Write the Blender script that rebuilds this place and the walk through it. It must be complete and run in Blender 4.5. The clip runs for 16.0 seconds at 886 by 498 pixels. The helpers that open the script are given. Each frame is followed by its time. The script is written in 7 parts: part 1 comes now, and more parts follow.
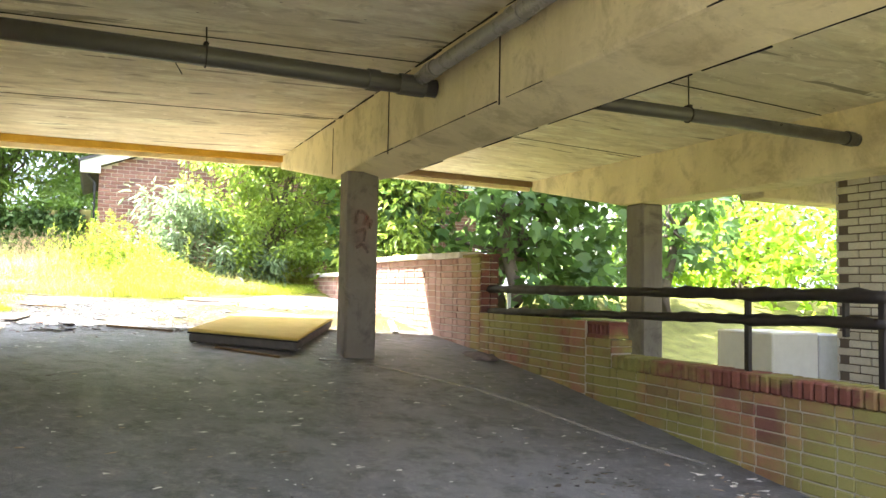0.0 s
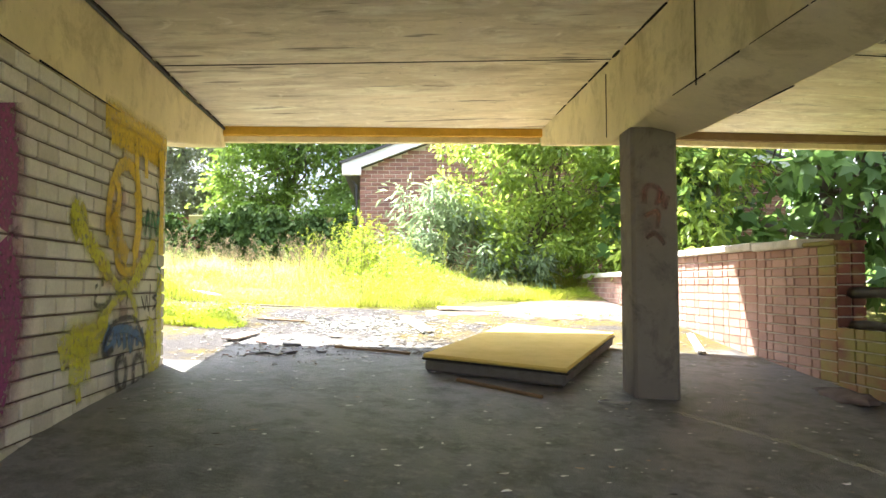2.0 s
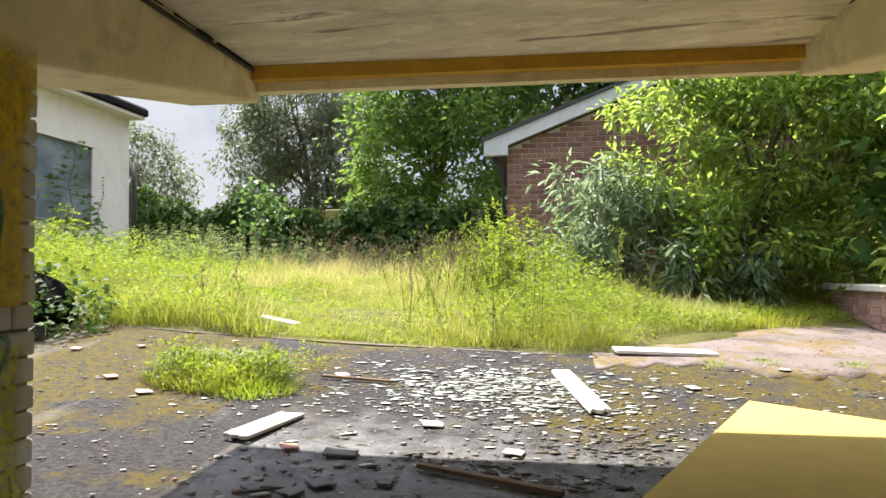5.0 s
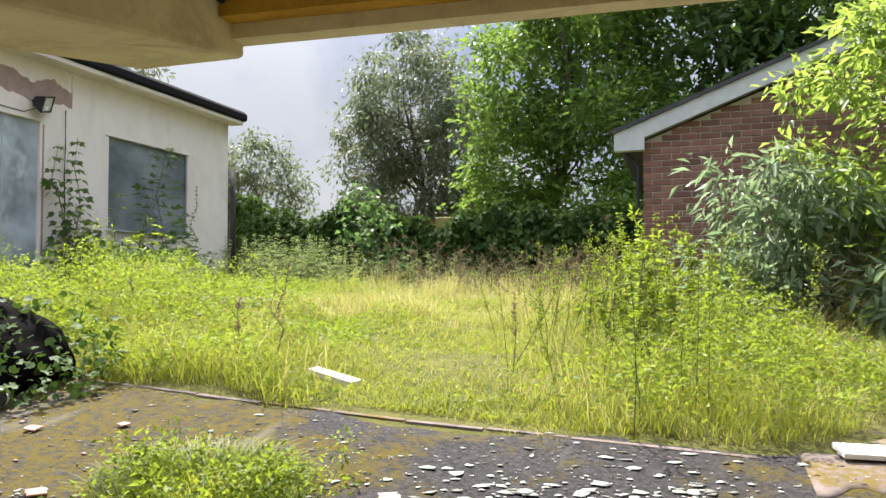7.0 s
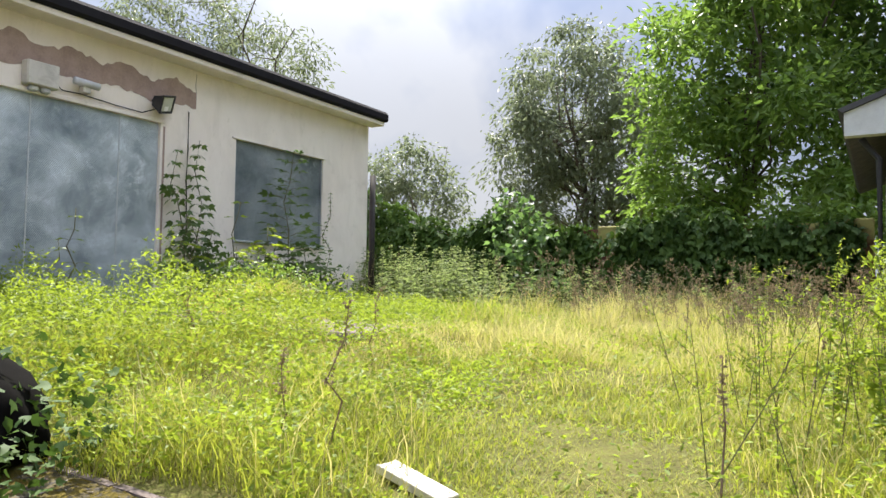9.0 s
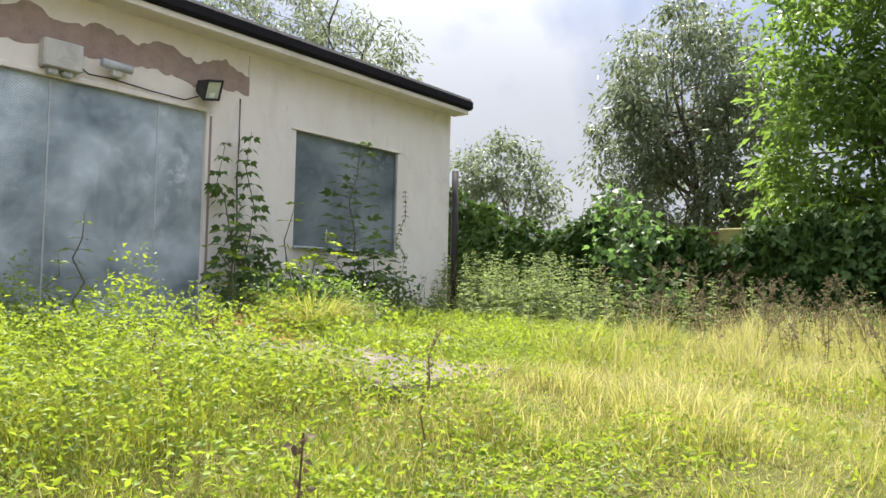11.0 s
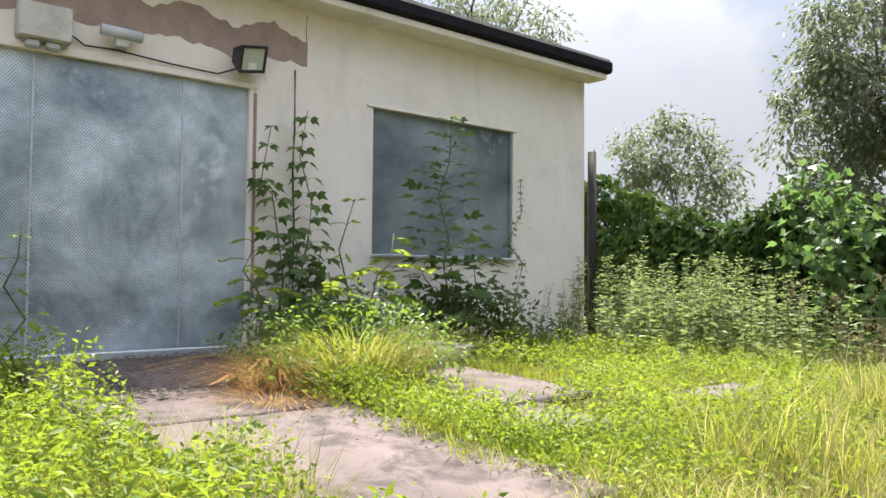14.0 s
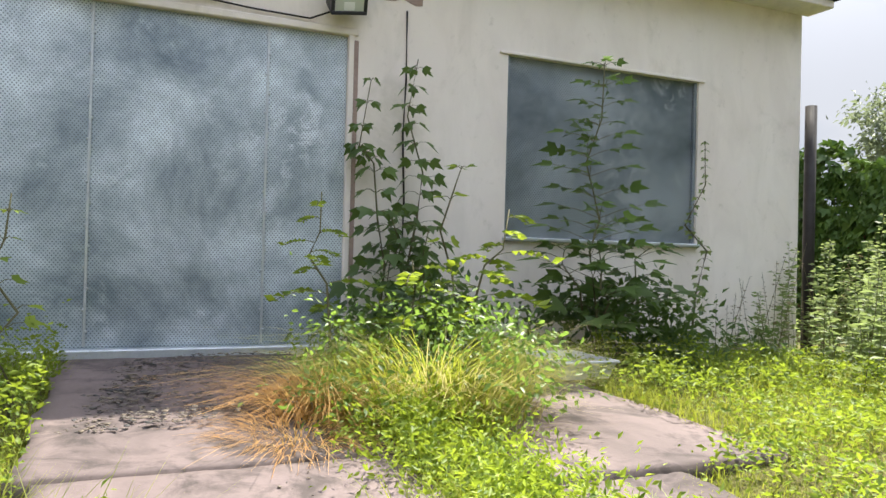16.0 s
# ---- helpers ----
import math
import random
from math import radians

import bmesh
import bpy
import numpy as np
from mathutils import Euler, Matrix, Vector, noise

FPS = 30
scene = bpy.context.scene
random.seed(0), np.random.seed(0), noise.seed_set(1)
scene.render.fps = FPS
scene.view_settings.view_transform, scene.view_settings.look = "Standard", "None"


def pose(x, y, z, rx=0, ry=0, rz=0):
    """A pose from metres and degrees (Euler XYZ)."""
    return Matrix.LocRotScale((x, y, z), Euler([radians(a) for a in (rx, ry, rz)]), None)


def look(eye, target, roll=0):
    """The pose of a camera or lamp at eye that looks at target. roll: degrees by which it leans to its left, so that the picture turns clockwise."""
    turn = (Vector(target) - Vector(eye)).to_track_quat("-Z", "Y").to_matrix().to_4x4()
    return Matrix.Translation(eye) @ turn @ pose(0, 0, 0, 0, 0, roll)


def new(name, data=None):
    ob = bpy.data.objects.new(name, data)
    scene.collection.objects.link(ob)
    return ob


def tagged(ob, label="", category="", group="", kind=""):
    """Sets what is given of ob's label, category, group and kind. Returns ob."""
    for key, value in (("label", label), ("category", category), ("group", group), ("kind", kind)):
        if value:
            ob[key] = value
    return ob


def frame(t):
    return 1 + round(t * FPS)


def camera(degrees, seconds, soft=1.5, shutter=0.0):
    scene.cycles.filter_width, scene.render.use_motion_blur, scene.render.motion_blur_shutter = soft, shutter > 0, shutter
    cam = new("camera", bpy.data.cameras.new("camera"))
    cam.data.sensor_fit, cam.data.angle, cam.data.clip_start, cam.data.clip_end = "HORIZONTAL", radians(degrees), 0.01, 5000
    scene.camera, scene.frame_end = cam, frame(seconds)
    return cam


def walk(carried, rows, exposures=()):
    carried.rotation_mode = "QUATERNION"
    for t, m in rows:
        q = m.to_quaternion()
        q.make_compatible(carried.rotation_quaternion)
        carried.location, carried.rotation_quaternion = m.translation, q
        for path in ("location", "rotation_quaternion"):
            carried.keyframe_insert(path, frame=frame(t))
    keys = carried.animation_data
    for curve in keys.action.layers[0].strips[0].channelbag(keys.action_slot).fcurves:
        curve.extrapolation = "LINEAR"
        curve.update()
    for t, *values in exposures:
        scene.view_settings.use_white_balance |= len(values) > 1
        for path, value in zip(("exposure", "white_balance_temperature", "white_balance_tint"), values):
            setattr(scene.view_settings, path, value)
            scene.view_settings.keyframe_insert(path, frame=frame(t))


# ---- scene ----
cam = camera(61.2, 16.0)
METRES, EYE, TILT, LEAN, TURN = 14.5, 1.35, 0.0, 0.0, -24.9
ROWS = [
    (0.0, 0.0, 0.0, 0.0, -0.06, 3.05, -1.04),
    (0.5, -0.0, 0.0344, -0.0001, 6.46, 3.5, 0.31),
    (1.0, -0.0083, 0.0687, 0.0013, 11.17, 2.3, 0.71),
    (1.5, -0.0127, 0.1024, 0.0035, 14.64, 2.58, 0.56),
    (2.0, -0.0226, 0.1374, 0.005, 20.72, 2.73, 0.19),
    (2.5, -0.0322, 0.1699, 0.0092, 22.77, 2.51, -0.58),
    (3.0, -0.0422, 0.204, 0.013, 26.88, 3.29, -0.74),
    (5.5, -0.114, 0.3549, 0.0291, 33.32, 0.75, 0.45),
    (6.0, -0.1301, 0.3821, 0.0343, 33.35, -0.52, 0.36),
    (6.5, -0.1446, 0.4106, 0.0377, 38.19, 1.67, 0.53),
    (7.0, -0.1655, 0.434, 0.0399, 42.79, 2.37, 0.25),
    (7.5, -0.1857, 0.4558, 0.0406, 46.78, 1.73, 0.19),
    (8.0, -0.206, 0.4815, 0.0443, 52.05, 1.96, 0.78),
    (8.5, -0.2289, 0.5045, 0.0487, 48.16, 1.9, -0.7),
    (9.0, -0.2498, 0.5295, 0.0506, 55.26, 3.02, -0.75),
    (9.5, -0.2741, 0.5475, 0.0527, 64.05, 3.99, -0.2),
    (10.0, -0.2992, 0.5638, 0.0567, 62.26, 2.71, -1.34),
    (12.5, -0.4067, 0.6535, 0.0743, 65.06, 2.76, -0.14),
    (13.0, -0.4275, 0.6727, 0.075, 69.93, 2.46, -0.15),
    (13.5, -0.4484, 0.689, 0.0773, 74.92, 2.17, -0.49),
    (14.0, -0.473, 0.7029, 0.0807, 75.58, 2.2, -0.46),
    (14.5, -0.4952, 0.7226, 0.082, 78.21, 2.5, -0.35),
    (15.0, -0.5195, 0.7353, 0.0817, 81.69, 1.93, -1.5),
    (15.5, -0.5439, 0.7454, 0.0832, 84.79, 0.59, -2.14),
    (16.0, -0.5676, 0.7613, 0.0845, 91.52, 0.62, -1.46),
]
EXPOSURES = [(0.0, 4.05), (1.0, 3.95), (2.0, 3.6), (3.0, 3.28), (5.5, 1.8), (6.3, 1.72), (7.0, 1.85), (12.5, 1.88), (16.0, 1.95)]
walk(cam, [(t, pose(0, 0, EYE, TILT, LEAN, TURN) @ pose(METRES * x, METRES * y, METRES * z, 90 + pitch, roll, yaw)) for t, x, y, z, yaw, pitch, roll in ROWS], EXPOSURES)

# ---- world, sun ----
SUN_DIR = Vector((-0.39, 0.50, 1.0)).normalized()     # towards the sun
world = bpy.data.worlds.new("sky")
scene.world = world
world.use_nodes = True
wn, wl = world.node_tree.nodes, world.node_tree.links
wn.clear()
w_out = wn.new("ShaderNodeOutputWorld")
w_bg = wn.new("ShaderNodeBackground")
w_sky = wn.new("ShaderNodeTexSky")
w_sky.sky_type = "NISHITA"
w_sky.sun_disc = False
w_sky.sun_elevation = math.asin(SUN_DIR.z)
w_sky.sun_rotation = math.atan2(SUN_DIR.x, SUN_DIR.y)
w_sky.dust_density = 2.5
w_bg.inputs["Strength"].default_value = 0.125
w_cloud = wn.new("ShaderNodeTexNoise")
w_cloud.inputs["Scale"].default_value = 2.6
w_cloud.inputs["Detail"].default_value = 6.0
w_cloud.inputs["Roughness"].default_value = 0.55
w_cloud.inputs["Distortion"].default_value = 0.4
w_ramp = wn.new("ShaderNodeMapRange")
w_ramp.inputs["From Min"].default_value = 0.36
w_ramp.inputs["From Max"].default_value = 0.66
w_ramp.inputs["To Min"].default_value = 0.90
w_ramp.inputs["To Max"].default_value = 0.95
w_mix = wn.new("ShaderNodeMix")
w_mix.data_type = "RGBA"
w_tone = wn.new("ShaderNodeTexNoise")
w_tone.inputs["Scale"].default_value = 3.4
w_tone.inputs["Detail"].default_value = 5.0
w_tone.inputs["Roughness"].default_value = 0.5
w_tone.inputs["Distortion"].default_value = 0.3
w_shade = wn.new("ShaderNodeValToRGB")
w_shade.color_ramp.elements[0].position, w_shade.color_ramp.elements[0].color = 0.40, (1.25, 1.48, 2.1, 1)
w_shade.color_ramp.elements[1].position, w_shade.color_ramp.elements[1].color = 0.58, (2.6, 2.65, 2.85, 1)
wl.new(w_tone.outputs["Fac"], w_shade.inputs["Fac"])
wl.new(w_shade.outputs["Color"], w_mix.inputs["B"])
wl.new(w_cloud.outputs["Fac"], w_ramp.inputs["Value"])
wl.new(w_ramp.outputs["Result"], w_mix.inputs["Factor"])
wl.new(w_sky.outputs["Color"], w_mix.inputs["A"])
# thin cloud that brightens from the horizon up to the zenith
w_dir = wn.new("ShaderNodeTexCoord")
w_sep = wn.new("ShaderNodeSeparateXYZ")
w_rise = wn.new("ShaderNodeMapRange")
w_rise.interpolation_type = "SMOOTHSTEP"
w_rise.inputs["From Min"].default_value, w_rise.inputs["From Max"].default_value = 0.18, 0.92
w_rise.inputs["To Min"].default_value, w_rise.inputs["To Max"].default_value = 0.55, 2.35
w_lift = wn.new("ShaderNodeVectorMath")
w_lift.operation = "SCALE"
wl.new(w_dir.outputs["Generated"], w_sep.inputs["Vector"])
wl.new(w_sep.outputs["Z"], w_rise.inputs["Value"])
wl.new(w_rise.outputs["Result"], w_lift.inputs["Scale"])
wl.new(w_mix.outputs["Result"], w_lift.inputs[0])
wl.new(w_lift.outputs["Vector"], w_bg.inputs["Color"])
wl.new(w_bg.outputs["Background"], w_out.inputs["Surface"])
sun_data = bpy.data.lights.new("sun", "SUN")
sun_data.energy, sun_data.angle, sun_data.color = 3.5, radians(1.0), (1.0, 0.95, 0.86)
sun = new("sun", sun_data)
sun.matrix_world = look(SUN_DIR * 60, (0, 0, 0))


# ---- materials ----
class Mat:
    """A node material: small helpers around one Principled surface."""

    def __init__(self, name, rough=0.8, metal=0.0, spec=0.4):
        self.m = bpy.data.materials.new(name)
        self.m.use_nodes = True
        self.n, self.l = self.m.node_tree.nodes, self.m.node_tree.links
        self.b = self.n["Principled BSDF"]
        self.b.inputs["Roughness"].default_value = rough
        self.b.inputs["Metallic"].default_value = metal
        self.b.inputs["Specular IOR Level"].default_value = spec
        self.co = self.n.new("ShaderNodeTexCoord").outputs["Object"]
        self.geo = self.n.new("ShaderNodeNewGeometry")

    def node(self, kind, **values):
        nd = self.n.new("ShaderNode" + kind)
        for key, v in values.items():
            nd.inputs[key.replace("_", " ")].default_value = v
        return nd

    def pos(self, sx=1.0, sy=1.0, sz=1.0):
        mp = self.node("Mapping", Scale=(sx, sy, sz))
        self.l.new(self.geo.outputs["Position"], mp.inputs["Vector"])
        return mp.outputs["Vector"]

    def noise(self, scale, detail=4.0, rough=0.6, vec=None, distortion=0.0):
        nd = self.node("TexNoise", Scale=scale, Detail=detail, Roughness=rough, Distortion=distortion)
        self.l.new(vec if vec is not None else self.geo.outputs["Position"], nd.inputs["Vector"])
        return nd.outputs["Fac"]

    def voronoi(self, scale, vec=None, out="Distance", feature="F1"):
        nd = self.node("TexVoronoi", Scale=scale)
        nd.feature = feature
        self.l.new(vec if vec is not None else self.geo.outputs["Position"], nd.inputs["Vector"])
        return nd.outputs[out]

    def rng(self, value, a, b, c=0.0, d=1.0):
        nd = self.node("MapRange", From_Min=a, From_Max=b, To_Min=c, To_Max=d)
        self.l.new(value, nd.inputs["Value"])
        return nd.outputs["Result"]

    def math(self, op, a, b=None):
        nd = self.n.new("ShaderNodeMath")
        nd.operation = op
        for i, v in enumerate((a, b)):
            if v is None:
                continue
            if isinstance(v, (int, float)):
                nd.inputs[i].default_value = v
            else:
                self.l.new(v, nd.inputs[i])
        return nd.outputs[0]

    def mix(self, fac, a, b, blend="MIX"):
        nd = self.n.new("ShaderNodeMix")
        nd.data_type = "RGBA"
        nd.blend_type = blend
        for key, v in (("Factor", fac), ("A", a), ("B", b)):
            if isinstance(v, (int, float)):
                nd.inputs[key].default_value = v
            elif isinstance(v, tuple):
                nd.inputs[key].default_value = (*v[:3], 1)
            else:
                self.l.new(v, nd.inputs[key])
        return nd.outputs["Result"]

    def random(self):
        return self.n.new("ShaderNodeObjectInfo").outputs["Random"]

    def island(self):
        return self.geo.outputs["Random Per Island"]

    def color(self, v):
        if isinstance(v, tuple):
            self.b.inputs["Base Color"].default_value = (*v[:3], 1)
        else:
            self.l.new(v, self.b.inputs["Base Color"])
        return self

    def rough(self, v):
        self.l.new(v, self.b.inputs["Roughness"])
        return self

    def bump(self, height, strength=0.4, distance=0.01):
        nd = self.node("Bump", Strength=strength, Distance=distance)
        self.l.new(height, nd.inputs["Height"])
        self.l.new(nd.outputs["Normal"], self.b.inputs["Normal"])
        return self


def mat_concrete(name, base, dark, board=True, stain=0.5, moss=0.0):
    k = Mat(name, rough=0.88, spec=0.25)
    big = k.noise(1.1, 5.0, 0.62, k.pos(0.5, 1.6, 1.0))
    fine = k.noise(34.0, 4.0, 0.7)
    col = k.mix(k.rng(big, 0.35, 0.72, 0.0, stain), base, dark)
    col = k.mix(k.rng(fine, 0.3, 0.75, 0.0, 0.25), col, tuple(c * 0.6 for c in base))
    h = fine
    if board:
        streak = k.noise(1.6, 6.0, 0.68, k.pos(0.8, 4.2, 1.0), 0.7)
        col = k.mix(k.rng(streak, 0.52, 0.68, 0.0, 0.6), col, dark)
        light = k.noise(1.9, 5.0, 0.65, k.pos(0.8, 2.6, 1.0), 0.8)
        col = k.mix(k.rng(light, 0.5, 0.7, 0.0, 0.7), col, tuple(min(0.9, c * 1.35) for c in base))
        lens = k.noise(1.25, 3.0, 0.5, k.pos(1.0, 7.0, 1.0), 0.3)
        col = k.mix(k.rng(lens, 0.645, 0.69, 0.0, 0.8), col, (0.15, 0.135, 0.115))
        grey = k.noise(0.55, 4.0, 0.6, k.pos(0.7, 1.4, 1.0))
        col = k.mix(k.rng(grey, 0.45, 0.65, 0.0, 0.35), col, (0.40, 0.365, 0.315))
        speck = k.voronoi(5.0, k.pos(1.0, 1.6, 1.0))
        col = k.mix(k.rng(speck, 0.035, 0.06, 0.8, 0.0), col, (0.06, 0.05, 0.045))
        mott = k.noise(4.2, 6.0, 0.72, k.pos(0.7, 1.5, 1.0), 0.6)
        col = k.mix(k.rng(mott, 0.5, 0.66, 0.0, 0.55), col, (0.36, 0.31, 0.24))
        bloom = k.noise(5.5, 5.0, 0.7, k.pos(0.8, 1.2, 1.0), 0.8)
        col = k.mix(k.rng(bloom, 0.58, 0.68, 0.0, 0.7), col, (0.86, 0.81, 0.70))
        h = k.math("ADD", fine, streak)
    if not board:
        blot = k.noise(3.2, 6.0, 0.72, None, 0.5)
        col = k.mix(k.rng(blot, 0.5, 0.64, 0.0, stain), col, tuple(c * 0.8 for c in dark))
        run = k.noise(4.0, 4.0, 0.6, k.pos(1.0, 1.0, 0.25))
        col = k.mix(k.rng(run, 0.55, 0.72, 0.0, stain * 0.6), col, dark)
    if moss:
        g = k.math("MULTIPLY", k.rng(k.noise(1.9, 6.0, 0.7), 0.5, 0.58), k.rng(k.noise(24.0, 4.0, 0.7), 0.36, 0.56))
        col = k.mix(k.math("MULTIPLY", g, moss), col, k.mix(fine, (0.06, 0.045, 0.008), (0.21, 0.145, 0.02)))
    pits = k.voronoi(22.0)
    col = k.mix(k.rng(pits, 0.03, 0.08, 0.55, 0.0), col, tuple(c * 0.35 for c in dark))
    return k.color(col).bump(h, 0.35, 0.006).m


def mat_plain(name, col, rough=0.6, metal=0.0, vary=0.3, scale=9.0, bump=0.15, spec=0.4):
    k = Mat(name, rough=rough, metal=metal, spec=spec)
    n1 = k.noise(scale, 5.0, 0.65)
    n2 = k.noise(scale * 9, 3.0, 0.6)
    c = k.mix(k.rng(n1, 0.35, 0.7, 0.0, vary), col, tuple(x * 0.45 for x in col))
    c = k.mix(k.rng(n2, 0.45, 0.8, 0.0, vary * 0.6), c, tuple(min(1, x * 1.4) for x in col))
    return k.color(c).rough(k.rng(n1, 0.3, 0.7, max(0.05, rough - 0.12), min(1, rough + 0.15))).bump(n2, bump, 0.003).m


def mat_brick(name, a, b, c=None, moss=0.0, island=False, gloss=0.85, grime=0.4):
    k = Mat(name, rough=gloss, spec=0.3)
    r = k.island() if island else k.random()
    col = k.mix(r, a, b)
    if c:
        col = k.mix(k.rng(k.math("FRACT", k.math("MULTIPLY", r, 7.3)), 0.72, 0.8, 0.0, 0.8), col, c)
    fine = k.noise(60.0, 4.0, 0.7)
    mid = k.noise(5.0, 4.0, 0.65)
    col = k.mix(k.rng(fine, 0.35, 0.75, 0.0, 0.35), col, tuple(x * 0.5 for x in a))
    col = k.mix(k.rng(mid, 0.45, 0.75, 0.0, grime), col, tuple(x * 0.35 for x in a))
    if moss:
        g = k.noise(1.6, 5.0, 0.6, k.pos(1.0, 1.0, 1.4))
        col = k.mix(k.rng(g, 0.52 - moss * 0.3, 0.62 - moss * 0.12, 0.0, 0.9), col, k.mix(fine, (0.19, 0.20, 0.05), (0.32, 0.29, 0.10)))
    return k.color(col).bump(k.math("ADD", fine, k.math("MULTIPLY", mid, 0.6)), 0.4, 0.004).m


def mat_asphalt():
    k = Mat("asphalt_floor", rough=0.58, spec=0.5)
    grit = k.voronoi(120.0, out="Color")
    fine = k.noise(150.0, 2.0, 0.6)
    big = k.noise(0.8, 6.0, 0.62)
    mid = k.noise(5.5, 5.0, 0.7)
    # ramp tones set high to make up for light missing under the deck
    col = k.mix(k.rng(big, 0.35, 0.7), (0.10, 0.10, 0.108), (0.20, 0.20, 0.212))
    col = k.mix(k.rng(fine, 0.45, 0.75, 0.0, 0.7), col, (0.20, 0.195, 0.19))
    col = k.mix(k.rng(mid, 0.46, 0.66, 0.0, 0.75), col, (0.045, 0.042, 0.04))
    col = k.mix(k.rng(k.noise(14.0, 5.0, 0.75), 0.52, 0.66, 0.0, 0.6), col, (0.26, 0.25, 0.24))
    # weathered and mossy towards the open yard, darkened to hold down the sunlight
    sep = k.n.new("ShaderNodeSeparateXYZ")
    k.l.new(k.geo.outputs["Position"], sep.inputs["Vector"])
    away = k.math("ABSOLUTE", k.math("SUBTRACT", sep.outputs["Y"], 4.6))
    # sunlit ground past the wall's end, darkened along with the yard
    sun_patch = k.math("MULTIPLY", k.rng(sep.outputs["X"], -0.75, -0.4, 5.0, 0.0), k.rng(sep.outputs["Y"], 6.9, 7.25))
    out = k.rng(k.math("MAXIMUM", sun_patch, k.math("ADD", away, k.math("MULTIPLY", mid, 1.5))), 3.9, 4.9)
    # yard tone, darker than the ramp's: strong sun is offset in the colour
    pale = k.mix(k.rng(k.noise(38.0, 5.0, 0.75), 0.42, 0.62), (0.012, 0.011, 0.012), (0.062, 0.054, 0.057))
    pale = k.mix(k.rng(fine, 0.5, 0.7, 0.0, 0.6), pale, (0.07, 0.065, 0.06))
    col = k.mix(k.math("MULTIPLY", out, 0.93), col, pale)
    sides = k.rng(k.math("ABSOLUTE", k.math("SUBTRACT", sep.outputs["X"], -0.1)), 0.5, 2.2, -0.05, 0.12)
    moss = k.math("MULTIPLY", out, k.rng(k.math("ADD", k.noise(1.7, 6.0, 0.7), sides), 0.47, 0.57))
    moss = k.math("MULTIPLY", moss, k.rng(k.noise(22.0, 4.0, 0.7), 0.36, 0.56))
    col = k.mix(moss, col, k.mix(fine, (0.03, 0.026, 0.005), (0.165, 0.12, 0.014)))
    track = k.rng(k.noise(2.2, 3.0, 0.5, k.pos(1.6, 0.3, 1.0)), 0.62, 0.7, 0.0, 0.2)
    col = k.mix(track, col, (0.30, 0.29, 0.28))
    k.rough(k.rng(out, 0.0, 1.0, 0.55, 0.93))
    k.l.new(k.rng(out, 0.0, 1.0, 0.5, 0.2), k.b.inputs["Specular IOR Level"])
    return k.color(col).bump(k.math("ADD", fine, k.math("MULTIPLY", k.noise(28.0, 4.0, 0.7), 1.5)), 0.75, 0.012).m


def mat_leaf(name, a, b, rough=0.45, trans=0.45, spec=0.4):
    k = Mat(name, rough=rough, spec=spec)
    r = k.island()
    big = k.noise(0.9, 2.0, 0.5)
    col = k.mix(r, a, b)
    col = k.mix(k.rng(big, 0.35, 0.7, 0.0, 0.5), col, tuple(x * 0.55 for x in a))
    patch = k.noise(2.6, 3.0, 0.6)
    col = k.mix(k.rng(patch, 0.42, 0.66, 0.0, 0.6), col, tuple(x * 0.62 for x in a))
    k.color(col)
    tr = k.n.new("ShaderNodeBsdfTranslucent")
    k.l.new(k.mix(0.5, col, tuple(min(1.0, x * 2.2) for x in b)), tr.inputs["Color"])
    mx = k.n.new("ShaderNodeMixShader")
    mx.inputs["Fac"].default_value = trans
    k.l.new(k.b.outputs["BSDF"], mx.inputs[1])
    k.l.new(tr.outputs["BSDF"], mx.inputs[2])
    k.l.new(mx.outputs["Shader"], k.n["Material Output"].inputs["Surface"])
    return k.m


def mat_soil():
    k = Mat("soil", rough=0.95, spec=0.15)
    a = k.noise(3.0, 6.0, 0.7)
    f = k.noise(45.0, 5.0, 0.7)
    col = k.mix(k.rng(a, 0.35, 0.7), (0.075, 0.062, 0.028), (0.17, 0.155, 0.05))
    col = k.mix(k.rng(f, 0.42, 0.65, 0.0, 0.7), col, (0.15, 0.18, 0.03))
    return k.color(col).bump(f, 0.8, 0.03).m


def mat_render():
    k = Mat("cream_render", rough=0.9, spec=0.2)
    fine = k.noise(70.0, 4.0, 0.7)
    streak = k.noise(2.2, 5.0, 0.6, k.pos(1.0, 1.5, 0.6), 0.6)
    blot = k.noise(0.9, 5.0, 0.6)
    col = k.mix(k.rng(streak, 0.42, 0.72, 0.0, 0.55), (0.78, 0.705, 0.64), (0.61, 0.545, 0.48))
    col = k.mix(k.rng(blot, 0.4, 0.7, 0.0, 0.4), col, (0.84, 0.80, 0.745))
    low = k.noise(1.4, 6.0, 0.7, k.pos(1.0, 1.0, 0.8), 0.4)
    col = k.mix(k.rng(low, 0.55, 0.7, 0.0, 0.5), col, (0.50, 0.46, 0.38))
    col = k.mix(k.rng(k.noise(9.0, 5.0, 0.7), 0.6, 0.75, 0.0, 0.3), col, (0.40, 0.36, 0.28))
    return k.color(col).bump(fine, 0.4, 0.005).m


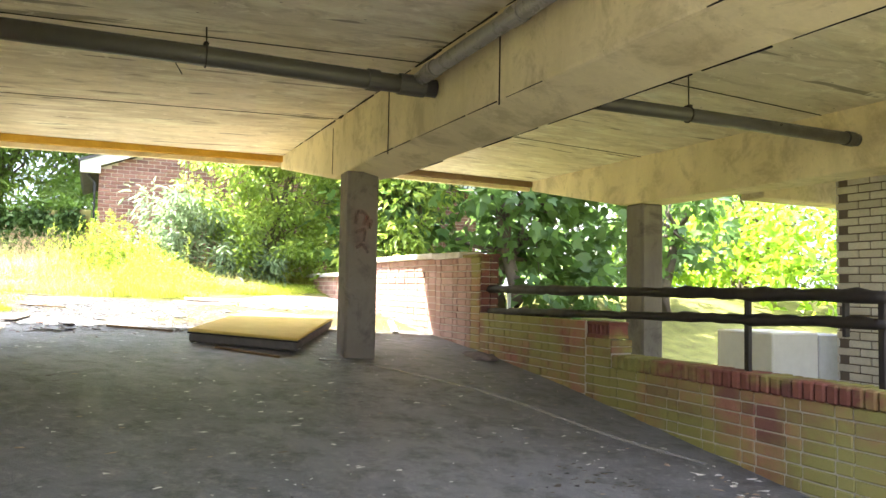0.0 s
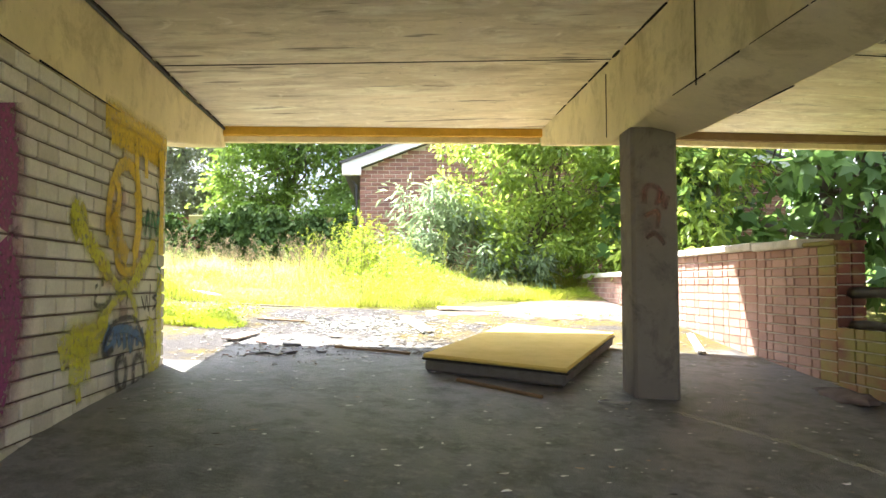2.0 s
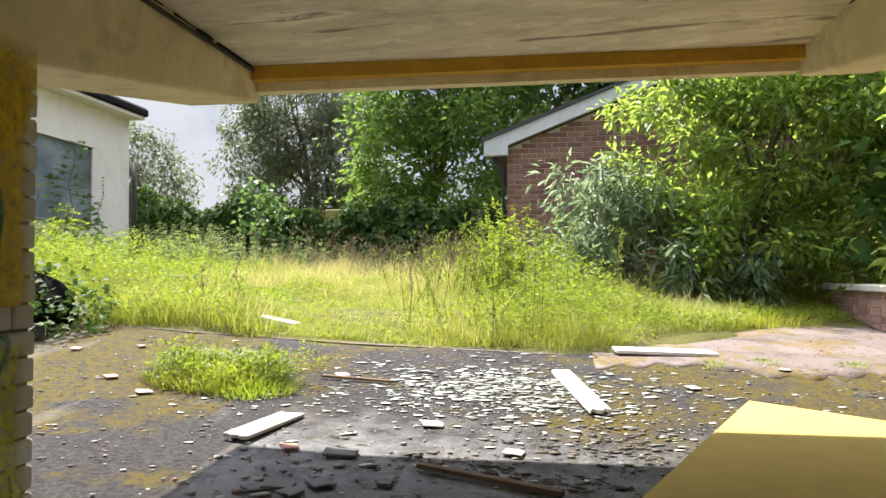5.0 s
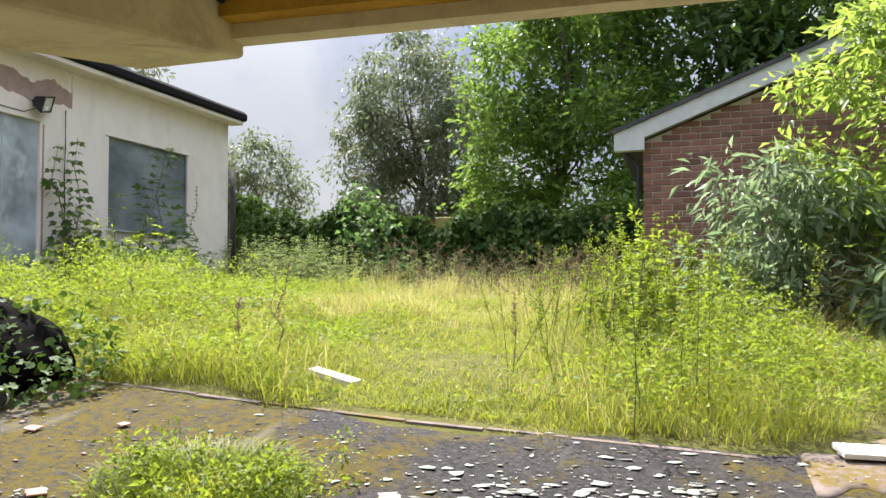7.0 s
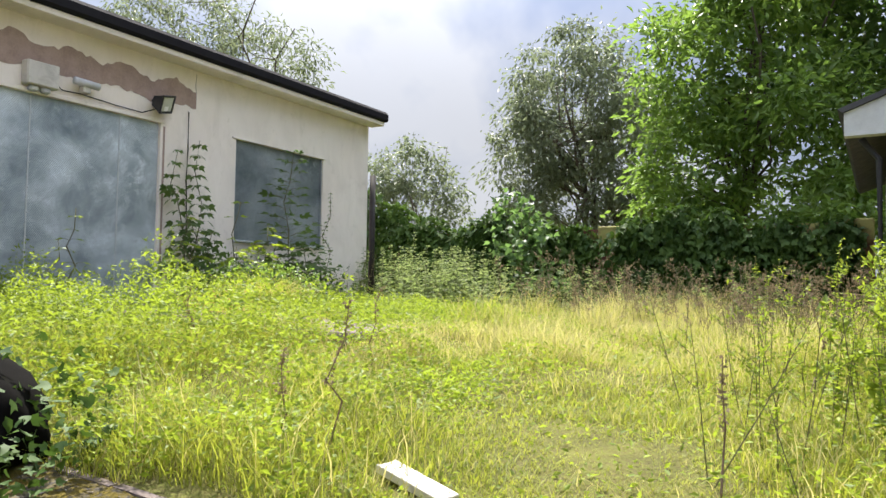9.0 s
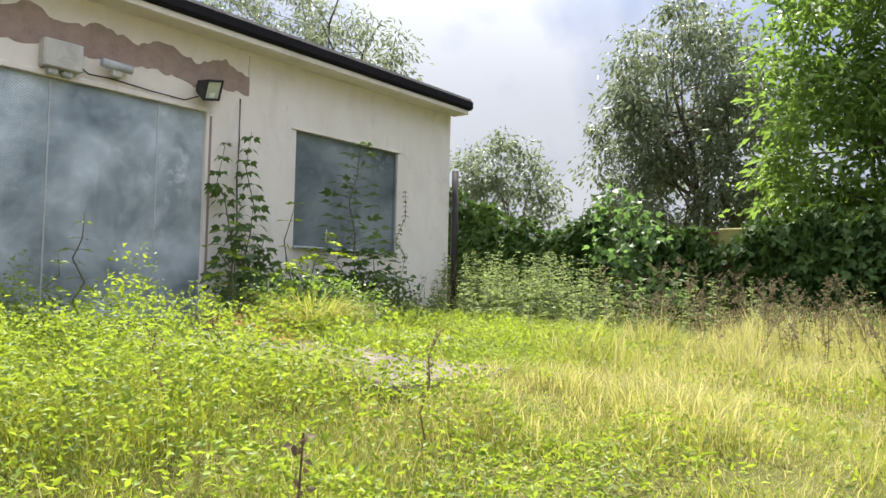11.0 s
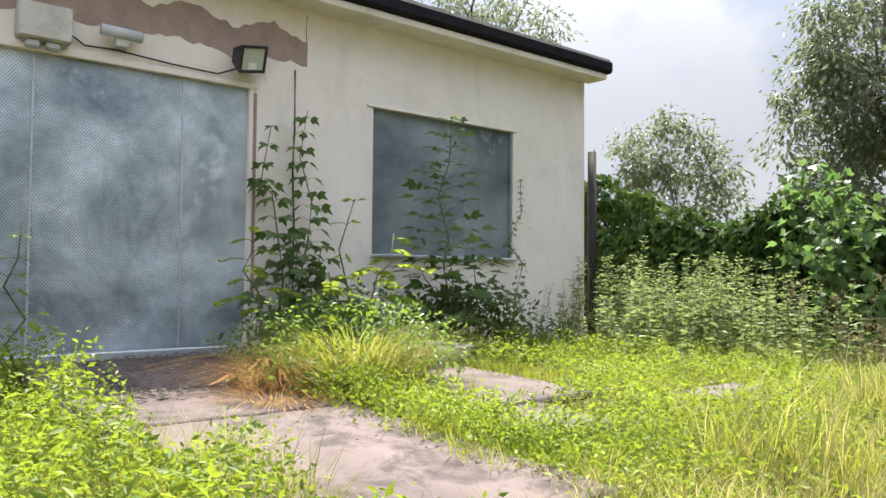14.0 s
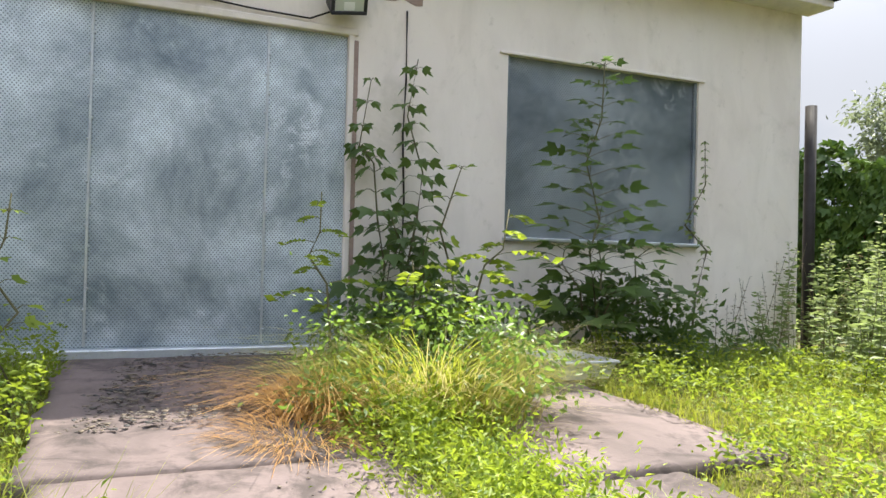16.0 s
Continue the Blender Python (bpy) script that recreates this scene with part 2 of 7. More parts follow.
def mat_steel(name="perforated_galvanised_steel", f=1.0):
    """Galvanised security sheet, punched with small holes in staggered rows."""
    k = Mat(name, rough=0.42, metal=0.85)
    sep = k.n.new("ShaderNodeSeparateXYZ")
    k.l.new(k.geo.outputs["Position"], sep.inputs["Vector"])
    P = 0.024
    u = k.math("DIVIDE", sep.outputs["Y"], P)
    v = k.math("DIVIDE", sep.outputs["Z"], P * 0.62)
    row = k.math("MODULO", k.math("FLOOR", v), 2.0)
    u2 = k.math("ADD", u, k.math("MULTIPLY", row, 0.5))
    du = k.math("SUBTRACT", k.math("FRACT", u2), 0.5)
    dv = k.math("MULTIPLY", k.math("SUBTRACT", k.math("FRACT", v), 0.5), 0.62)
    d = k.math("SQRT", k.math("ADD", k.math("MULTIPLY", du, du), k.math("MULTIPLY", dv, dv)))
    hole = k.rng(d, 0.17, 0.24, 1.0, 0.0)
    cloud = k.noise(1.2, 6.0, 0.65, None, 0.3)
    spang = k.noise(7.0, 4.0, 0.6)
    col = k.mix(k.rng(cloud, 0.34, 0.68), (0.17 * f, 0.21 * f, 0.24 * f), (0.66 * f, 0.72 * f, 0.76 * f))
    col = k.mix(k.rng(spang, 0.45, 0.75, 0.0, 0.3), col, (0.22, 0.27, 0.31))
    pale = k.noise(1.7, 6.0, 0.65, None, 0.3)
    col = k.mix(k.rng(pale, 0.58, 0.70, 0.0, 0.45), col, (0.75 * f, 0.80 * f, 0.84 * f))
    scuff = k.math("MULTIPLY", k.rng(k.noise(0.9, 3.0, 0.5), 0.5, 0.62), k.rng(k.noise(4.5, 6.0, 0.75, None, 0.5), 0.5, 0.6))
    col = k.mix(k.math("MULTIPLY", scuff, 0.6), col, (0.82 * f, 0.86 * f, 0.9 * f))
    col = k.mix(k.math("MULTIPLY", hole, 0.8), col, (0.09, 0.105, 0.12))
    k.l.new(k.math("SUBTRACT", 0.5, k.math("MULTIPLY", hole, 0.5)), k.b.inputs["Metallic"])
    k.rough(k.rng(cloud, 0.3, 0.7, 0.38, 0.6))
    return k.color(col).bump(k.math("SUBTRACT", 1.0, hole), 0.2, 0.002).m


def mat_spray(name, col, dens=0.8):
    """Sprayed paint: thins out towards the edge of the stroke."""
    k = Mat(name, rough=0.75)
    uv = k.n.new("ShaderNodeUVMap")
    sep = k.n.new("ShaderNodeSeparateXYZ")
    k.l.new(uv.outputs["UV"], sep.inputs["Vector"])
    side = k.math("ABSOLUTE", k.math("SUBTRACT", sep.outputs["X"], 0.5))
    edge = k.rng(side, 0.22, 0.5, 1.0, 0.0)
    nz = k.rng(k.noise(38.0, 4.0, 0.7), 0.25, 0.6, 0.35, 1.0)
    k.l.new(k.math("MULTIPLY", k.math("MULTIPLY", edge, nz), dens), k.b.inputs["Alpha"])
    return k.color(k.mix(k.noise(12.0), col, tuple(x * 0.7 for x in col))).m


M_CEIL = mat_concrete("board_marked_concrete_soffit", (0.78, 0.70, 0.555), (0.38, 0.33, 0.25))
M_BEAM = mat_concrete("concrete_beam", (0.80, 0.70, 0.46), (0.46, 0.38, 0.22), board=False, stain=0.55)
# column base colour lowered: the shade on its front is put into the concrete
M_COL_SHADED = mat_concrete("shaded_concrete_column", (0.22, 0.195, 0.165), (0.09, 0.08, 0.07), board=False, stain=0.7)
M_SLAB = mat_concrete("weathered_slab", (0.195, 0.15, 0.14), (0.055, 0.045, 0.04), board=False, stain=0.8)
M_COPE = mat_concrete("coping_stone", (0.62, 0.59, 0.54), (0.35, 0.32, 0.28), board=False)
M_YELLOW = mat_plain("yellow_paint", (0.52, 0.30, 0.03), 0.7, vary=0.55, scale=4.0)
M_BROWN = mat_plain("brown_timber", (0.16, 0.10, 0.05), 0.8)
M_ASPHALT = mat_asphalt()
M_SOIL = mat_soil()
M_WBRICK = mat_brick("white_brick", (0.60, 0.56, 0.50), (0.70, 0.67, 0.62), (0.50, 0.46, 0.40), gloss=0.6, grime=0.3)
M_WBRICK_I = mat_brick("white_brick_far", (0.60, 0.56, 0.50), (0.70, 0.67, 0.62), (0.50, 0.46, 0.40), island=True, gloss=0.6, grime=0.3)
M_DARKJOINT = mat_plain("dark_joint_mortar", (0.15, 0.12, 0.10), 0.95)
M_MORTAR = mat_plain("lime_mortar", (0.50, 0.45, 0.36), 0.95)
M_RBRICK = mat_brick("mossy_red_brick", (0.27, 0.11, 0.075), (0.40, 0.19, 0.12), (0.16, 0.07, 0.06), moss=0.6)
M_RBRICK_I = mat_brick("mossy_red_brick_joined", (0.27, 0.11, 0.075), (0.40, 0.19, 0.12), (0.16, 0.07, 0.06), moss=0.6, island=True)
M_CAPBRICK = mat_brick("dark_red_cap_brick", (0.17, 0.06, 0.045), (0.25, 0.095, 0.07), (0.10, 0.045, 0.04), moss=0.15)
M_PINKBRICK = mat_brick("pale_red_brick", (0.36, 0.21, 0.175), (0.46, 0.30, 0.25), (0.29, 0.16, 0.13), moss=0.0)
M_PINKBRICK_I = mat_brick("pale_red_brick_joined", (0.36, 0.21, 0.175), (0.46, 0.30, 0.25), (0.29, 0.16, 0.13), moss=0.0, island=True)
M_HBRICK = mat_brick("red_house_brick", (0.20, 0.095, 0.075), (0.30, 0.16, 0.125), (0.15, 0.08, 0.07))
M_HBRICK_I = mat_brick("red_house_brick_joined", (0.20, 0.095, 0.075), (0.30, 0.16, 0.125), (0.15, 0.08, 0.07), island=True)
M_HMORTAR = mat_plain("pale_mortar", (0.50, 0.44, 0.38), 0.95)
M_RENDER = mat_render()
M_PATCH = mat_plain("bare_pinkish_render", (0.36, 0.26, 0.22), 0.95, vary=0.5, scale=5.0, bump=0.4)
M_STEEL = mat_steel(f=1.15)
M_STEEL_DARK = mat_steel("perforated_grey_steel", 0.55)
M_STRIP = mat_plain("galvanised_strip", (0.55, 0.58, 0.60), 0.45, 0.7)
M_BLACK = mat_plain("black_plastic", (0.022, 0.022, 0.025), 0.5)
M_RAIL = mat_plain("dark_rusty_steel", (0.03, 0.025, 0.023), 0.6, 0.3)
M_PIPE = mat_plain("grey_pvc_pipe", (0.075, 0.072, 0.07), 0.38, vary=0.25)
M_PIPE_L = mat_plain("pale_grey_pipe", (0.26, 0.25, 0.23), 0.3)
M_WHITE = mat_plain("white_paint", (0.78, 0.77, 0.74), 0.55, vary=0.15)
M_FOAM = mat_plain("yellow_foam", (0.62, 0.47, 0.13), 0.85, vary=0.2, scale=6.0)
M_TICK = mat_plain("grey_ticking", (0.12, 0.11, 0.10), 0.9, vary=0.5)
M_BARGE = mat_plain("grey_painted_barge_board", (0.52, 0.53, 0.55), 0.6)
M_TILE = mat_plain("dark_roof_tile", (0.055, 0.055, 0.06), 0.8, vary=0.4)
M_FELT = mat_plain("black_felt_edge", (0.018, 0.017, 0.02), 0.95, spec=0.08)
M_BARK = mat_plain("bark", (0.10, 0.08, 0.06), 0.95, vary=0.5, scale=6.0, bump=0.6)
M_STEM = mat_plain("green_brown_stem", (0.12, 0.11, 0.05), 0.8)
M_DRYSTEM = mat_plain("dry_brown_stem", (0.16, 0.11, 0.07), 0.9)
M_GLASS = Mat("lamp_glass", rough=0.08, spec=0.8).color((0.55, 0.56, 0.48)).m


# ---- geometry helpers ----
class Geo:
    """Collects vertices and faces for one mesh."""

    def __init__(self):
        self.v, self.f, self.uv = [], [], None

    def add(self, vs, fs):
        o = len(self.v)
        self.v += [tuple(p) for p in vs]
        self.f += [tuple(i + o for i in f) for f in fs]
        return self

    def box(self, x0, x1, y0, y1, z0, z1, b=0.0, m=None):
        if b <= 0:
            vs = [(x, y, z) for x in (x0, x1) for y in (y0, y1) for z in (z0, z1)]
            fs = [(0, 1, 3, 2), (4, 6, 7, 5), (0, 4, 5, 1), (2, 3, 7, 6), (0, 2, 6, 4), (1, 5, 7, 3)]
        else:
            b = min(b, (x1 - x0) * 0.45, (y1 - y0) * 0.45, (z1 - z0) * 0.45)
            bm = bmesh.new()
            bmesh.ops.create_cube(bm, size=1.0, matrix=Matrix.LocRotScale(((x0 + x1) / 2, (y0 + y1) / 2, (z0 + z1) / 2), None, (x1 - x0, y1 - y0, z1 - z0)))
            bmesh.ops.bevel(bm, geom=bm.edges[:], offset=b, segments=1, affect="EDGES", profile=0.5)
            bm.verts.index_update()
            vs, fs = [v.co.copy() for v in bm.verts], [tuple(v.index for v in f.verts) for f in bm.faces]
            bm.free()
        if m is not None:
            vs = [m @ Vector(p) for p in vs]
        return self.add(vs, fs)

    def tube(self, pts, radii, n=8, cap=True):
        pts = [Vector(p) for p in pts]
        if isinstance(radii, (int, float)):
            radii = [radii] * len(pts)
        vs, fs = [], []
        for i, p in enumerate(pts):
            d = (pts[min(i + 1, len(pts) - 1)] - pts[max(i - 1, 0)]).normalized()
            q = d.to_track_quat("Z", "X")
            for j in range(n):
                a = 2 * math.pi * j / n
                vs.append(p + q @ Vector((math.cos(a) * radii[i], math.sin(a) * radii[i], 0)))
        for i in range(len(pts) - 1):
            for j in range(n):
                fs.append((i * n + j, i * n + (j + 1) % n, (i + 1) * n + (j + 1) % n, (i + 1) * n + j))
        if cap:
            fs += [tuple(range(n))[::-1], tuple((len(pts) - 1) * n + j for j in range(n))]
        return self.add(vs, fs)

    def prism(self, prof, a, b, axis="y"):
        """Extrudes a closed profile: (x, z) points along y, (y, z) along x or (x, y) along z."""
        put = {"y": lambda p, t: (p[0], t, p[1]), "x": lambda p, t: (t, p[0], p[1]), "z": lambda p, t: (p[0], p[1], t)}[axis]
        n = len(prof)
        vs = [put(p, a) for p in prof] + [put(p, b) for p in prof]
        fs = [tuple(range(n)), tuple(range(2 * n - 1, n - 1, -1))] + [(i, i + n, (i + 1) % n + n, (i + 1) % n) for i in range(n)]
        return self.add(vs, fs)

    def mesh(self, name, material, smooth=False):
        me = bpy.data.meshes.new(name)
        me.from_pydata(self.v, [], self.f)
        if self.uv:
            layer = me.uv_layers.new(name="UVMap")
            for lp in me.loops:
                layer.data[lp.index].uv = self.uv[lp.vertex_index]
        bm = bmesh.new()
        bm.from_mesh(me)
        bmesh.ops.recalc_face_normals(bm, faces=bm.faces[:])
        bm.to_mesh(me)
        bm.free()
        me.materials.append(material)
        if smooth:
            me.shade_smooth()
        return me


def part(name, geo, material, parent=None, label="", smooth=False, kind=""):
    ob = new(name, geo if isinstance(geo, bpy.types.Mesh) else geo.mesh(name, material, smooth))
    ob.parent = parent
    return tagged(ob, label, kind=kind)


def thing(name, label, category, at=(0, 0, 0), group="", kind=""):
    ob = new(name)
    ob.location = at
    ob.empty_display_size = 0.1
    return tagged(ob, label, category, group, kind)


def raw_mesh(name, verts, faces, material, smooth=False):
    """A mesh straight from arrays; faces all have the same number of corners."""
    me = bpy.data.meshes.new(name)
    verts = np.asarray(verts, dtype=np.float32)
    faces = np.asarray(faces, dtype=np.int32)
    n, c = faces.shape
    me.vertices.add(len(verts))
    me.vertices.foreach_set("co", verts.ravel())
    me.loops.add(n * c)
    me.loops.foreach_set("vertex_index", faces.ravel())
    me.polygons.add(n)
    me.polygons.foreach_set("loop_start", np.arange(0, n * c, c, dtype=np.int32))
    me.polygons.foreach_set("loop_total", np.full(n, c, dtype=np.int32))
    me.update(calc_edges=True)
    me.materials.append(material)
    if smooth:
        me.shade_smooth()
    return me


# ---- the lie of the land ----
PROFILE_Y = (-30, -8, 0, 3.2, 5.5, 7.0, 9.0, 10.3, 12, 14, 17, 22, 40, 80)
PROFILE_Z = (-0.4, -0.15, 0.12, 0.36, 0.67, 0.83, 0.985, 1.14, 1.27, 1.40, 1.42, 1.45, 1.5, 1.5)


def smooth01(t):
    t = np.clip(t, 0, 1)
    return t * t * (3 - 2 * t)


def height(x, y):
    """Ground level: a ramp that climbs to the yard, falling gently to +x; the land beyond the ramp wall lies lower."""
    x, y = np.asarray(x, dtype=float), np.asarray(y, dtype=float)
    z = np.interp(y, PROFILE_Y, PROFILE_Z)
    left = np.interp(x, (-9, -6, -3, -1, 0.5, 3.75, 8), (0.40, 0.36, 0.20, 0.068, 0.0, -0.146, -0.2))
    z = z + 0.085 * np.exp(-((y - 5.0) / 1.25) ** 2) * smooth01((0.9 - x) / 1.9)
    z = z + left * (1 - 0.5 * smooth01((y - 16) / 4) * (x < 0))
    low = smooth01((x - 3.85) / 0.25) * (1 - smooth01((y - 9) / 6))
    return z * (1 - low) + low * (-0.25 + 0.10 * np.clip(y, 0, 9) * 0.3)


def gz(x, y):
    return float(height(x, y))


# ---- ground and floor ----
def axis_steps(lo, a, b, hi, step):
    far = [lo, lo * 0.5 + a * 0.5, lo * 0.2 + a * 0.8, lo * 0.05 + a * 0.95]
    far2 = [hi * 0.05 + b * 0.95, hi * 0.2 + b * 0.8, hi * 0.5 + b * 0.5, hi]
    return np.concatenate([far, np.arange(a, b + step / 2, step), far2])


def build_ground():
    xs, ys = axis_steps(-900, -16, 16, 900, 0.2), axis_steps(-900, -12, 34, 900, 0.2)
    X, Y = np.meshgrid(xs, ys)
    inside = smooth01((10.25 + 2.4 * smooth01((X - 0.45) / 3.2) - Y) / 0.2) * smooth01((X + 13.9) / 0.2) * smooth01((4.0 - X) / 0.2)
    Z = height(X, Y) - 0.12 * inside + 0.035 * np.sin(X * 2.3 + np.sin(Y * 1.7)) * np.sin(Y * 1.9 + 1.3) * (Y > 10.5) * (np.abs(X) < 16)
    v = np.stack([X, Y, Z], -1).reshape(-1, 3)
    nx, ny = len(xs), len(ys)
    i = np.arange((ny - 1) * (nx - 1))
    a = (i // (nx - 1)) * nx + i % (nx - 1)
    ob = new("ground", raw_mesh("ground", v, np.stack([a, a + 1, a + nx + 1, a + nx], -1), M_SOIL, True))
    tagged(ob, "overgrown earth of the yard with moss and dry grass", "ground", kind="structure")


def build_floor():
    """Asphalt of ramp and forecourt with a ragged edge against the grass."""
    x0, x1, y0, step = -13.8, 3.78, -11.5, 0.12
    xs = np.arange(x0, x1 + step / 2, step)
    xs[-1] = x1
    rng = np.random.RandomState(3)
    edge = 10.36 + 0.10 * np.sin(xs * 1.3) + 0.05 * np.sin(xs * 4.1 + 1) + 0.03 * rng.randn(len(xs)) + 2.5 * smooth01((xs - 0.35) / 3.2)
    rows = 180
    T = np.linspace(0, 1, rows)[:, None]
    Y = y0 + (edge[None, :] - y0) * T
    X = np.repeat(xs[None, :], rows, 0)
    Z = height(X, Y)
    top = np.stack([X, Y, Z], -1).reshape(-1, 3)
    skirt = np.stack([xs, edge + 0.01, height(xs, edge) - 0.14], -1)
    nx = len(xs)
    i = np.arange((rows - 1) * (nx - 1))
    a = (i // (nx - 1)) * nx + i % (nx - 1)
    f = np.stack([a, a + 1, a + nx + 1, a + nx], -1)
    j = np.arange(nx - 1)
    s0, t0 = rows * nx + j, (rows - 1) * nx + j
    f = np.concatenate([f, np.stack([t0, t0 + 1, s0 + 1, s0], -1)])
    ob = new("floor", raw_mesh("floor", np.concatenate([top, skirt]), f, M_ASPHALT, True))
    tagged(ob, "dark worn asphalt ramp, mossy outside and coloured darker against the sun", "floor", kind="structure")


build_ground()
build_floor()

# ---- car-park deck: slab, beams, columns ----
DECK_Y0 = 0.9
SLAB_X = (-1.38, -0.95, 2.26, 5.5, 5.9, 7.5)
SLAB_ZS = (2.86, 2.86, 2.975, 2.87, 2.87, 2.87)
EDGE_Y = (8.78, 8.78, 9.28, 8.92, 8.9, 8.8)


def slab_z(x):
    return float(np.interp(x, SLAB_X, SLAB_ZS))


def build_deck():
    """Soffit in three bays whose outer edge is slightly broken in plan."""
    vs, fs = [], []
    n = len(SLAB_X)
    for x, z, y in zip(SLAB_X, SLAB_ZS, EDGE_Y):
        vs += [(x, DECK_Y0, z), (x, y, z), (x, y, z + 0.3), (x, DECK_Y0, z + 0.3)]
    for i in range(n - 1):
        a, b = 4 * i, 4 * i + 4
        fs += [(a, b, b + 1, a + 1), (a + 1, b + 1, b + 2, a + 2), (a + 2, b + 2, b + 3, a + 3), (a + 3, b + 3, b, a)]
    fs += [(0, 1, 2, 3), (4 * n - 1, 4 * n - 2, 4 * n - 3, 4 * n - 4)]
    part("ceiling", Geo().add(vs, fs), M_CEIL, None, "board-marked concrete soffit with dark streaks", kind="structure")["category"] = "ceiling"
    g = Geo()
    for xa, xb, y in ((-0.94, 2.07, 4.85), (-0.94, 2.07, 6.9), (2.45, 5.5, 4.3), (2.45, 5.5, 6.6)):
        za, zb = slab_z(xa), slab_z(xb)
        g.add([(xa, y, za - 0.003), (xb, y + 0.02, zb - 0.003), (xb, y + 0.034, zb - 0.003), (xa, y + 0.014, za - 0.003),
               (xa, y, za + 0.03), (xb, y + 0.02, zb + 0.03), (xb, y + 0.034, zb + 0.03), (xa, y + 0.014, za + 0.03)],
              [(0, 1, 2, 3), (4, 5, 6, 7), (0, 1, 5, 4), (3, 2, 6, 7), (0, 3, 7, 4), (1, 2, 6, 5)])
    ob = part("ceiling_joint", g, M_FELT, None, "dark open joints across the concrete soffit", kind="structure")
    ob["category"] = "joint"


def beam(name, xa, xb, za, zb, tip, ztip, label):
    """Deep beam along y with a haunch that thins towards its end; its underside may lean from za to zb."""
    top = max(slab_z(xa), slab_z(xb)) + 0.02
    prof = lambda z: [(DECK_Y0, z), (6.3, z), (7.0, (za + zb) / 2), (tip, ztip), (tip, top), (DECK_Y0, top)]
    vs = [(xa, *p) for p in prof(za)] + [(xb, *p) for p in prof(zb)]
    g = Geo().add(vs, [(5, 4, 3, 2, 1, 0), (6, 7, 8, 9, 10, 11)] + [(i, (i + 1) % 6, (i + 1) % 6 + 6, i + 6) for i in range(6)])
    ob = part(name, g, M_BEAM, None, label, kind="structure")
    ob["category"] = "beam"
    m = ob.modifiers.new("edge", "BEVEL")
    m.width, m.segments, m.limit_method = 0.018, 2, "ANGLE"
    return ob


build_deck()
beam("beam_west", -1.38, -0.95, 2.38, 2.38, 8.93, 2.69, "yellowish concrete beam above the white brick wall")
beam("beam_middle", 2.07, 2.45, 2.435, 2.35, 9.36, 2.82, "stained concrete beam carried by square columns")
rj = random.Random(8)
g = Geo()
for x, zb, tip, ztip, zc in ((2.066, 2.435, 9.3, 2.82, slab_z(2.07)), (-0.946, 2.38, 8.9, 2.69, slab_z(-0.95)), (2.454, 2.35, 9.3, 2.82, slab_z(2.45))):
    y = 0.3
    while y < 8.6:
        step = rj.uniform(0.15, 0.6)
        r = rj.uniform(0.004, 0.012)
        g.tube([(x, y, zc - 0.002), (x, y + step * 0.5, zc - 0.002 + rj.uniform(-0.004, 0.004)), (x, y + step, zc - 0.002)], [r, r * rj.uniform(0.5, 1.4), r * 0.6], 5)
        if rj.random() < 0.7 and y + step < 6.2:
            q = rj.uniform(0.003, 0.007)
            g.tube([(x + (0.006 if x != 2.454 else -0.006), y, zb + 0.004), (x + (0.006 if x != 2.454 else -0.006), y + step, zb + 0.004)], [q, q * 0.5], 5)
        y += step + rj.uniform(0.0, 0.12)
part("beam_joint", g, M_FELT, None, "dark crumbling joints and stained arrises along the beams", kind="structure")["category"] = "joint"
beam("beam_east", 5.5, 5.9, 2.355, 2.355, 8.95, 2.74, "stained concrete beam carried by a far column")
# shallow edge beam of the far bay
g = Geo().box(5.92, 7.45, 5.3, 5.6, 2.3, 2.9, 0.01)
part("beam_cross", g, M_BEAM, None, "concrete cross beam over the white brick block", kind="structure")["category"] = "beam"


def fascia(name, a, b, z0, z1, paint, label):
    """Edge of the deck between two plan points: a painted strip below the soffit and the concrete edge outside it."""
    a, b = Vector((*a, z0)), Vector((*b, z1))
    ob = thing(name, label, "fascia", a, kind="structure")
    d = b - a
    side = Vector((-d.y, d.x, 0)).normalized()
    for nm, s0, s1, lo, hi, m in (("painted_board", -0.03, 0.045, -0.075, 0.0, paint), ("edge_beam", 0.046, 0.13, -0.125, 0.32, M_BEAM)):
        vs = [o + side * s + Vector((0, 0, h)) for o in (Vector(), d) for s in (s0, s1) for h in (lo, hi)]
        part(nm, Geo().add(vs, [(0, 1, 3, 2), (4, 6, 7, 5), (0, 4, 5, 1), (2, 3, 7, 6), (0, 2, 6, 4), (1, 5, 7, 3)]), m, ob)


fascia("fascia_west", (-0.95, 8.80), (2.07, 9.27), 2.858, 2.968, M_YELLOW, "yellow painted strip on the deck's concrete edge")
fascia("fascia_east", (2.45, 9.27), (5.5, 8.94), 2.968, 2.868, M_BROWN, "brown timber strip on the deck's concrete edge")


def column(name, x, y, w, d, top, label):
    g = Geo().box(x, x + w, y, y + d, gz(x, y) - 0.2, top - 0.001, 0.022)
    ob = part(name, g, M_COL_SHADED, None, label, kind="structure")
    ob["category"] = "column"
    return ob


column("column_1", 2.075, 6.55, 0.30, 0.26, 2.44, "square concrete column with faded red graffiti")
column("column_2", 5.55, 6.65, 0.30, 0.30, 2.357, "square concrete column beyond the ramp wall")

# ---- white brick wall (core; its bricks come last) ----
g = Geo().box(-1.17, -0.965, 0.9, 7.06, -0.6, 2.379)
part("wall_west", g, M_DARKJOINT, None, "white brick wall with dark raked joints and graffiti", kind="structure")["category"] = "wall"
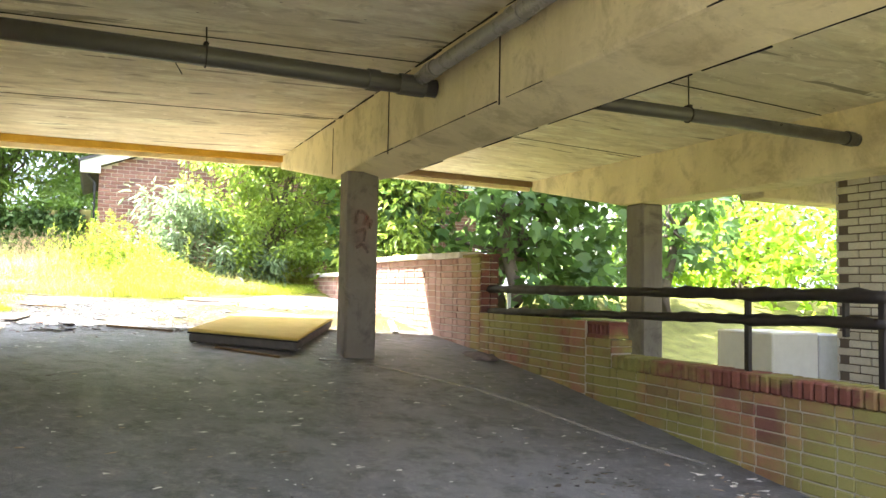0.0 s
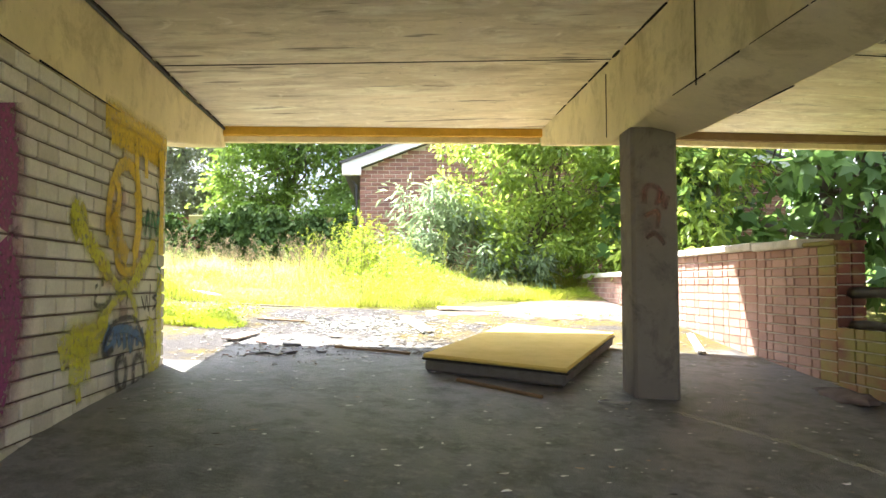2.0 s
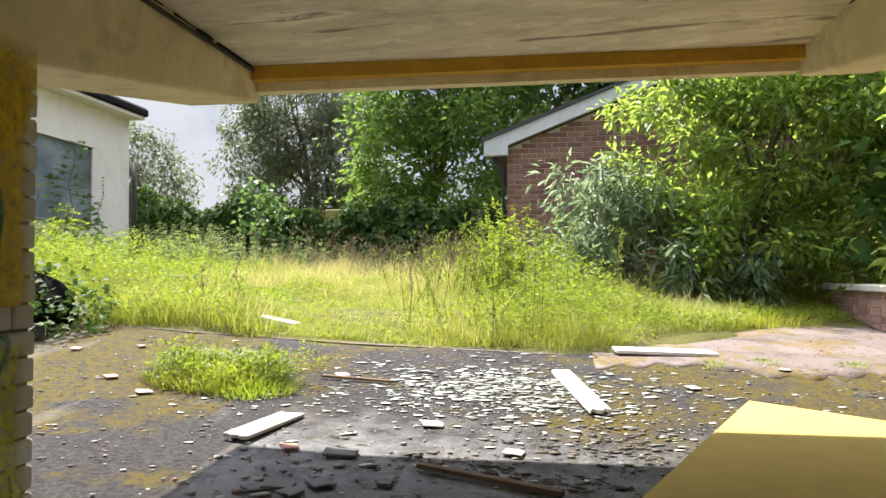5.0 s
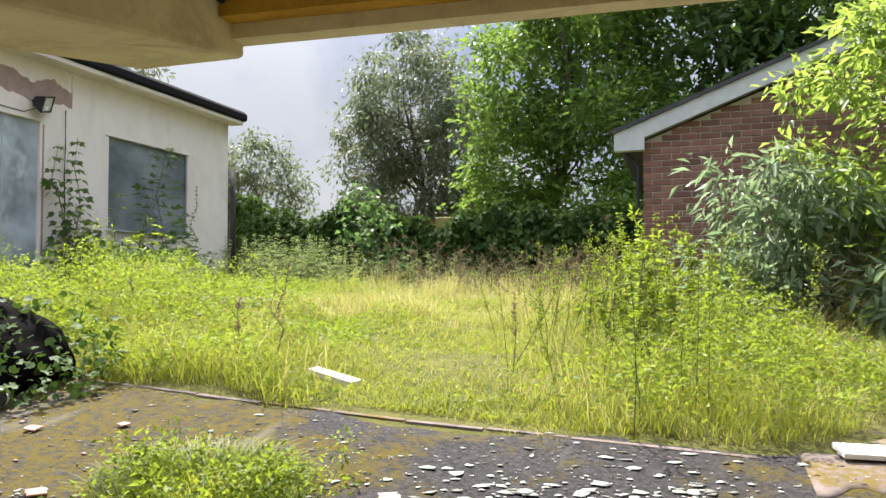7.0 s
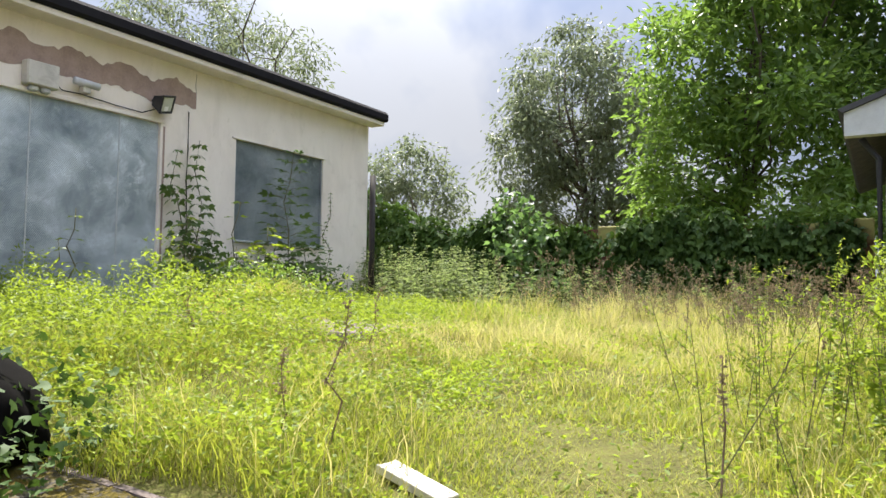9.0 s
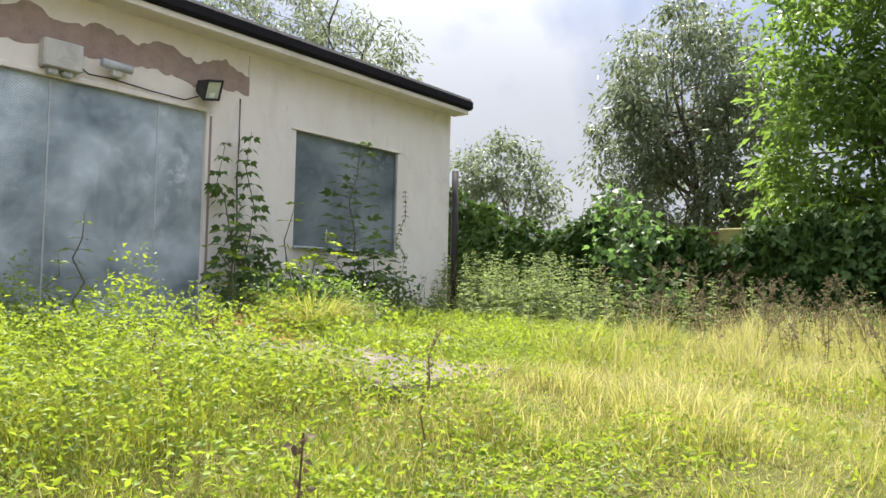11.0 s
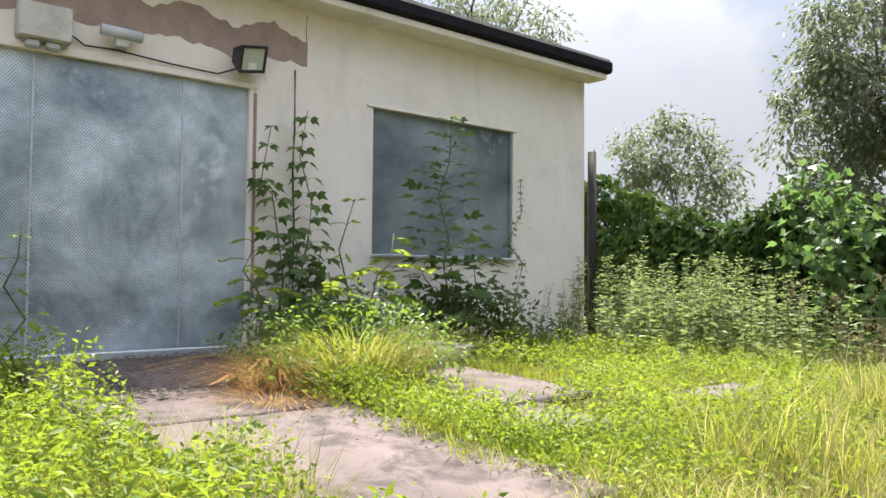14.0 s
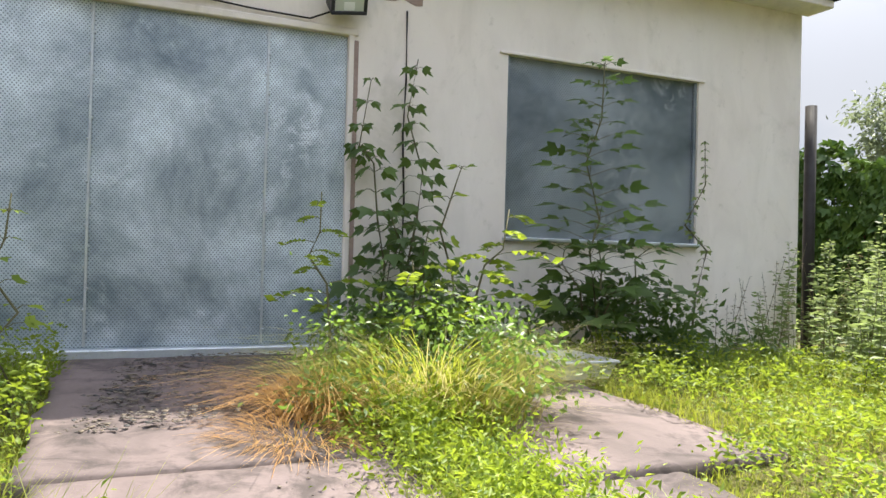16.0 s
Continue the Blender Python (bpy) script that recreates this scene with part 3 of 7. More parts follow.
# white brick block beyond the ramp wall
g = Geo().box(6.512, 7.5, 0.0, 4.95, -0.6, 2.869)
part("wall_east", g, M_DARKJOINT, None, "white brick block under the far bay of the deck", kind="structure")["category"] = "wall"

# ---- ramp wall core (bricks come last) ----
RW = 3.75                     # face of the ramp wall
RAMP_STEPS = ((0.6, 2.55, 0.62), (2.55, 4.88, 0.745), (4.88, 5.23, 0.97), (5.23, 7.12, 1.105), (7.12, 8.27, 1.70), (8.27, 11.2, 1.71), (11.2, 14.6, 1.52))
g = Geo()
for ya, yb, zt in RAMP_STEPS:
    g.box(RW + 0.012, RW + 0.21, ya, yb, -0.5, zt - 0.012)
part("wall_ramp", g, M_MORTAR, None, "stepped brick ramp wall, mossy green and red", kind="structure")["category"] = "wall"

# ---- workshop with cream render ----
BX, BY0, BY1, BTOP = -8.2, 3.0, 19.6, 5.12
D0, D1, DZ0, DZ1 = 12.66, 15.02, 1.88, 4.22
W0, W1, WZ0, WZ1 = 16.34, 18.32, 2.75, 4.24
workshop = thing("workshop", "single-storey workshop with cream rendered walls and a flat dark roof", "building", (BX, BY0, 1.5))


def local(g, parent):
    o = Vector(parent.location)
    g.v = [(p[0] - o.x, p[1] - o.y, p[2] - o.z) for p in g.v]
    return g


T = 0.3


def pierced_wall(ys, zs, holes, x0, x1):
    """One solid wall between x0 and x1 on a grid of y and z lines, with the cells in holes left open."""
    g = Geo()
    ny, nz = len(ys), len(zs)
    g.v = [(x, y, z) for x in (x0, x1) for y in ys for z in zs]
    at = lambda s, i, j: s * ny * nz + i * nz + j
    solid = lambda i, j: 0 <= i < ny - 1 and 0 <= j < nz - 1 and (i, j) not in holes
    for i in range(ny - 1):
        for j in range(nz - 1):
            if not solid(i, j):
                continue
            for s in (0, 1):
                g.f.append((at(s, i, j), at(s, i + 1, j), at(s, i + 1, j + 1), at(s, i, j + 1)))
            for (di, dj, p, q) in ((-1, 0, (i, j), (i, j + 1)), (1, 0, (i + 1, j), (i + 1, j + 1)), (0, -1, (i, j), (i + 1, j)), (0, 1, (i, j + 1), (i + 1, j + 1))):
                if not solid(i + di, j + dj):
                    g.f.append((at(0, *p), at(0, *q), at(1, *q), at(1, *p)))
    return g


g = pierced_wall((BY0, D0, D1, W0, W1, BY1), (1.0, DZ0, WZ0, DZ1, WZ1, BTOP), {(1, 1), (1, 2), (3, 2), (3, 3)}, BX - T, BX)
part("wall", local(g, workshop), M_RENDER, workshop)
for box in ((BX - 7.0, BX - T, BY1 - T, BY1), (BX - 7.0, BX - T, BY0, BY0 + T), (BX - 7.0 - T, BX - 7.0, BY0, BY1)):
    part("wall", local(Geo().box(*box, 1.0, BTOP), workshop), M_RENDER, workshop)
g = Geo()
g.prism([(BX - 7.5, BTOP + 0.0), (BX + 0.33, BTOP + 0.0), (BX + 0.36, BTOP + 0.03), (BX + 0.36, BTOP + 0.13), (BX + 0.30, BTOP + 0.19), (BX - 3.4, BTOP + 0.30), (BX - 7.5, BTOP + 0.19)], BY0 - 0.15, BY1 + 0.12)
roof = part("roof", local(g, workshop), M_FELT, workshop, "black felt roof edge with a dark gutter")
g = Geo().box(BX + 0.002, BX + 0.30, BY0 - 0.1, BY1 + 0.08, BTOP - 0.075, BTOP - 0.003, 0.008)
part("soffit", local(g, workshop), M_RENDER, workshop)
g = Geo()
g.tube([(BX + 0.06, BY1 + 0.08, 1.5), (BX + 0.06, BY1 + 0.08, 4.15)], 0.055, 10)
part("drainpipe", local(g, workshop), M_RAIL, workshop, "dark brown drainpipe at the corner", True)

# steel-sheeted doors
door = part("door", local(Geo().box(BX - 0.10, BX - 0.045, D0, D1, DZ0, DZ1, 0.004), workshop), M_STEEL, workshop, "perforated galvanised security sheets over a wide door")
for a, b in ((D0 + 0.01, 13.28), (13.285, 14.42), (14.425, D1 - 0.02)):
    part("steel_sheet", local(Geo().box(BX - 0.044, BX - 0.035, a, b, DZ0 + 0.05, DZ1 - 0.02, 0.002), workshop), M_STEEL, door)
for y in (13.28, 14.42):
    part("cover_strip", local(Geo().box(BX - 0.034, BX - 0.027, y - 0.009, y + 0.009, DZ0 + 0.05, DZ1 - 0.03, 0.002), workshop), M_STRIP, door)
part("door_sill", local(Geo().box(BX - 0.12, BX + 0.045, D0 - 0.02, D1 - 0.05, DZ0 - 0.03, DZ0 + 0.035, 0.008), workshop), M_STRIP, door, "pale metal threshold")
part("door_frame", local(Geo().box(BX - 0.12, BX + 0.012, D1 - 0.019, D1 + 0.02, DZ0, DZ1, 0.004).box(BX - 0.12, BX + 0.02, D0, D1 + 0.05, DZ1 - 0.018, DZ1 + 0.035, 0.006), workshop), M_RENDER, door)
rivet = Geo().tube([(0, 0, 0), (0.006, 0, 0)], [0.010, 0.006], 6).mesh("rivet", M_STRIP)
for y in (13.28, 14.42):
    for k in range(16):
        r = part("rivet", rivet, None, door)
        r.location = Vector((BX - 0.027, y + 0.012 * (-1) ** k, DZ0 + 0.15 + k * 0.14)) - workshop.location

# sheeted window
win = part("window", local(Geo().box(BX - 0.10, BX - 0.05, W0, W1, WZ0, WZ1, 0.004), workshop), M_STEEL_DARK, workshop, "window covered by a perforated steel sheet")
part("window_sill", local(Geo().box(BX - 0.14, BX + 0.05, W0 - 0.02, W1 + 0.02, WZ0 - 0.03, WZ0 + 0.004, 0.008), workshop), M_STRIP, win)
part("lintel_drip", local(Geo().box(BX - 0.02, BX + 0.018, W0 - 0.08, W1 + 0.06, WZ1 - 0.002, WZ1 + 0.022, 0.004), workshop), M_RENDER, win)
for y in (W0, W1 - 0.03):
    part("window_frame", local(Geo().box(BX - 0.05, BX - 0.02, y, y + 0.03, WZ0 + 0.005, WZ1 - 0.004, 0.004), workshop), M_STEEL_DARK, win)

# ---- brick house with a gable (core; bricks last) ----
HX0, HY, HEAVE = 0.0, 16.2, 3.62
HSLOPE, HRIDGE = 0.385, 4.2
house = thing("brick_house", "red brick outbuilding with a low gable and grey barge board", "house", (HX0, HY, 1.2))
zr = HEAVE + HSLOPE * HRIDGE
g = Geo().prism([(0.012, 1.0), (0.012, HEAVE), (HRIDGE, zr), (2 * HRIDGE - 0.012, HEAVE), (2 * HRIDGE - 0.012, 1.0)], HY + 0.012, HY + 6.0)
part("wall", local(g, house), M_HMORTAR, house)
g = Geo()
for s in (0, 1):
    def fx(x):
        return 2 * HRIDGE - x if s else x
    g.prism([(fx(-0.34), HEAVE - HSLOPE * 0.34 + 0.22), (fx(HRIDGE), zr + 0.22), (fx(HRIDGE), zr + 0.27), (fx(-0.38), HEAVE - HSLOPE * 0.38 + 0.27)], HY - 0.16, HY + 6.2)
part("roof", local(g, house), M_TILE, house, "dark grey roof edge")
for s in (0, 1):
    def fx(x):
        return 2 * HRIDGE - x if s else x
    g = Geo().prism([(fx(-0.33), HEAVE - HSLOPE * 0.33 + 0.02), (fx(0.02), HEAVE - 0.12), (fx(0.02), HEAVE + 0.02), (fx(HRIDGE), zr + 0.02), (fx(HRIDGE), zr + 0.216), (fx(-0.33), HEAVE - HSLOPE * 0.33 + 0.216)], HY - 0.13, HY - 0.002)
    if s == 0:
        g = Geo().prism([(-0.33, HEAVE - 0.12), (0.03, HEAVE - 0.12), (0.03, HEAVE + 0.03), (HRIDGE, zr + 0.02), (HRIDGE, zr + 0.216), (-0.33, HEAVE - HSLOPE * 0.33 + 0.216)], HY - 0.13, HY - 0.002)
    part("barge_board", local(g, house), M_BARGE, house, "grey painted barge board")
g = Geo().tube([(-0.06, HY + 0.06, 1.2), (-0.06, HY + 0.06, 3.3), (-0.2, HY + 0.1, 3.5)], 0.03, 8)
part("drainpipe", local(g, house), M_BLACK, house)

# ---- under the deck: pipes, rails, mattress, litter ----
def pipe_run(name, pts, r, material, label, joints=(), parent_at=None):
    ob = thing(name, label, "pipe", pts[0])
    o = Vector(pts[0])
    part("pipe", Geo().tube([Vector(p) - o for p in pts], r, 16), material, ob, smooth=True)
    for a, b in joints:
        part("collar", Geo().tube([Vector(a) - o, Vector(b) - o], r * 1.16, 16), material, ob)
    return ob


soil = pipe_run("soil_pipe", [(-0.955, 4.74, 2.745), (0.6, 4.68, 2.735), (1.62, 4.64, 2.72), (2.065, 4.62, 2.715)], 0.062, M_PIPE, "dark grey soil pipe hung below the soffit",
                [((1.58, 4.64, 2.721), (1.66, 4.64, 2.72)), ((1.80, 4.63, 2.718), (1.98, 4.625, 2.717))])
pipe_run("branch_pipe", [(1.93, 4.63, 2.745), (1.95, 4.50, 2.775), (1.96, 3.1, 2.80), (1.97, 0.95, 2.84)], 0.05, M_PIPE_L, "pale grey branch pipe running beside the beam",
         [((1.947, 4.45, 2.776), (1.95, 4.36, 2.778)), ((1.957, 3.4, 2.795), (1.958, 3.28, 2.797))])
pipe_run("soil_pipe", [(2.46, 4.23, 2.66), (3.8, 4.12, 2.64), (5.495, 4.0, 2.60)], 0.05, M_PIPE, "dark grey soil pipe crossing the next bay", [((5.36, 4.0, 2.602), (5.44, 4.0, 2.60))])


def hanger(x, y, ztop, zpipe, r):
    ob = thing("pipe_hanger", "thin rusty hanger rod with a clip round the pipe", "bracket", (x, y, ztop), "pipe hangers")
    part("rod", Geo().tube([(0, 0, 0.02), (0.004, 0, zpipe - ztop + r)], 0.005, 6), M_RAIL, ob)
    ring = [(0.0, math.cos(a) * (r + 0.006), zpipe - ztop + math.sin(a) * (r + 0.006)) for a in np.linspace(0.3, 2 * math.pi + 0.2, 17)]
    part("clip", Geo().tube(ring, 0.006, 5), M_RAIL, ob)
    part("clip_bolt", Geo().box(-0.015, 0.015, -0.03, 0.03, zpipe - ztop + r - 0.002, zpipe - ztop + r + 0.02, 0.004), M_RAIL, ob)


hanger(0.56, 4.68, slab_z(0.56), 2.736, 0.062)
hanger(3.85, 4.12, slab_z(3.85), 2.64, 0.05)
wire = thing("loose_wire", "short bent black wire hanging from the soffit", "wire", (0.42, 5.2, slab_z(0.42)))
part("strand", Geo().tube([(0, 0, 0.01), (0.02, 0.0, -0.05), (0.015, 0.01, -0.09), (0.06, 0.02, -0.16)], 0.004, 5), M_RAIL, wire)
conduit = thing("conduit", "thin dark cable clipped along the beam under the soffit", "cable", (-0.935, 2.0, 2.82))
part("cable", Geo().tube([(0, -1, 0.01), (0, 2, 0.0), (0.0, 4.2, 0.012), (0.0, 5.6, 0.0), (0, 6.8, 0.016)], 0.012, 6), M_RAIL, conduit)
crack_mark = Geo()
for y, za, zb in ((5.52, 2.41, 2.93), (3.72, 2.41, 2.93), (7.05, 2.45, 2.9)):
    crack_mark.box(2.066, 2.0705, y, y + 0.010, za, zb)
ob = part("beam_joint", crack_mark, M_FELT, None, "dark vertical shutter joints in the beam face", kind="structure")
ob["category"] = "joint"

# handrail over the ramp wall
rail = thing("handrail", "black lagged double handrail fixed along the ramp wall", "handrail", (3.86, 7.14, 1.1))
for nm, za, zb, r in (("top_rail", 1.36, 1.35, 0.042), ("lower_rail", 1.125, 1.205, 0.036)):
    rr = random.Random(7)
    pts = [(rr.uniform(-0.008, 0.008), -0.09 * k * 1.0 - 0.0, za + (zb - za) * k / 50 - 1.1 + rr.uniform(-0.006, 0.006)) for k in range(51)]
    part(nm, Geo().tube(pts, [r * rr.uniform(0.85, 1.2) for _ in pts], 9), M_RAIL, rail, smooth=True)
for y in (-0.45, -3.55, -4.47):
    part("post", Geo().box(-0.016, 0.016, y - 0.02, y + 0.02, -0.05 if y > -1 else -0.25, 0.27, 0.004), M_STRIP if y > -1 else M_RAIL, rail)
for y in (-3.55, -4.25):
    part("bracket", Geo().box(-0.02, 0.02, y - 0.012, y + 0.012, 0.02, 0.26, 0.004), M_RAIL, rail)

# copings and pier of the ramp wall
for ya, yb, zt in ((7.52, 8.27, 1.70), (8.28, 9.7, 1.712), (9.71, 11.2, 1.712), (11.21, 12.9, 1.52), (12.91, 14.6, 1.52)):
    part("coping_stone", Geo().box(RW - 0.05, RW + 0.26, ya, yb, zt, zt + 0.07, 0.012), M_COPE, bpy.data.objects["wall_ramp"])
part("pier_cap", Geo().box(RW - 0.02, RW + 0.24, 7.10, 7.515, 1.70, 1.735, 0.01), M_CAPBRICK, bpy.data.objects["wall_ramp"])
for r in range(8):
    part("brick", Geo().box(RW + 0.005, RW + 0.105, 7.095, 7.118, 1.11 + r * 0.077, 1.177 + r * 0.077, 0.005), M_CAPBRICK, bpy.data.objects["wall_ramp"])
    part("brick", Geo().box(RW + 0.115, RW + 0.215, 7.095, 7.118, 1.11 + r * 0.077, 1.177 + r * 0.077, 0.005), M_CAPBRICK, bpy.data.objects["wall_ramp"])
lat = thing("lattice_block", "perforated dark red clay block set on the wall's step", "block", (RW + 0.02, 4.92, 0.97))
part("body", Geo().box(0, 0.2, 0, 0.30, 0, 0.03, 0.004).box(0, 0.2, 0, 0.30, 0.11, 0.135, 0.004), M_CAPBRICK, lat)
for k in range(6):
    part("web", Geo().box(0.004, 0.19, k * 0.055, k * 0.055 + 0.022, 0.031, 0.109, 0.003), M_CAPBRICK, lat)
for z in (0.862, 0.916):
    part("brick", Geo().box(RW + 0.004, RW + 0.212, 4.866, 4.881, z, z + 0.048, 0.004), M_CAPBRICK, bpy.data.objects["wall_ramp"])
spill = thing("mortar_heap", "pale heap of set mortar at the foot of the ramp wall", "rubble", (3.55, 6.75, gz(3.55, 6.75)))
me = Geo()
bmh = bmesh.new()
bmesh.ops.create_icosphere(bmh, subdivisions=3, radius=1.0)
for v in bmh.verts:
    nz = noise.noise(v.co * 2.2) * 0.25
    v.co = Vector((v.co.x * (0.12 + nz * 0.2), v.co.y * (0.30 + nz * 0.5), max(v.co.z, -0.2) * (0.055 + nz * 0.08)))
bmh.verts.index_update()
me.add([v.co.copy() for v in bmh.verts], [tuple(v.index for v in f.verts) for f in bmh.faces])
bmh.free()
part("mortar_mound", me, M_SLAB, spill, smooth=True)

# white store beside the brick block
store = thing("metal_cabinet", "white metal cabinet with a dark door gap beside the brick block", "cabinet", (5.8, 5.1, -0.25))
part("body", Geo().box(0, 0.62, 0, 0.7, 0, 1.24, 0.015), M_WHITE, store)
part("side_panel", Geo().box(0.65, 0.98, 0.02, 0.68, 0, 1.22, 0.015), M_BARGE, store, "grey side panel")
# black filler drawn for the shade in the gap between the panels
part("gap_shade", Geo().box(0.621, 0.649, 0.03, 0.68, 0, 1.2), M_BLACK, store)

# mattress
mattress = thing("mattress", "stripped yellow foam mattress on a dark grey base", "mattress")
mattress.matrix_world = Matrix.Translation((0.77, 7.10, 0.83)) @ Matrix.Rotation(radians(64.6), 4, "Z") @ Matrix.Rotation(radians(-3.0), 4, "Y") @ Matrix.Rotation(radians(4.0), 4, "X")
part("foam", Geo().box(0.0, 2.05, -1.0, 0.0, 0.095, 0.125, 0.012), M_FOAM, mattress)
part("base", Geo().box(0.012, 2.04, -0.988, -0.012, 0.0, 0.094, 0.02), M_TICK, mattress, "dark fabric base")
part("seam", Geo().tube([(0.005, -0.0, 0.09), (0.005, -1.0, 0.09)], 0.008, 6).tube([(0.0, -1.0, 0.09), (2.05, -1.0, 0.09)], 0.008, 6), M_RAIL, mattress)
hose = thing("hose_offcut", "pale curled offcut of hose at the column's foot", "hose", (1.93, 6.42, gz(1.93, 6.42)))
part("tube", Geo().tube([(0.10 * math.cos(a) - 0.02, 0.07 * math.sin(a), 0.012) for a in np.linspace(1.8, 5.6, 14)], 0.008, 7), M_PIPE_L, hose, smooth=True)
batten = thing("timber_batten", "thin splintered batten lying along the mattress", "timber", (0.99, 6.86, gz(0.99, 6.86)))
part("batten", Geo().box(0, 0.62, -0.015, 0.015, 0.0, 0.02, 0.004, Matrix.Rotation(radians(-38), 4, "Z") @ Matrix.Rotation(radians(6), 4, "Y")), M_BROWN, batten)


# litter: flat scraps of plaster, paint and paper
def scraps(name, spots, size, rng, material, label, lift=0.002, thick=0.0018, angular=False):
    v, f = [], []
    for i, (x, y) in enumerate(spots):
        n = 5
        s = size * ((0.22 + 1.5 * rng.rand() ** 3.5) if angular else (0.4 + 1.2 * rng.rand() ** 2))
        a = np.sort(rng.rand(n) * 2 * math.pi)
        if angular:
            a = np.arange(n) * 2 * math.pi / n + rng.rand() * 6 + rng.randn(n) * 0.35
        r = s * (0.45 + 0.55 * rng.rand(n))
        px, py = x + np.cos(a) * r, y + np.sin(a) * r * (0.45 + 0.5 * rng.rand())
        t = rng.randn(2) * 0.035
        pz = gz(x, y) + lift + 0.002 * rng.rand() + (px - x) * t[0] + (py - y) * t[1] + 0.001
        for h in (0, thick):
            v += list(zip(px, py, pz + h))
        o = i * 10
        f += [(o + 5, o + 6, o + 7), (o + 5, o + 7, o + 8), (o + 5, o + 8, o + 9)]
        for k in range(n):
            q = (k + 1) % n
            f += [(o + k, o + q, o + 5 + q), (o + k, o + 5 + q, o + 5 + k)]
    ob = new(name, raw_mesh(name, v, f, material))
    return tagged(ob, label, "litter", kind="stuff")


def mat_scrap(name, a, b, c):
    k = Mat(name, rough=0.7)
    r = k.island()
    col = k.mix(k.rng(r, 0.0, 0.5), a, b)
    col = k.mix(k.rng(r, 0.75, 0.78), col, c)
    return k.color(k.mix(k.rng(k.noise(40.0), 0.4, 0.7, 0.0, 0.35), col, (0.18, 0.16, 0.13))).m


M_SCRAP = mat_scrap("pale_scraps", (0.72, 0.70, 0.66), (0.86, 0.84, 0.81), (0.40, 0.30, 0.22))
M_SCRAP2 = mat_scrap("mixed_scraps", (0.16, 0.16, 0.15), (0.40, 0.38, 0.35), (0.24, 0.15, 0.12))
M_FLAKE = mat_scrap("pale_green_flakes", (0.36, 0.39, 0.36), (0.64, 0.66, 0.60), (0.16, 0.16, 0.14))
M_SCRAP3 = mat_scrap("dark_scraps", (0.05, 0.042, 0.035), (0.12, 0.09, 0.06), (0.02, 0.02, 0.02))
rng = np.random.RandomState(61)
inside = [(rng.uniform(-0.85, 3.6), rng.uniform(1.2, 8.0)) for _ in range(560)]
scraps("floor_litter", inside, 0.022, rng, M_SCRAP, "scattered white flakes and paper scraps on the asphalt")
scraps("dark_litter", [(rng.uniform(-0.85, 3.6), rng.uniform(1.2, 8.5)) for _ in range(120)], 0.022, rng, M_SCRAP3, "dark crumbs and dead leaves on the asphalt")
scraps("floor_litter", [(3.4 + rng.randn() * 0.12, 3.1 + rng.randn() * 0.25) for _ in range(40)], 0.05, rng, M_SCRAP, "heap of pale plaster scraps at the wall's foot")
scraps("dark_litter", [(2.55 + rng.randn() * 0.2, 3.5 + rng.randn() * 0.15) for _ in range(50)], 0.03, rng, M_SCRAP3, "dark leaf crumbs on the asphalt")


def scrap_spot():
    while True:
        x, y = rng.uniform(-4.5, 3.6), rng.uniform(7.6, 12.0)
        if y < 10.3 + 2.4 * float(smooth01((x - 0.35) / 3.2)):
            return x, y


scraps("yard_litter", [scrap_spot() for _ in range(1500)], 0.017, rng, M_SCRAP2, "broken plaster and tile flakes over the forecourt")
scraps("yard_litter", [(0.35 + rng.randn() * 0.42, 9.35 + rng.randn() * 0.33) for _ in range(1300)], 0.036, rng, M_FLAKE, "thick scatter of pale grey-green plaster flakes", angular=True)
scraps("yard_litter", [(0.5 + rng.randn() * 1.1, 9.1 + rng.randn() * 0.5) for _ in range(1100)], 0.024, rng, M_FLAKE, "loose pale flakes round the thick scatter", angular=True)
scraps("dark_litter", [scrap_spot() for _ in range(900)], 0.022, rng, M_SCRAP3, "dark crumbs and leaf mould on the forecourt")
scraps("dark_litter", [(0.95 + rng.randn() * 0.25, 8.45 + rng.randn() * 0.15) for _ in range(240)], 0.03, rng, M_SCRAP3, "clump of dark moss crumbs by the plank")


scraps("dark_litter", [(0.04 + 0.92 * u + rng.randn() * 0.05, 8.07 - 0.20 * u + rng.randn() * 0.06) for u in rng.rand(130)], 0.028, rng, M_SCRAP3, "dark leaf mould and splinters along the timber lath", thick=0.003)
scraps("floor_litter", [(-0.29 + rng.randn() * 0.35, 7.73 + rng.randn() * 0.22) for _ in range(90)], 0.032, rng, M_SCRAP2, "small broken slate and plaster by the wall's end", thick=0.006)

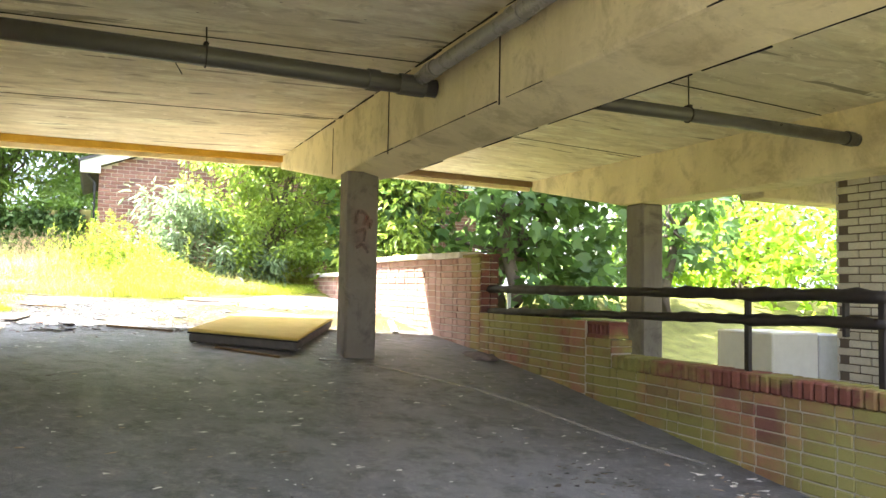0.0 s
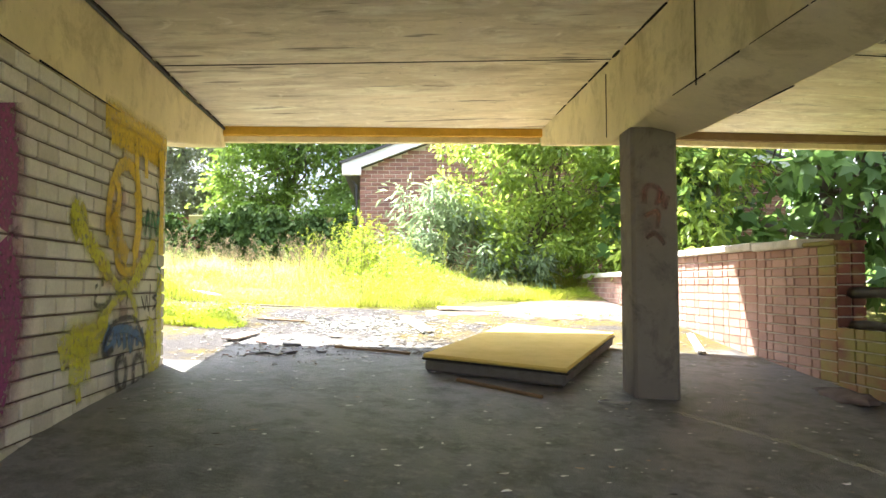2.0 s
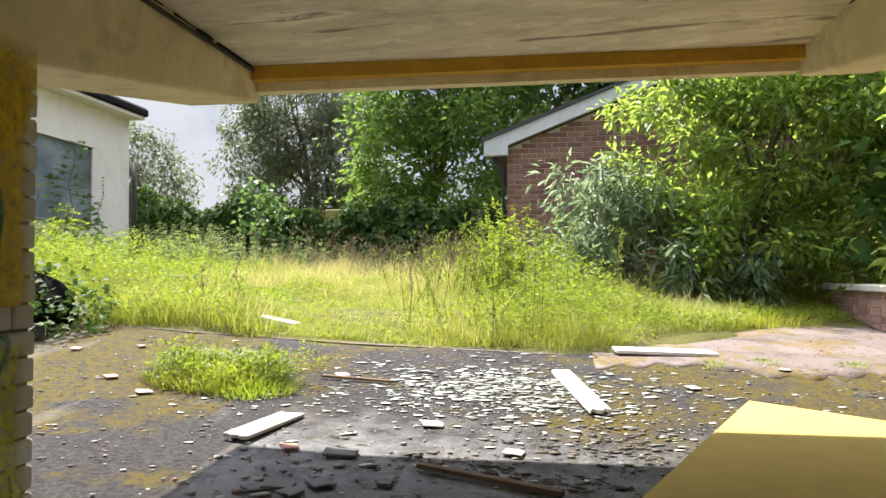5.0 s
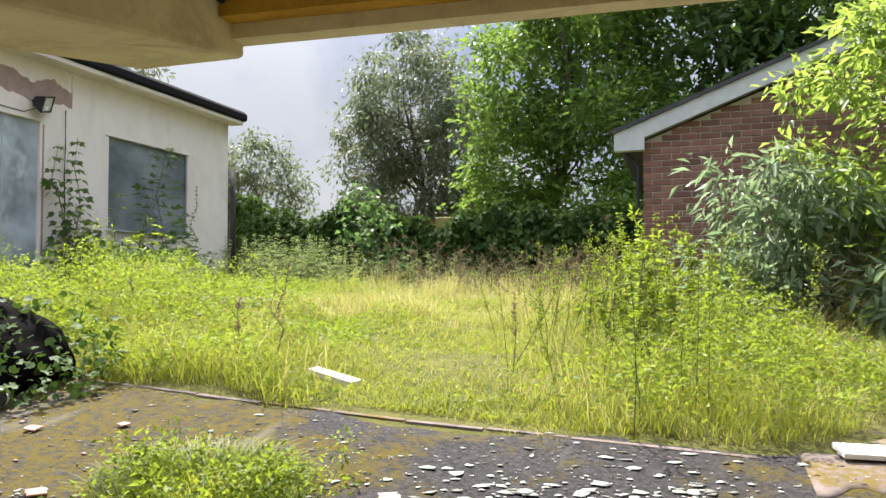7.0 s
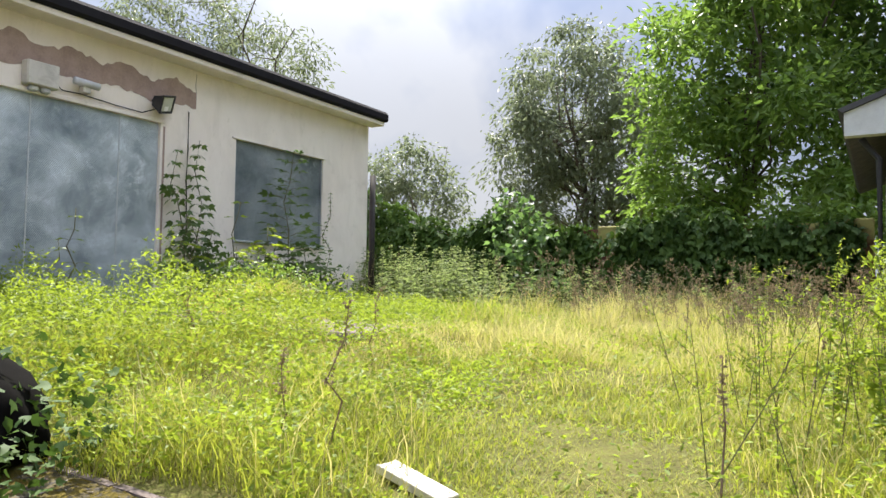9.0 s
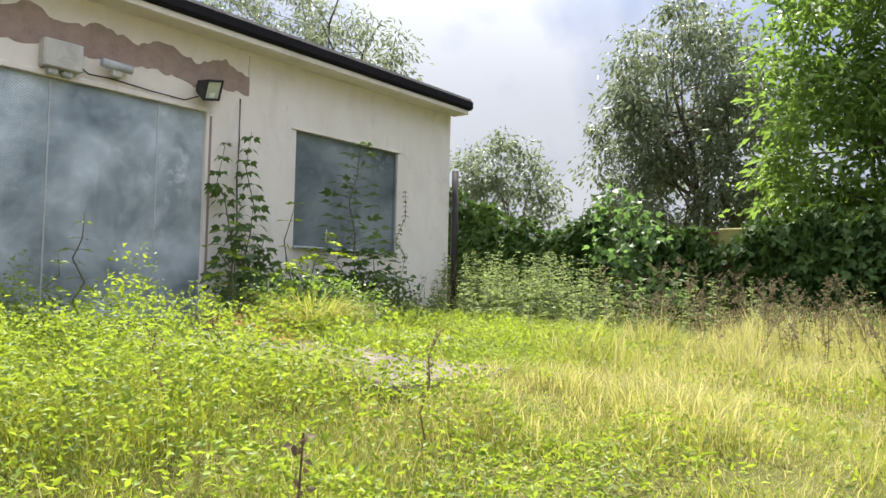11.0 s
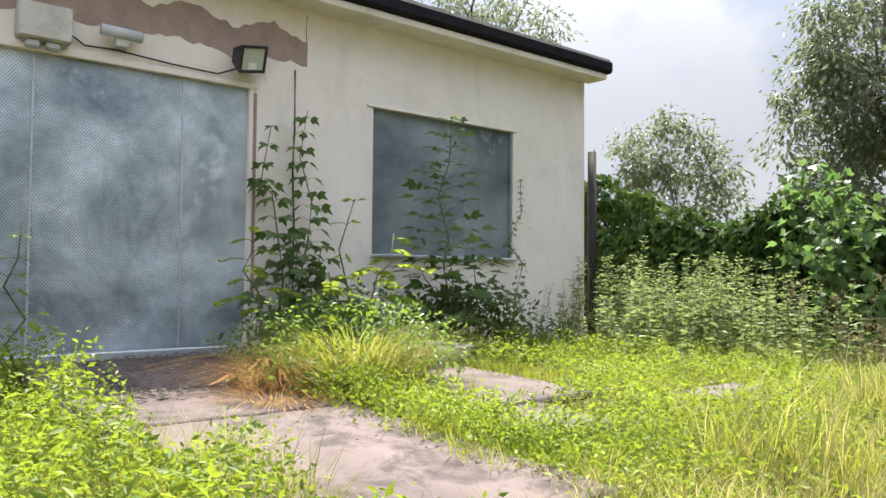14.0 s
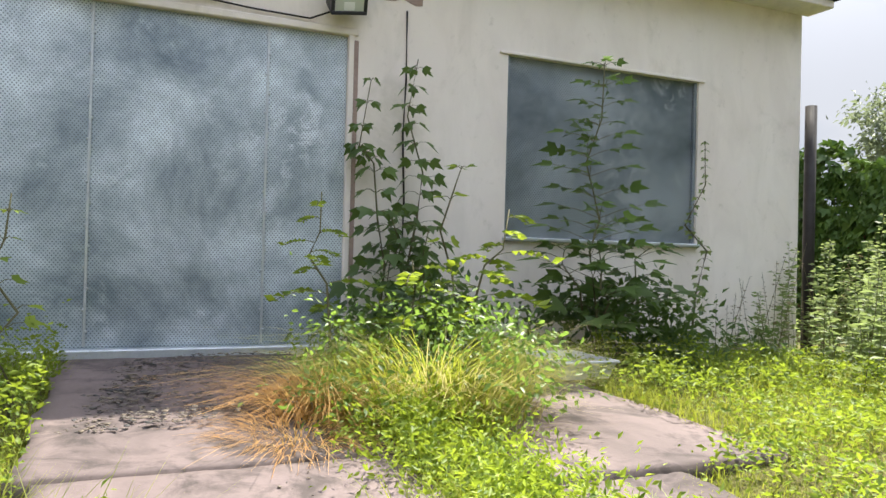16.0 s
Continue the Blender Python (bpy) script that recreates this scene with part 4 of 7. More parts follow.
# ---- graffiti: sprayed strokes ----
def strokes(name, lines, material, parent, x, axis="x", wide=1.35):
    """Ribbons of paint: each line is (width, points); points are (y, z) on a wall facing +x, or (x, z) on a face towards -y."""
    g = Geo()
    g.uv = []
    for wdt, pts in lines:
        wdt *= wide
        pts = [Vector(p) for p in pts]
        fine = []
        for i in range(len(pts) - 1):
            p0, p1, p2, p3 = pts[max(i - 1, 0)], pts[i], pts[i + 1], pts[min(i + 2, len(pts) - 1)]
            for k in range(6):
                t = k / 6
                fine.append(0.5 * ((2 * p1) + (p2 - p0) * t + (2 * p0 - 5 * p1 + 4 * p2 - p3) * t * t + (3 * p1 - p0 - 3 * p2 + p3) * t ** 3))
        fine.append(pts[-1])
        vs, fs = [], []
        for i, p in enumerate(fine):
            d = (fine[min(i + 1, len(fine) - 1)] - fine[max(i - 1, 0)])
            d = d.normalized() if d.length > 1e-6 else Vector((1, 0))
            s = Vector((-d.y, d.x)) * wdt / 2
            for q, u in ((p - s, 0.0), (p + s, 1.0)):
                vs.append((x, q.x, q.y) if axis == "x" else (q.x, x, q.y))
                g.uv.append((u, i * 0.1))
        for i in range(len(fine) - 1):
            fs.append((2 * i, 2 * i + 2, 2 * i + 3, 2 * i + 1))
        x += 0.0006 if axis == "x" else -0.0006
        g.add(vs, fs)
    return part(name, g, material, parent, kind="stuff")


S_YEL = mat_spray("yellow_spray", (0.78, 0.55, 0.02), 0.78)
S_LEM = mat_spray("lemon_spray", (0.74, 0.72, 0.05), 0.6)
S_BLK = mat_spray("black_spray", (0.02, 0.02, 0.03), 0.9)
S_BLU = mat_spray("blue_spray", (0.10, 0.20, 0.42), 0.9)
S_GRN = mat_spray("green_spray", (0.02, 0.22, 0.10), 0.85)
S_PNK = mat_spray("pink_spray", (0.45, 0.22, 0.16), 0.5)
S_RED = mat_spray("faded_red_spray", (0.30, 0.07, 0.05), 0.55)
S_PUR = mat_spray("purple_spray", (0.30, 0.06, 0.20), 0.95)
S_LINE = mat_spray("worn_white_line", (0.55, 0.54, 0.52), 0.4)
line = thing("worn_line", "faint worn pale line curving over the asphalt", "marking", (0, 0, 0), kind="structure")
g = Geo()
g.uv = []
run = [(2.20, 6.25), (2.40, 5.98), (2.62, 5.66), (2.80, 5.34), (2.95, 5.04), (3.05, 4.72), (3.13, 4.42), (3.24, 4.12), (3.36, 3.88), (3.52, 3.6)]
for i, (px, py) in enumerate(run):
    g.v += [(px - 0.04, py - 0.02, gz(px - 0.04, py - 0.02) + 0.006), (px + 0.04, py + 0.02, gz(px + 0.04, py + 0.02) + 0.006)]
    g.uv += [(0.0, i), (1.0, i)]
g.f = [(2 * i, 2 * i + 1, 2 * i + 3, 2 * i + 2) for i in range(len(run) - 1)]
part("paint", g, S_LINE, line)
graf = thing("graffiti", "sprayed yellow, blue and black graffiti on the white bricks", "graffiti", (0, 0, 0))
strokes("yellow_figure", [
    (0.07, [(6.04, 1.69), (6.04, 1.85), (6.11, 2), (6.26, 2.11), (6.45, 2.07), (6.53, 1.9), (6.5, 1.72)]),
    (0.06, [(6.11, 2.02), (6.19, 1.93), (6.12, 1.79), (6, 1.72)]),
    (0.05, [(6.13, 1.66), (6.17, 1.55), (6.26, 1.51), (6.43, 1.52), (6.45, 1.69)]),
    (0.13, [(5.96, 2.32), (6.2, 2.33), (6.43, 2.32), (6.71, 2.33), (7.05, 2.32)]),
    (0.11, [(6.05, 2.25), (6.3, 2.25), (6.6, 2.26), (7.02, 2.24)]),
    (0.09, [(6.93, 2.3), (6.94, 2.1), (6.94, 1.86), (6.95, 1.62)]),
    (0.06, [(6.44, 2.3), (6.46, 2.14), (6.49, 1.98)]),
    (0.05, [(6.62, 2.28), (6.63, 2.08)]),
    (0.10, [(6.08, 1.62), (6.12, 1.78), (6.2, 1.66), (6.32, 1.58)]),
    (0.09, [(6.46, 1.98), (6.5, 1.8), (6.44, 1.6)]),
    (0.03, [(6.44, 2.29), (6.47, 2.12)]),
    (0.05, [(6.89, 2.29), (6.93, 2.09)]),
    (0.025, [(6.6, 2.32), (6.61, 2.17)]),
], S_YEL, graf, -0.94, wide=1.9)
strokes("lemon_outline", [
    (0.05, [(5.62, 1.72), (5.74, 1.68), (5.89, 1.57), (6.1, 1.47), (6.24, 1.39)]),
    (0.06, [(5.64, 1.83), (5.59, 1.75), (5.66, 1.65)]),
    (0.04, [(5.68, 1.82), (5.74, 1.76), (5.71, 1.69)]),
    (0.05, [(6.84, 1.7), (6.6, 1.54), (6.38, 1.41), (6.16, 1.34), (6.01, 1.26)]),
    (0.05, [(6.18, 1.36), (6.29, 1.43), (6.49, 1.29), (6.46, 1.22)]),
    (0.09, [(5.60, 1.80), (5.70, 1.70), (5.86, 1.60), (6.06, 1.49)]),
    (0.09, [(6.80, 1.68), (6.62, 1.55), (6.45, 1.45)]),
    (0.12, [(6.78, 1.22), (6.76, 1.08), (6.86, 0.96)]),
    (0.09, [(6.94, 1.5), (6.92, 1.25), (6.95, 1.02)]),
    (0.12, [(5.46, 1.10), (5.62, 1.16), (5.86, 1.17), (6.02, 1.24)]),
    (0.1, [(5.57, 1.14), (5.7, 1.14), (5.93, 1.14)]),
    (0.09, [(5.64, 1.08), (5.78, 1.08)]),
    (0.09, [(5.56, 1.01), (5.73, 1.01), (5.81, 1.03)]),
    (0.06, [(5.64, 0.89), (5.7, 0.91)]),
    (0.07, [(5.9, 1.22), (6.04, 1.24)]),
    (0.07, [(6.7, 1.15), (6.71, 1), (6.8, 0.88), (6.91, 0.95), (6.94, 1.05)]),
], S_LEM, graf, -0.944, wide=2.1)
strokes("blue_tag", [
    (0.06, [(6.07, 1.2), (5.99, 1.12), (6.03, 1.08), (6.12, 1.12), (6.14, 1.18)]),
    (0.05, [(6.17, 1.19), (6.21, 1.09)]),
    (0.05, [(6.25, 1.21), (6.29, 1.07)]),
    (0.05, [(6.34, 1.19), (6.38, 1.06), (6.43, 1.16)]),
    (0.05, [(6.49, 1.19), (6.49, 1.07)]),
    (0.05, [(6.56, 1.17), (6.6, 1.06)]),
    (0.05, [(6.04, 1.18), (6.31, 1.18), (6.6, 1.1)]),
], S_BLU, graf, -0.933, wide=1.6)
strokes("black_tag", [
    (0.035, [(6.08, 1.21), (5.96, 1.11), (5.97, 1.06), (6.1, 1.09)]),
    (0.03, [(6.08, 1.22), (6.25, 1.24), (6.46, 1.22), (6.64, 1.05)]),
    (0.06, [(6.27, 1.02), (6.16, 1.01), (6.16, 0.89), (6.25, 0.84), (6.3, 0.94), (6.27, 1.02)]),
    (0.06, [(6.54, 1.02), (6.43, 0.98), (6.43, 0.84), (6.52, 0.85)]),
    (0.05, [(6.54, 1.02), (6.6, 0.92), (6.59, 0.84)]),
    (0.04, [(5.84, 1.43), (5.85, 1.41)]),
    (0.04, [(5.92, 1.46), (5.93, 1.42)]),
    (0.03, [(5.84, 1.38), (5.83, 1.33), (5.95, 1.32), (6.05, 1.37)]),
    (0.02, [(6.13, 1.38), (6.29, 1.38), (6.27, 1.32)]),
    (0.02, [(6.53, 1.36), (6.6, 1.28), (6.63, 1.36), (6.67, 1.27), (6.7, 1.43)]),
    (0.02, [(6.83, 1.36), (6.74, 1.35), (6.83, 1.32), (6.74, 1.27)]),
], S_BLK, graf, -0.929)
strokes("green_scribble", [
    (0.05, [(6.59, 1.84), (6.62, 1.74), (6.67, 1.88), (6.72, 1.73), (6.77, 1.88), (6.84, 1.75), (6.88, 1.9)]),
    (0.02, [(6.83, 2.08), (6.9, 1.92), (6.88, 1.75), (6.87, 1.56), (6.94, 1.51), (6.85, 1.35)]),
], S_GRN, graf, -0.936)
strokes("pink_fill", [
    (0.12, [(6.22, 1.98), (6.26, 1.84)]),
    (0.12, [(6.15, 1.48), (6.38, 1.47)]),
    (0.1, [(6.22, 1.28), (6.36, 1.27)]),
    (0.1, [(5.92, 1.55), (6.1, 1.43)]),
    (0.1, [(6.56, 1.61), (6.44, 1.42)]),
], S_PNK, graf, -0.945)
red = thing("graffiti", "faded red sprayed marks on the concrete column", "graffiti", (0, 0, 0))
strokes("red_spray", [
    (0.035, [(2.15, 1.93), (2.17, 2.04), (2.25, 2.02), (2.23, 1.92)]),
    (0.03, [(2.27, 2.01), (2.28, 1.9), (2.31, 1.98)]),
    (0.03, [(2.15, 1.85), (2.24, 1.88), (2.23, 1.77)]),
    (0.03, [(2.16, 1.71), (2.22, 1.74), (2.28, 1.67)]),
], S_RED, red, 6.546, "y")
strokes("purple_figure", [
    (0.34, [(4.88, 2.12), (4.93, 1.88), (4.88, 1.66)]),
    (0.42, [(4.86, 1.55), (4.95, 1.36), (4.88, 1.12), (4.76, 0.92)]),
    (0.25, [(4.6, 1.9), (4.55, 1.4), (4.5, 1.0)]),
], S_PUR, graf, -0.9425)

# ---- forecourt: boards, tiles, heap ----
def flat_piece(name, x, y, yaw, lx, ly, t, material, label, category, tilt=0.0, chip=0.0, seed=1):
    """A loose board or tile with slightly broken ends, lying on the ground."""
    rr = random.Random(seed)
    ob = thing(name, label, category)
    z = gz(x, y) + 0.010
    sx, sy = gz(x + 0.2, y) - gz(x - 0.2, y), gz(x, y + 0.2) - gz(x, y - 0.2)
    nor = Vector((-sx / 0.4, -sy / 0.4, 1)).normalized()
    ob.matrix_world = Matrix.Translation((x, y, z)) @ Vector((0, 0, 1)).rotation_difference(nor).to_matrix().to_4x4() @ Matrix.Rotation(radians(yaw), 4, "Z") @ Matrix.Rotation(radians(tilt), 4, "Y")
    n = 5
    end = [(lx / 2 + rr.uniform(-chip, 0), -ly / 2 + ly * k / n) for k in range(n + 1)]
    back = [(-lx / 2 + rr.uniform(0, chip), ly / 2 - ly * k / n) for k in range(n + 1)]
    g = Geo().prism(end + back, 0.0, t, "z")
    p = part("board" if lx > 0.5 else "piece", g, material, ob)
    m = p.modifiers.new("edge", "BEVEL")
    m.width, m.segments, m.limit_method = min(0.003, t * 0.3), 1, "ANGLE"
    return ob


M_CREAM = mat_plain("cream_painted_board", (0.46, 0.385, 0.335), 0.7, vary=0.25)
M_SLATE = mat_plain("grey_slate", (0.13, 0.125, 0.13), 0.7)
M_TERRA = mat_plain("pink_terracotta", (0.50, 0.27, 0.21), 0.85)
M_PINK = mat_concrete("pinkish_concrete", (0.215, 0.17, 0.16), (0.09, 0.07, 0.06), board=False, stain=0.8, moss=0.95)
flat_piece("painted_board", 0.815, 9.38, 103, 0.95, 0.12, 0.022, M_WHITE, "white painted plank with a broken end on the forecourt", "plank", 1.0, 0.05, 3)
flat_piece("painted_board", 1.48, 10.58, 14, 0.80, 0.17, 0.025, M_WHITE, "white painted board lying by the pink paving", "plank", 1.5, 0.03, 4)
flat_piece("painted_board", -1.63, 10.99, -18, 0.40, 0.10, 0.035, M_COPE, "pale board half hidden in the trodden grass", "plank", 4.0, 0.02, 5)
flat_piece("cream_board", -0.68, 8.32, 77, 0.50, 0.13, 0.018, M_CREAM, "cream painted board on the forecourt", "board", 1.5, 0.03, 6)
flat_piece("slate", -0.22, 8.02, 8, 0.16, 0.09, 0.01, M_SLATE, "broken grey roofing slate", "slate", 2.0, 0.02, 7)
for x, y, a, s in ((-0.35, 7.62, 20, 0.10), (-0.28, 7.55, 70, 0.08), (-0.20, 7.66, 130, 0.09), (-0.42, 7.56, 40, 0.07), (0.03, 7.72, 15, 0.06)):
    flat_piece("slate", x, y, a, s * 1.4, s, 0.009, M_SLATE, "small broken slate at the shadow's edge", "slate", 4.0, 0.02, int(s * 900))
for x, y, a, s in ((-0.46, 8.05, 30, 0.07), (-2.5, 9.55, 10, 0.06), (-1.9, 9.0, 50, 0.07), (-2.15, 9.75, 75, 0.05)):
    flat_piece("tile_shard", x, y, a, s * 1.3, s, 0.008, M_TERRA, "pink broken clay tile shard", "tile", 3.0, 0.015, int(s * 700))
for x, y, a, s in ((-1.42, 9.05, 10, 0.09), (-1.55, 8.75, 40, 0.08), (0.08, 8.55, 15, 0.10), (-0.62, 9.42, 35, 0.08), (0.5, 8.2, 80, 0.09), (1.5, 9.6, 30, 0.08), (2.6, 9.2, 10, 0.10), (2.2, 10.2, 60, 0.07)):
    flat_piece("plaster_shard", x, y, a, s * 1.3, s, 0.006, M_CREAM, "pale broken plaster shard", "plaster", 4.0, 0.02, int(s * 800))
flat_piece("timber_lath", 0.42, 7.83, -17, 0.62, 0.035, 0.02, M_BROWN, "weathered timber lath lying on the asphalt", "timber", 0.5, 0.02, 9)
flat_piece("timber_lath", -0.5, 9.33, -3, 0.46, 0.02, 0.014, M_BROWN, "dark stick along a crack in the asphalt", "timber", 0.5, 0.02, 10)
flat_piece("timber_lath", 2.1, 8.62, -8, 0.75, 0.03, 0.02, M_CREAM, "pale lath behind the mattress", "timber", 0.5, 0.02, 12)
flat_piece("timber_lath", 3.45, 8.9, 72, 1.3, 0.07, 0.02, M_WHITE, "white board along the foot of the ramp wall", "plank", 0.5, 0.05, 13)
pvc = thing("pipe_elbow", "short white plastic pipe elbow lying on the moss", "pipe", (-2.95, 9.75, gz(-2.95, 9.75)))
part("tube", Geo().tube([(-0.26, -0.02, 0.05), (-0.08, 0.0, 0.05), (0.02, 0.0, 0.055), (0.06, -0.05, 0.06)], [0.042, 0.042, 0.042, 0.042], 14, False), M_WHITE, pvc, smooth=True)
part("socket", Geo().tube([(0.03, -0.02, 0.057), (0.075, -0.075, 0.062)], 0.05, 14, False), M_WHITE, pvc, smooth=True)
# black plug drawn for the shade inside the open pipe
part("bore_shade", Geo().tube([(0.055, -0.05, 0.06), (0.0745, -0.074, 0.0615)], 0.044, 14), M_BLACK, pvc)
# pink paving beyond the asphalt
paving = thing("pink_paving", "worn pinkish concrete paving at the yard's edge", "paving", (0, 0, 0), kind="structure")
xs = np.linspace(0.95, 3.72, 60)
T = np.linspace(0, 1, 10)[:, None]
ya, yb = 10.12 + 0.10 * np.sin(xs * 5) + 0.06 * np.sin(xs * 23 + 1), 10.32 + 2.45 * smooth01((xs - 0.35) / 3.2) - 0.05
Y = ya + (yb - ya) * T
X = np.repeat(xs[None], 10, 0)
Z = height(X, Y) + 0.004
nx = len(xs)
i = np.arange(9 * (nx - 1))
a = (i // (nx - 1)) * nx + i % (nx - 1)
p = new("paving_sheet", raw_mesh("paving_sheet", np.stack([X, Y, Z], -1).reshape(-1, 3), np.stack([a, a + 1, a + nx + 1, a + nx], -1), M_PINK, True))
p.parent = paving
sm = p.modifiers.new("thick", "SOLIDIFY")
sm.thickness, sm.offset = 0.03, -1

# thin concrete edging between asphalt and grass
edging = thing("kerb", "thin worn concrete edging between asphalt and grass", "kerb", (0, 0, 0), kind="structure")
for q in range(9):
    xa, xb = -3.0 + q * 0.42, -3.0 + q * 0.42 + 0.405
    za, zb, ye = gz(xa, 10.37) + 0.001, gz(xb, 10.37) + 0.001, 10.34 + 0.012 * math.sin(q * 2.3)
    part("edging_stone", Geo().add([(xa, ye, za), (xb, ye, zb), (xb, ye + 0.05, zb), (xa, ye + 0.05, za), (xa, ye, za - 0.12), (xb, ye, zb - 0.12), (xb, ye + 0.05, zb - 0.12), (xa, ye + 0.05, za - 0.12)],
         [(0, 1, 2, 3), (0, 4, 5, 1), (1, 5, 6, 2), (2, 6, 7, 3), (3, 7, 4, 0), (7, 6, 5, 4)]), M_PINK, edging)

# black sheeted heap by the forecourt
M_SHEET = mat_plain("black_sheeting", (0.006, 0.0055, 0.005), 0.97, vary=0.6, scale=3.0, bump=0.5, spec=0.03)
heap = thing("covered_heap", "low heap under black sheeting, ivy creeping over its end", "heap", (-4.92, 10.05, gz(-4.92, 10.05) - 0.05))
bmh = bmesh.new()
bmesh.ops.create_icosphere(bmh, subdivisions=5, radius=1.0)
for v in bmh.verts:
    c = v.co.copy()
    n1 = noise.noise(c * 1.6 + Vector((3, 1, 0))) * 0.10 + noise.noise(c * 5.0) * 0.035
    e = 0.72
    sx = math.copysign(abs(c.x) ** e, c.x) * 1.95 * (1 + n1)
    sy = math.copysign(abs(c.y) ** 0.8, c.y) * 0.62 * (1 + n1)
    sz = (max(c.z, -0.05) ** 0.75 if c.z > 0 else c.z * 0.1) * 0.60 * (1 + n1)
    v.co = Vector((sx, sy, sz))
bmh.verts.index_update()
g = Geo().add([v.co.copy() for v in bmh.verts], [tuple(v.index for v in f.verts) for f in bmh.faces])
bmh.free()
part("sheeting", g, M_SHEET, heap, smooth=True)

# ---- workshop: wall fittings ----
def ragged(y0, y1, z0, z1, seed, amp=0.06):
    rr = random.Random(seed)
    n = 60
    top = [(y0 + (y1 - y0) * k / n, z1 + rr.uniform(-amp, amp) * 0.5 + 0.05 * math.sin(k * 0.5)) for k in range(n + 1)]
    bot = [(y1 - (y1 - y0) * k / n, z0 + rr.uniform(-amp, amp) * 0.35 + 0.03 * math.sin(k * 0.37)) for k in range(n + 1)]
    g = Geo()
    vs = [(BX + 0.004, *p) for p in top] + [(BX + 0.004, *p) for p in bot] + [(BX - 0.01, *p) for p in top] + [(BX - 0.01, *p) for p in bot]
    m = n + 1
    fs = [(k, k + 1, 2 * m - 2 - k, 2 * m - 1 - k) for k in range(n)]
    fs += [(k, k + 1, k + 1 + 2 * m, k + 2 * m) for k in range(2 * m - 1)]
    return g.add(vs, fs)


part("bare_patch", local(ragged(12.12, 15.58, 4.50, 4.80, 4), workshop), M_PATCH, workshop, "long strip of bare pinkish render where a sign hung")
part("reveal_strip", local(Geo().box(BX + 0.001, BX + 0.006, D1 + 0.022, D1 + 0.055, DZ0 + 0.4, DZ1 - 0.05), workshop), M_PATCH, workshop)
g = Geo().tube([(BX + 0.07, 11.91, 1.4), (BX + 0.07, 11.91, 4.75), (BX + 0.10, 11.93, 4.95), (BX + 0.22, 11.95, 5.08)], 0.05, 12)
down = part("drainpipe", local(g, workshop), M_RAIL, workshop, "dark brown cast drainpipe beside the door", True)
part("pipe_branch", local(Geo().tube([(BX + 0.07, 11.93, 4.47), (BX + 0.07, 12.1, 4.50), (BX + 0.06, 12.2, 4.56), (BX + 0.0, 12.22, 4.6)], 0.04, 10), workshop), M_RAIL, down, smooth=True)
for z in (4.72, 3.2, 4.40):
    part("pipe_collar", local(Geo().tube([(BX + 0.07, 11.91, z), (BX + 0.07, 11.91, z + 0.07)], 0.062, 12), workshop), M_RAIL, down)
alarm = thing("junction_box", "cream metal junction box mounted above the door", "box", (BX, 13.14, 4.27))
part("box_body", Geo().box(0.004, 0.13, 0, 0.37, 0.0, 0.27, 0.012), M_COPE, alarm)
part("lid", Geo().box(0.1305, 0.14, 0.008, 0.362, 0.008, 0.262, 0.004), M_COPE, alarm)
for y in (0.06, 0.20):
    part("gland", Geo().box(0.02, 0.10, y, y + 0.10, -0.06, -0.001, 0.015), M_BARGE, alarm)
sensor = thing("bulkhead_sensor", "grey tubular sensor on a bracket above the door", "sensor", (BX, 13.72, 4.33))
part("housing", Geo().tube([(0.09, 0.0, 0.115), (0.09, 0.31, 0.105)], 0.045, 12), M_BARGE, sensor, smooth=True)
part("bracket", Geo().box(0.004, 0.10, 0.11, 0.21, 0.0, 0.08, 0.01), M_COPE, sensor)
cable = thing("wall_cable", "thin cable sagging between the fittings above the door", "cable", (BX, 13.5, 4.3))
part("cable", Geo().tube([(0.03, 0.0, 0.08), (0.02, 0.12, 0.01), (0.02, 0.35, 0.02), (0.02, 0.8, -0.01), (0.02, 1.2, -0.02), (0.05, 1.36, 0.05)], 0.007, 6), M_RAIL, cable, smooth=True)
cable2 = thing("wall_cable", "thin dark cable dropping down the rendered wall", "cable", (BX, 15.45, 2.2))
part("cable", Geo().tube([(0.012, 0.0, 0.0), (0.012, 0.012, 0.8), (0.012, -0.01, 1.3), (0.012, 0.005, 1.7), (0.012, 0.0, 2.25)], 0.008, 6), M_RAIL, cable2, smooth=True)
crack = thing("wall_crack", "dark crack in the render below the eaves", "crack", (BX, 15.57, 4.55), kind="structure")
part("line", Geo().tube([(0.0, 0.0, 0.0), (0.0, 0.012, 0.12), (0.0, -0.005, 0.3), (0.0, 0.005, 0.45)], 0.004, 4), M_RAIL, crack)
lamp = thing("floodlight", "black floodlight with a square glass, tilted down", "lamp")
lamp.matrix_world = Matrix.Translation((BX + 0.16, 14.93, 4.43)) @ Matrix.Rotation(radians(22), 4, "Y") @ Matrix.Rotation(radians(26), 4, "Z") @ Matrix.Rotation(radians(4), 4, "X")
hb = Geo()
hb.add([(-0.12, -0.09, -0.06), (-0.12, 0.09, -0.06), (-0.12, 0.09, 0.06), (-0.12, -0.09, 0.06), (0.03, -0.16, -0.115), (0.03, 0.16, -0.115), (0.03, 0.16, 0.115), (0.03, -0.16, 0.115)],
       [(0, 1, 2, 3), (4, 5, 6, 7), (0, 1, 5, 4), (1, 2, 6, 5), (2, 3, 7, 6), (3, 0, 4, 7)])
part("housing", hb, M_BLACK, lamp)
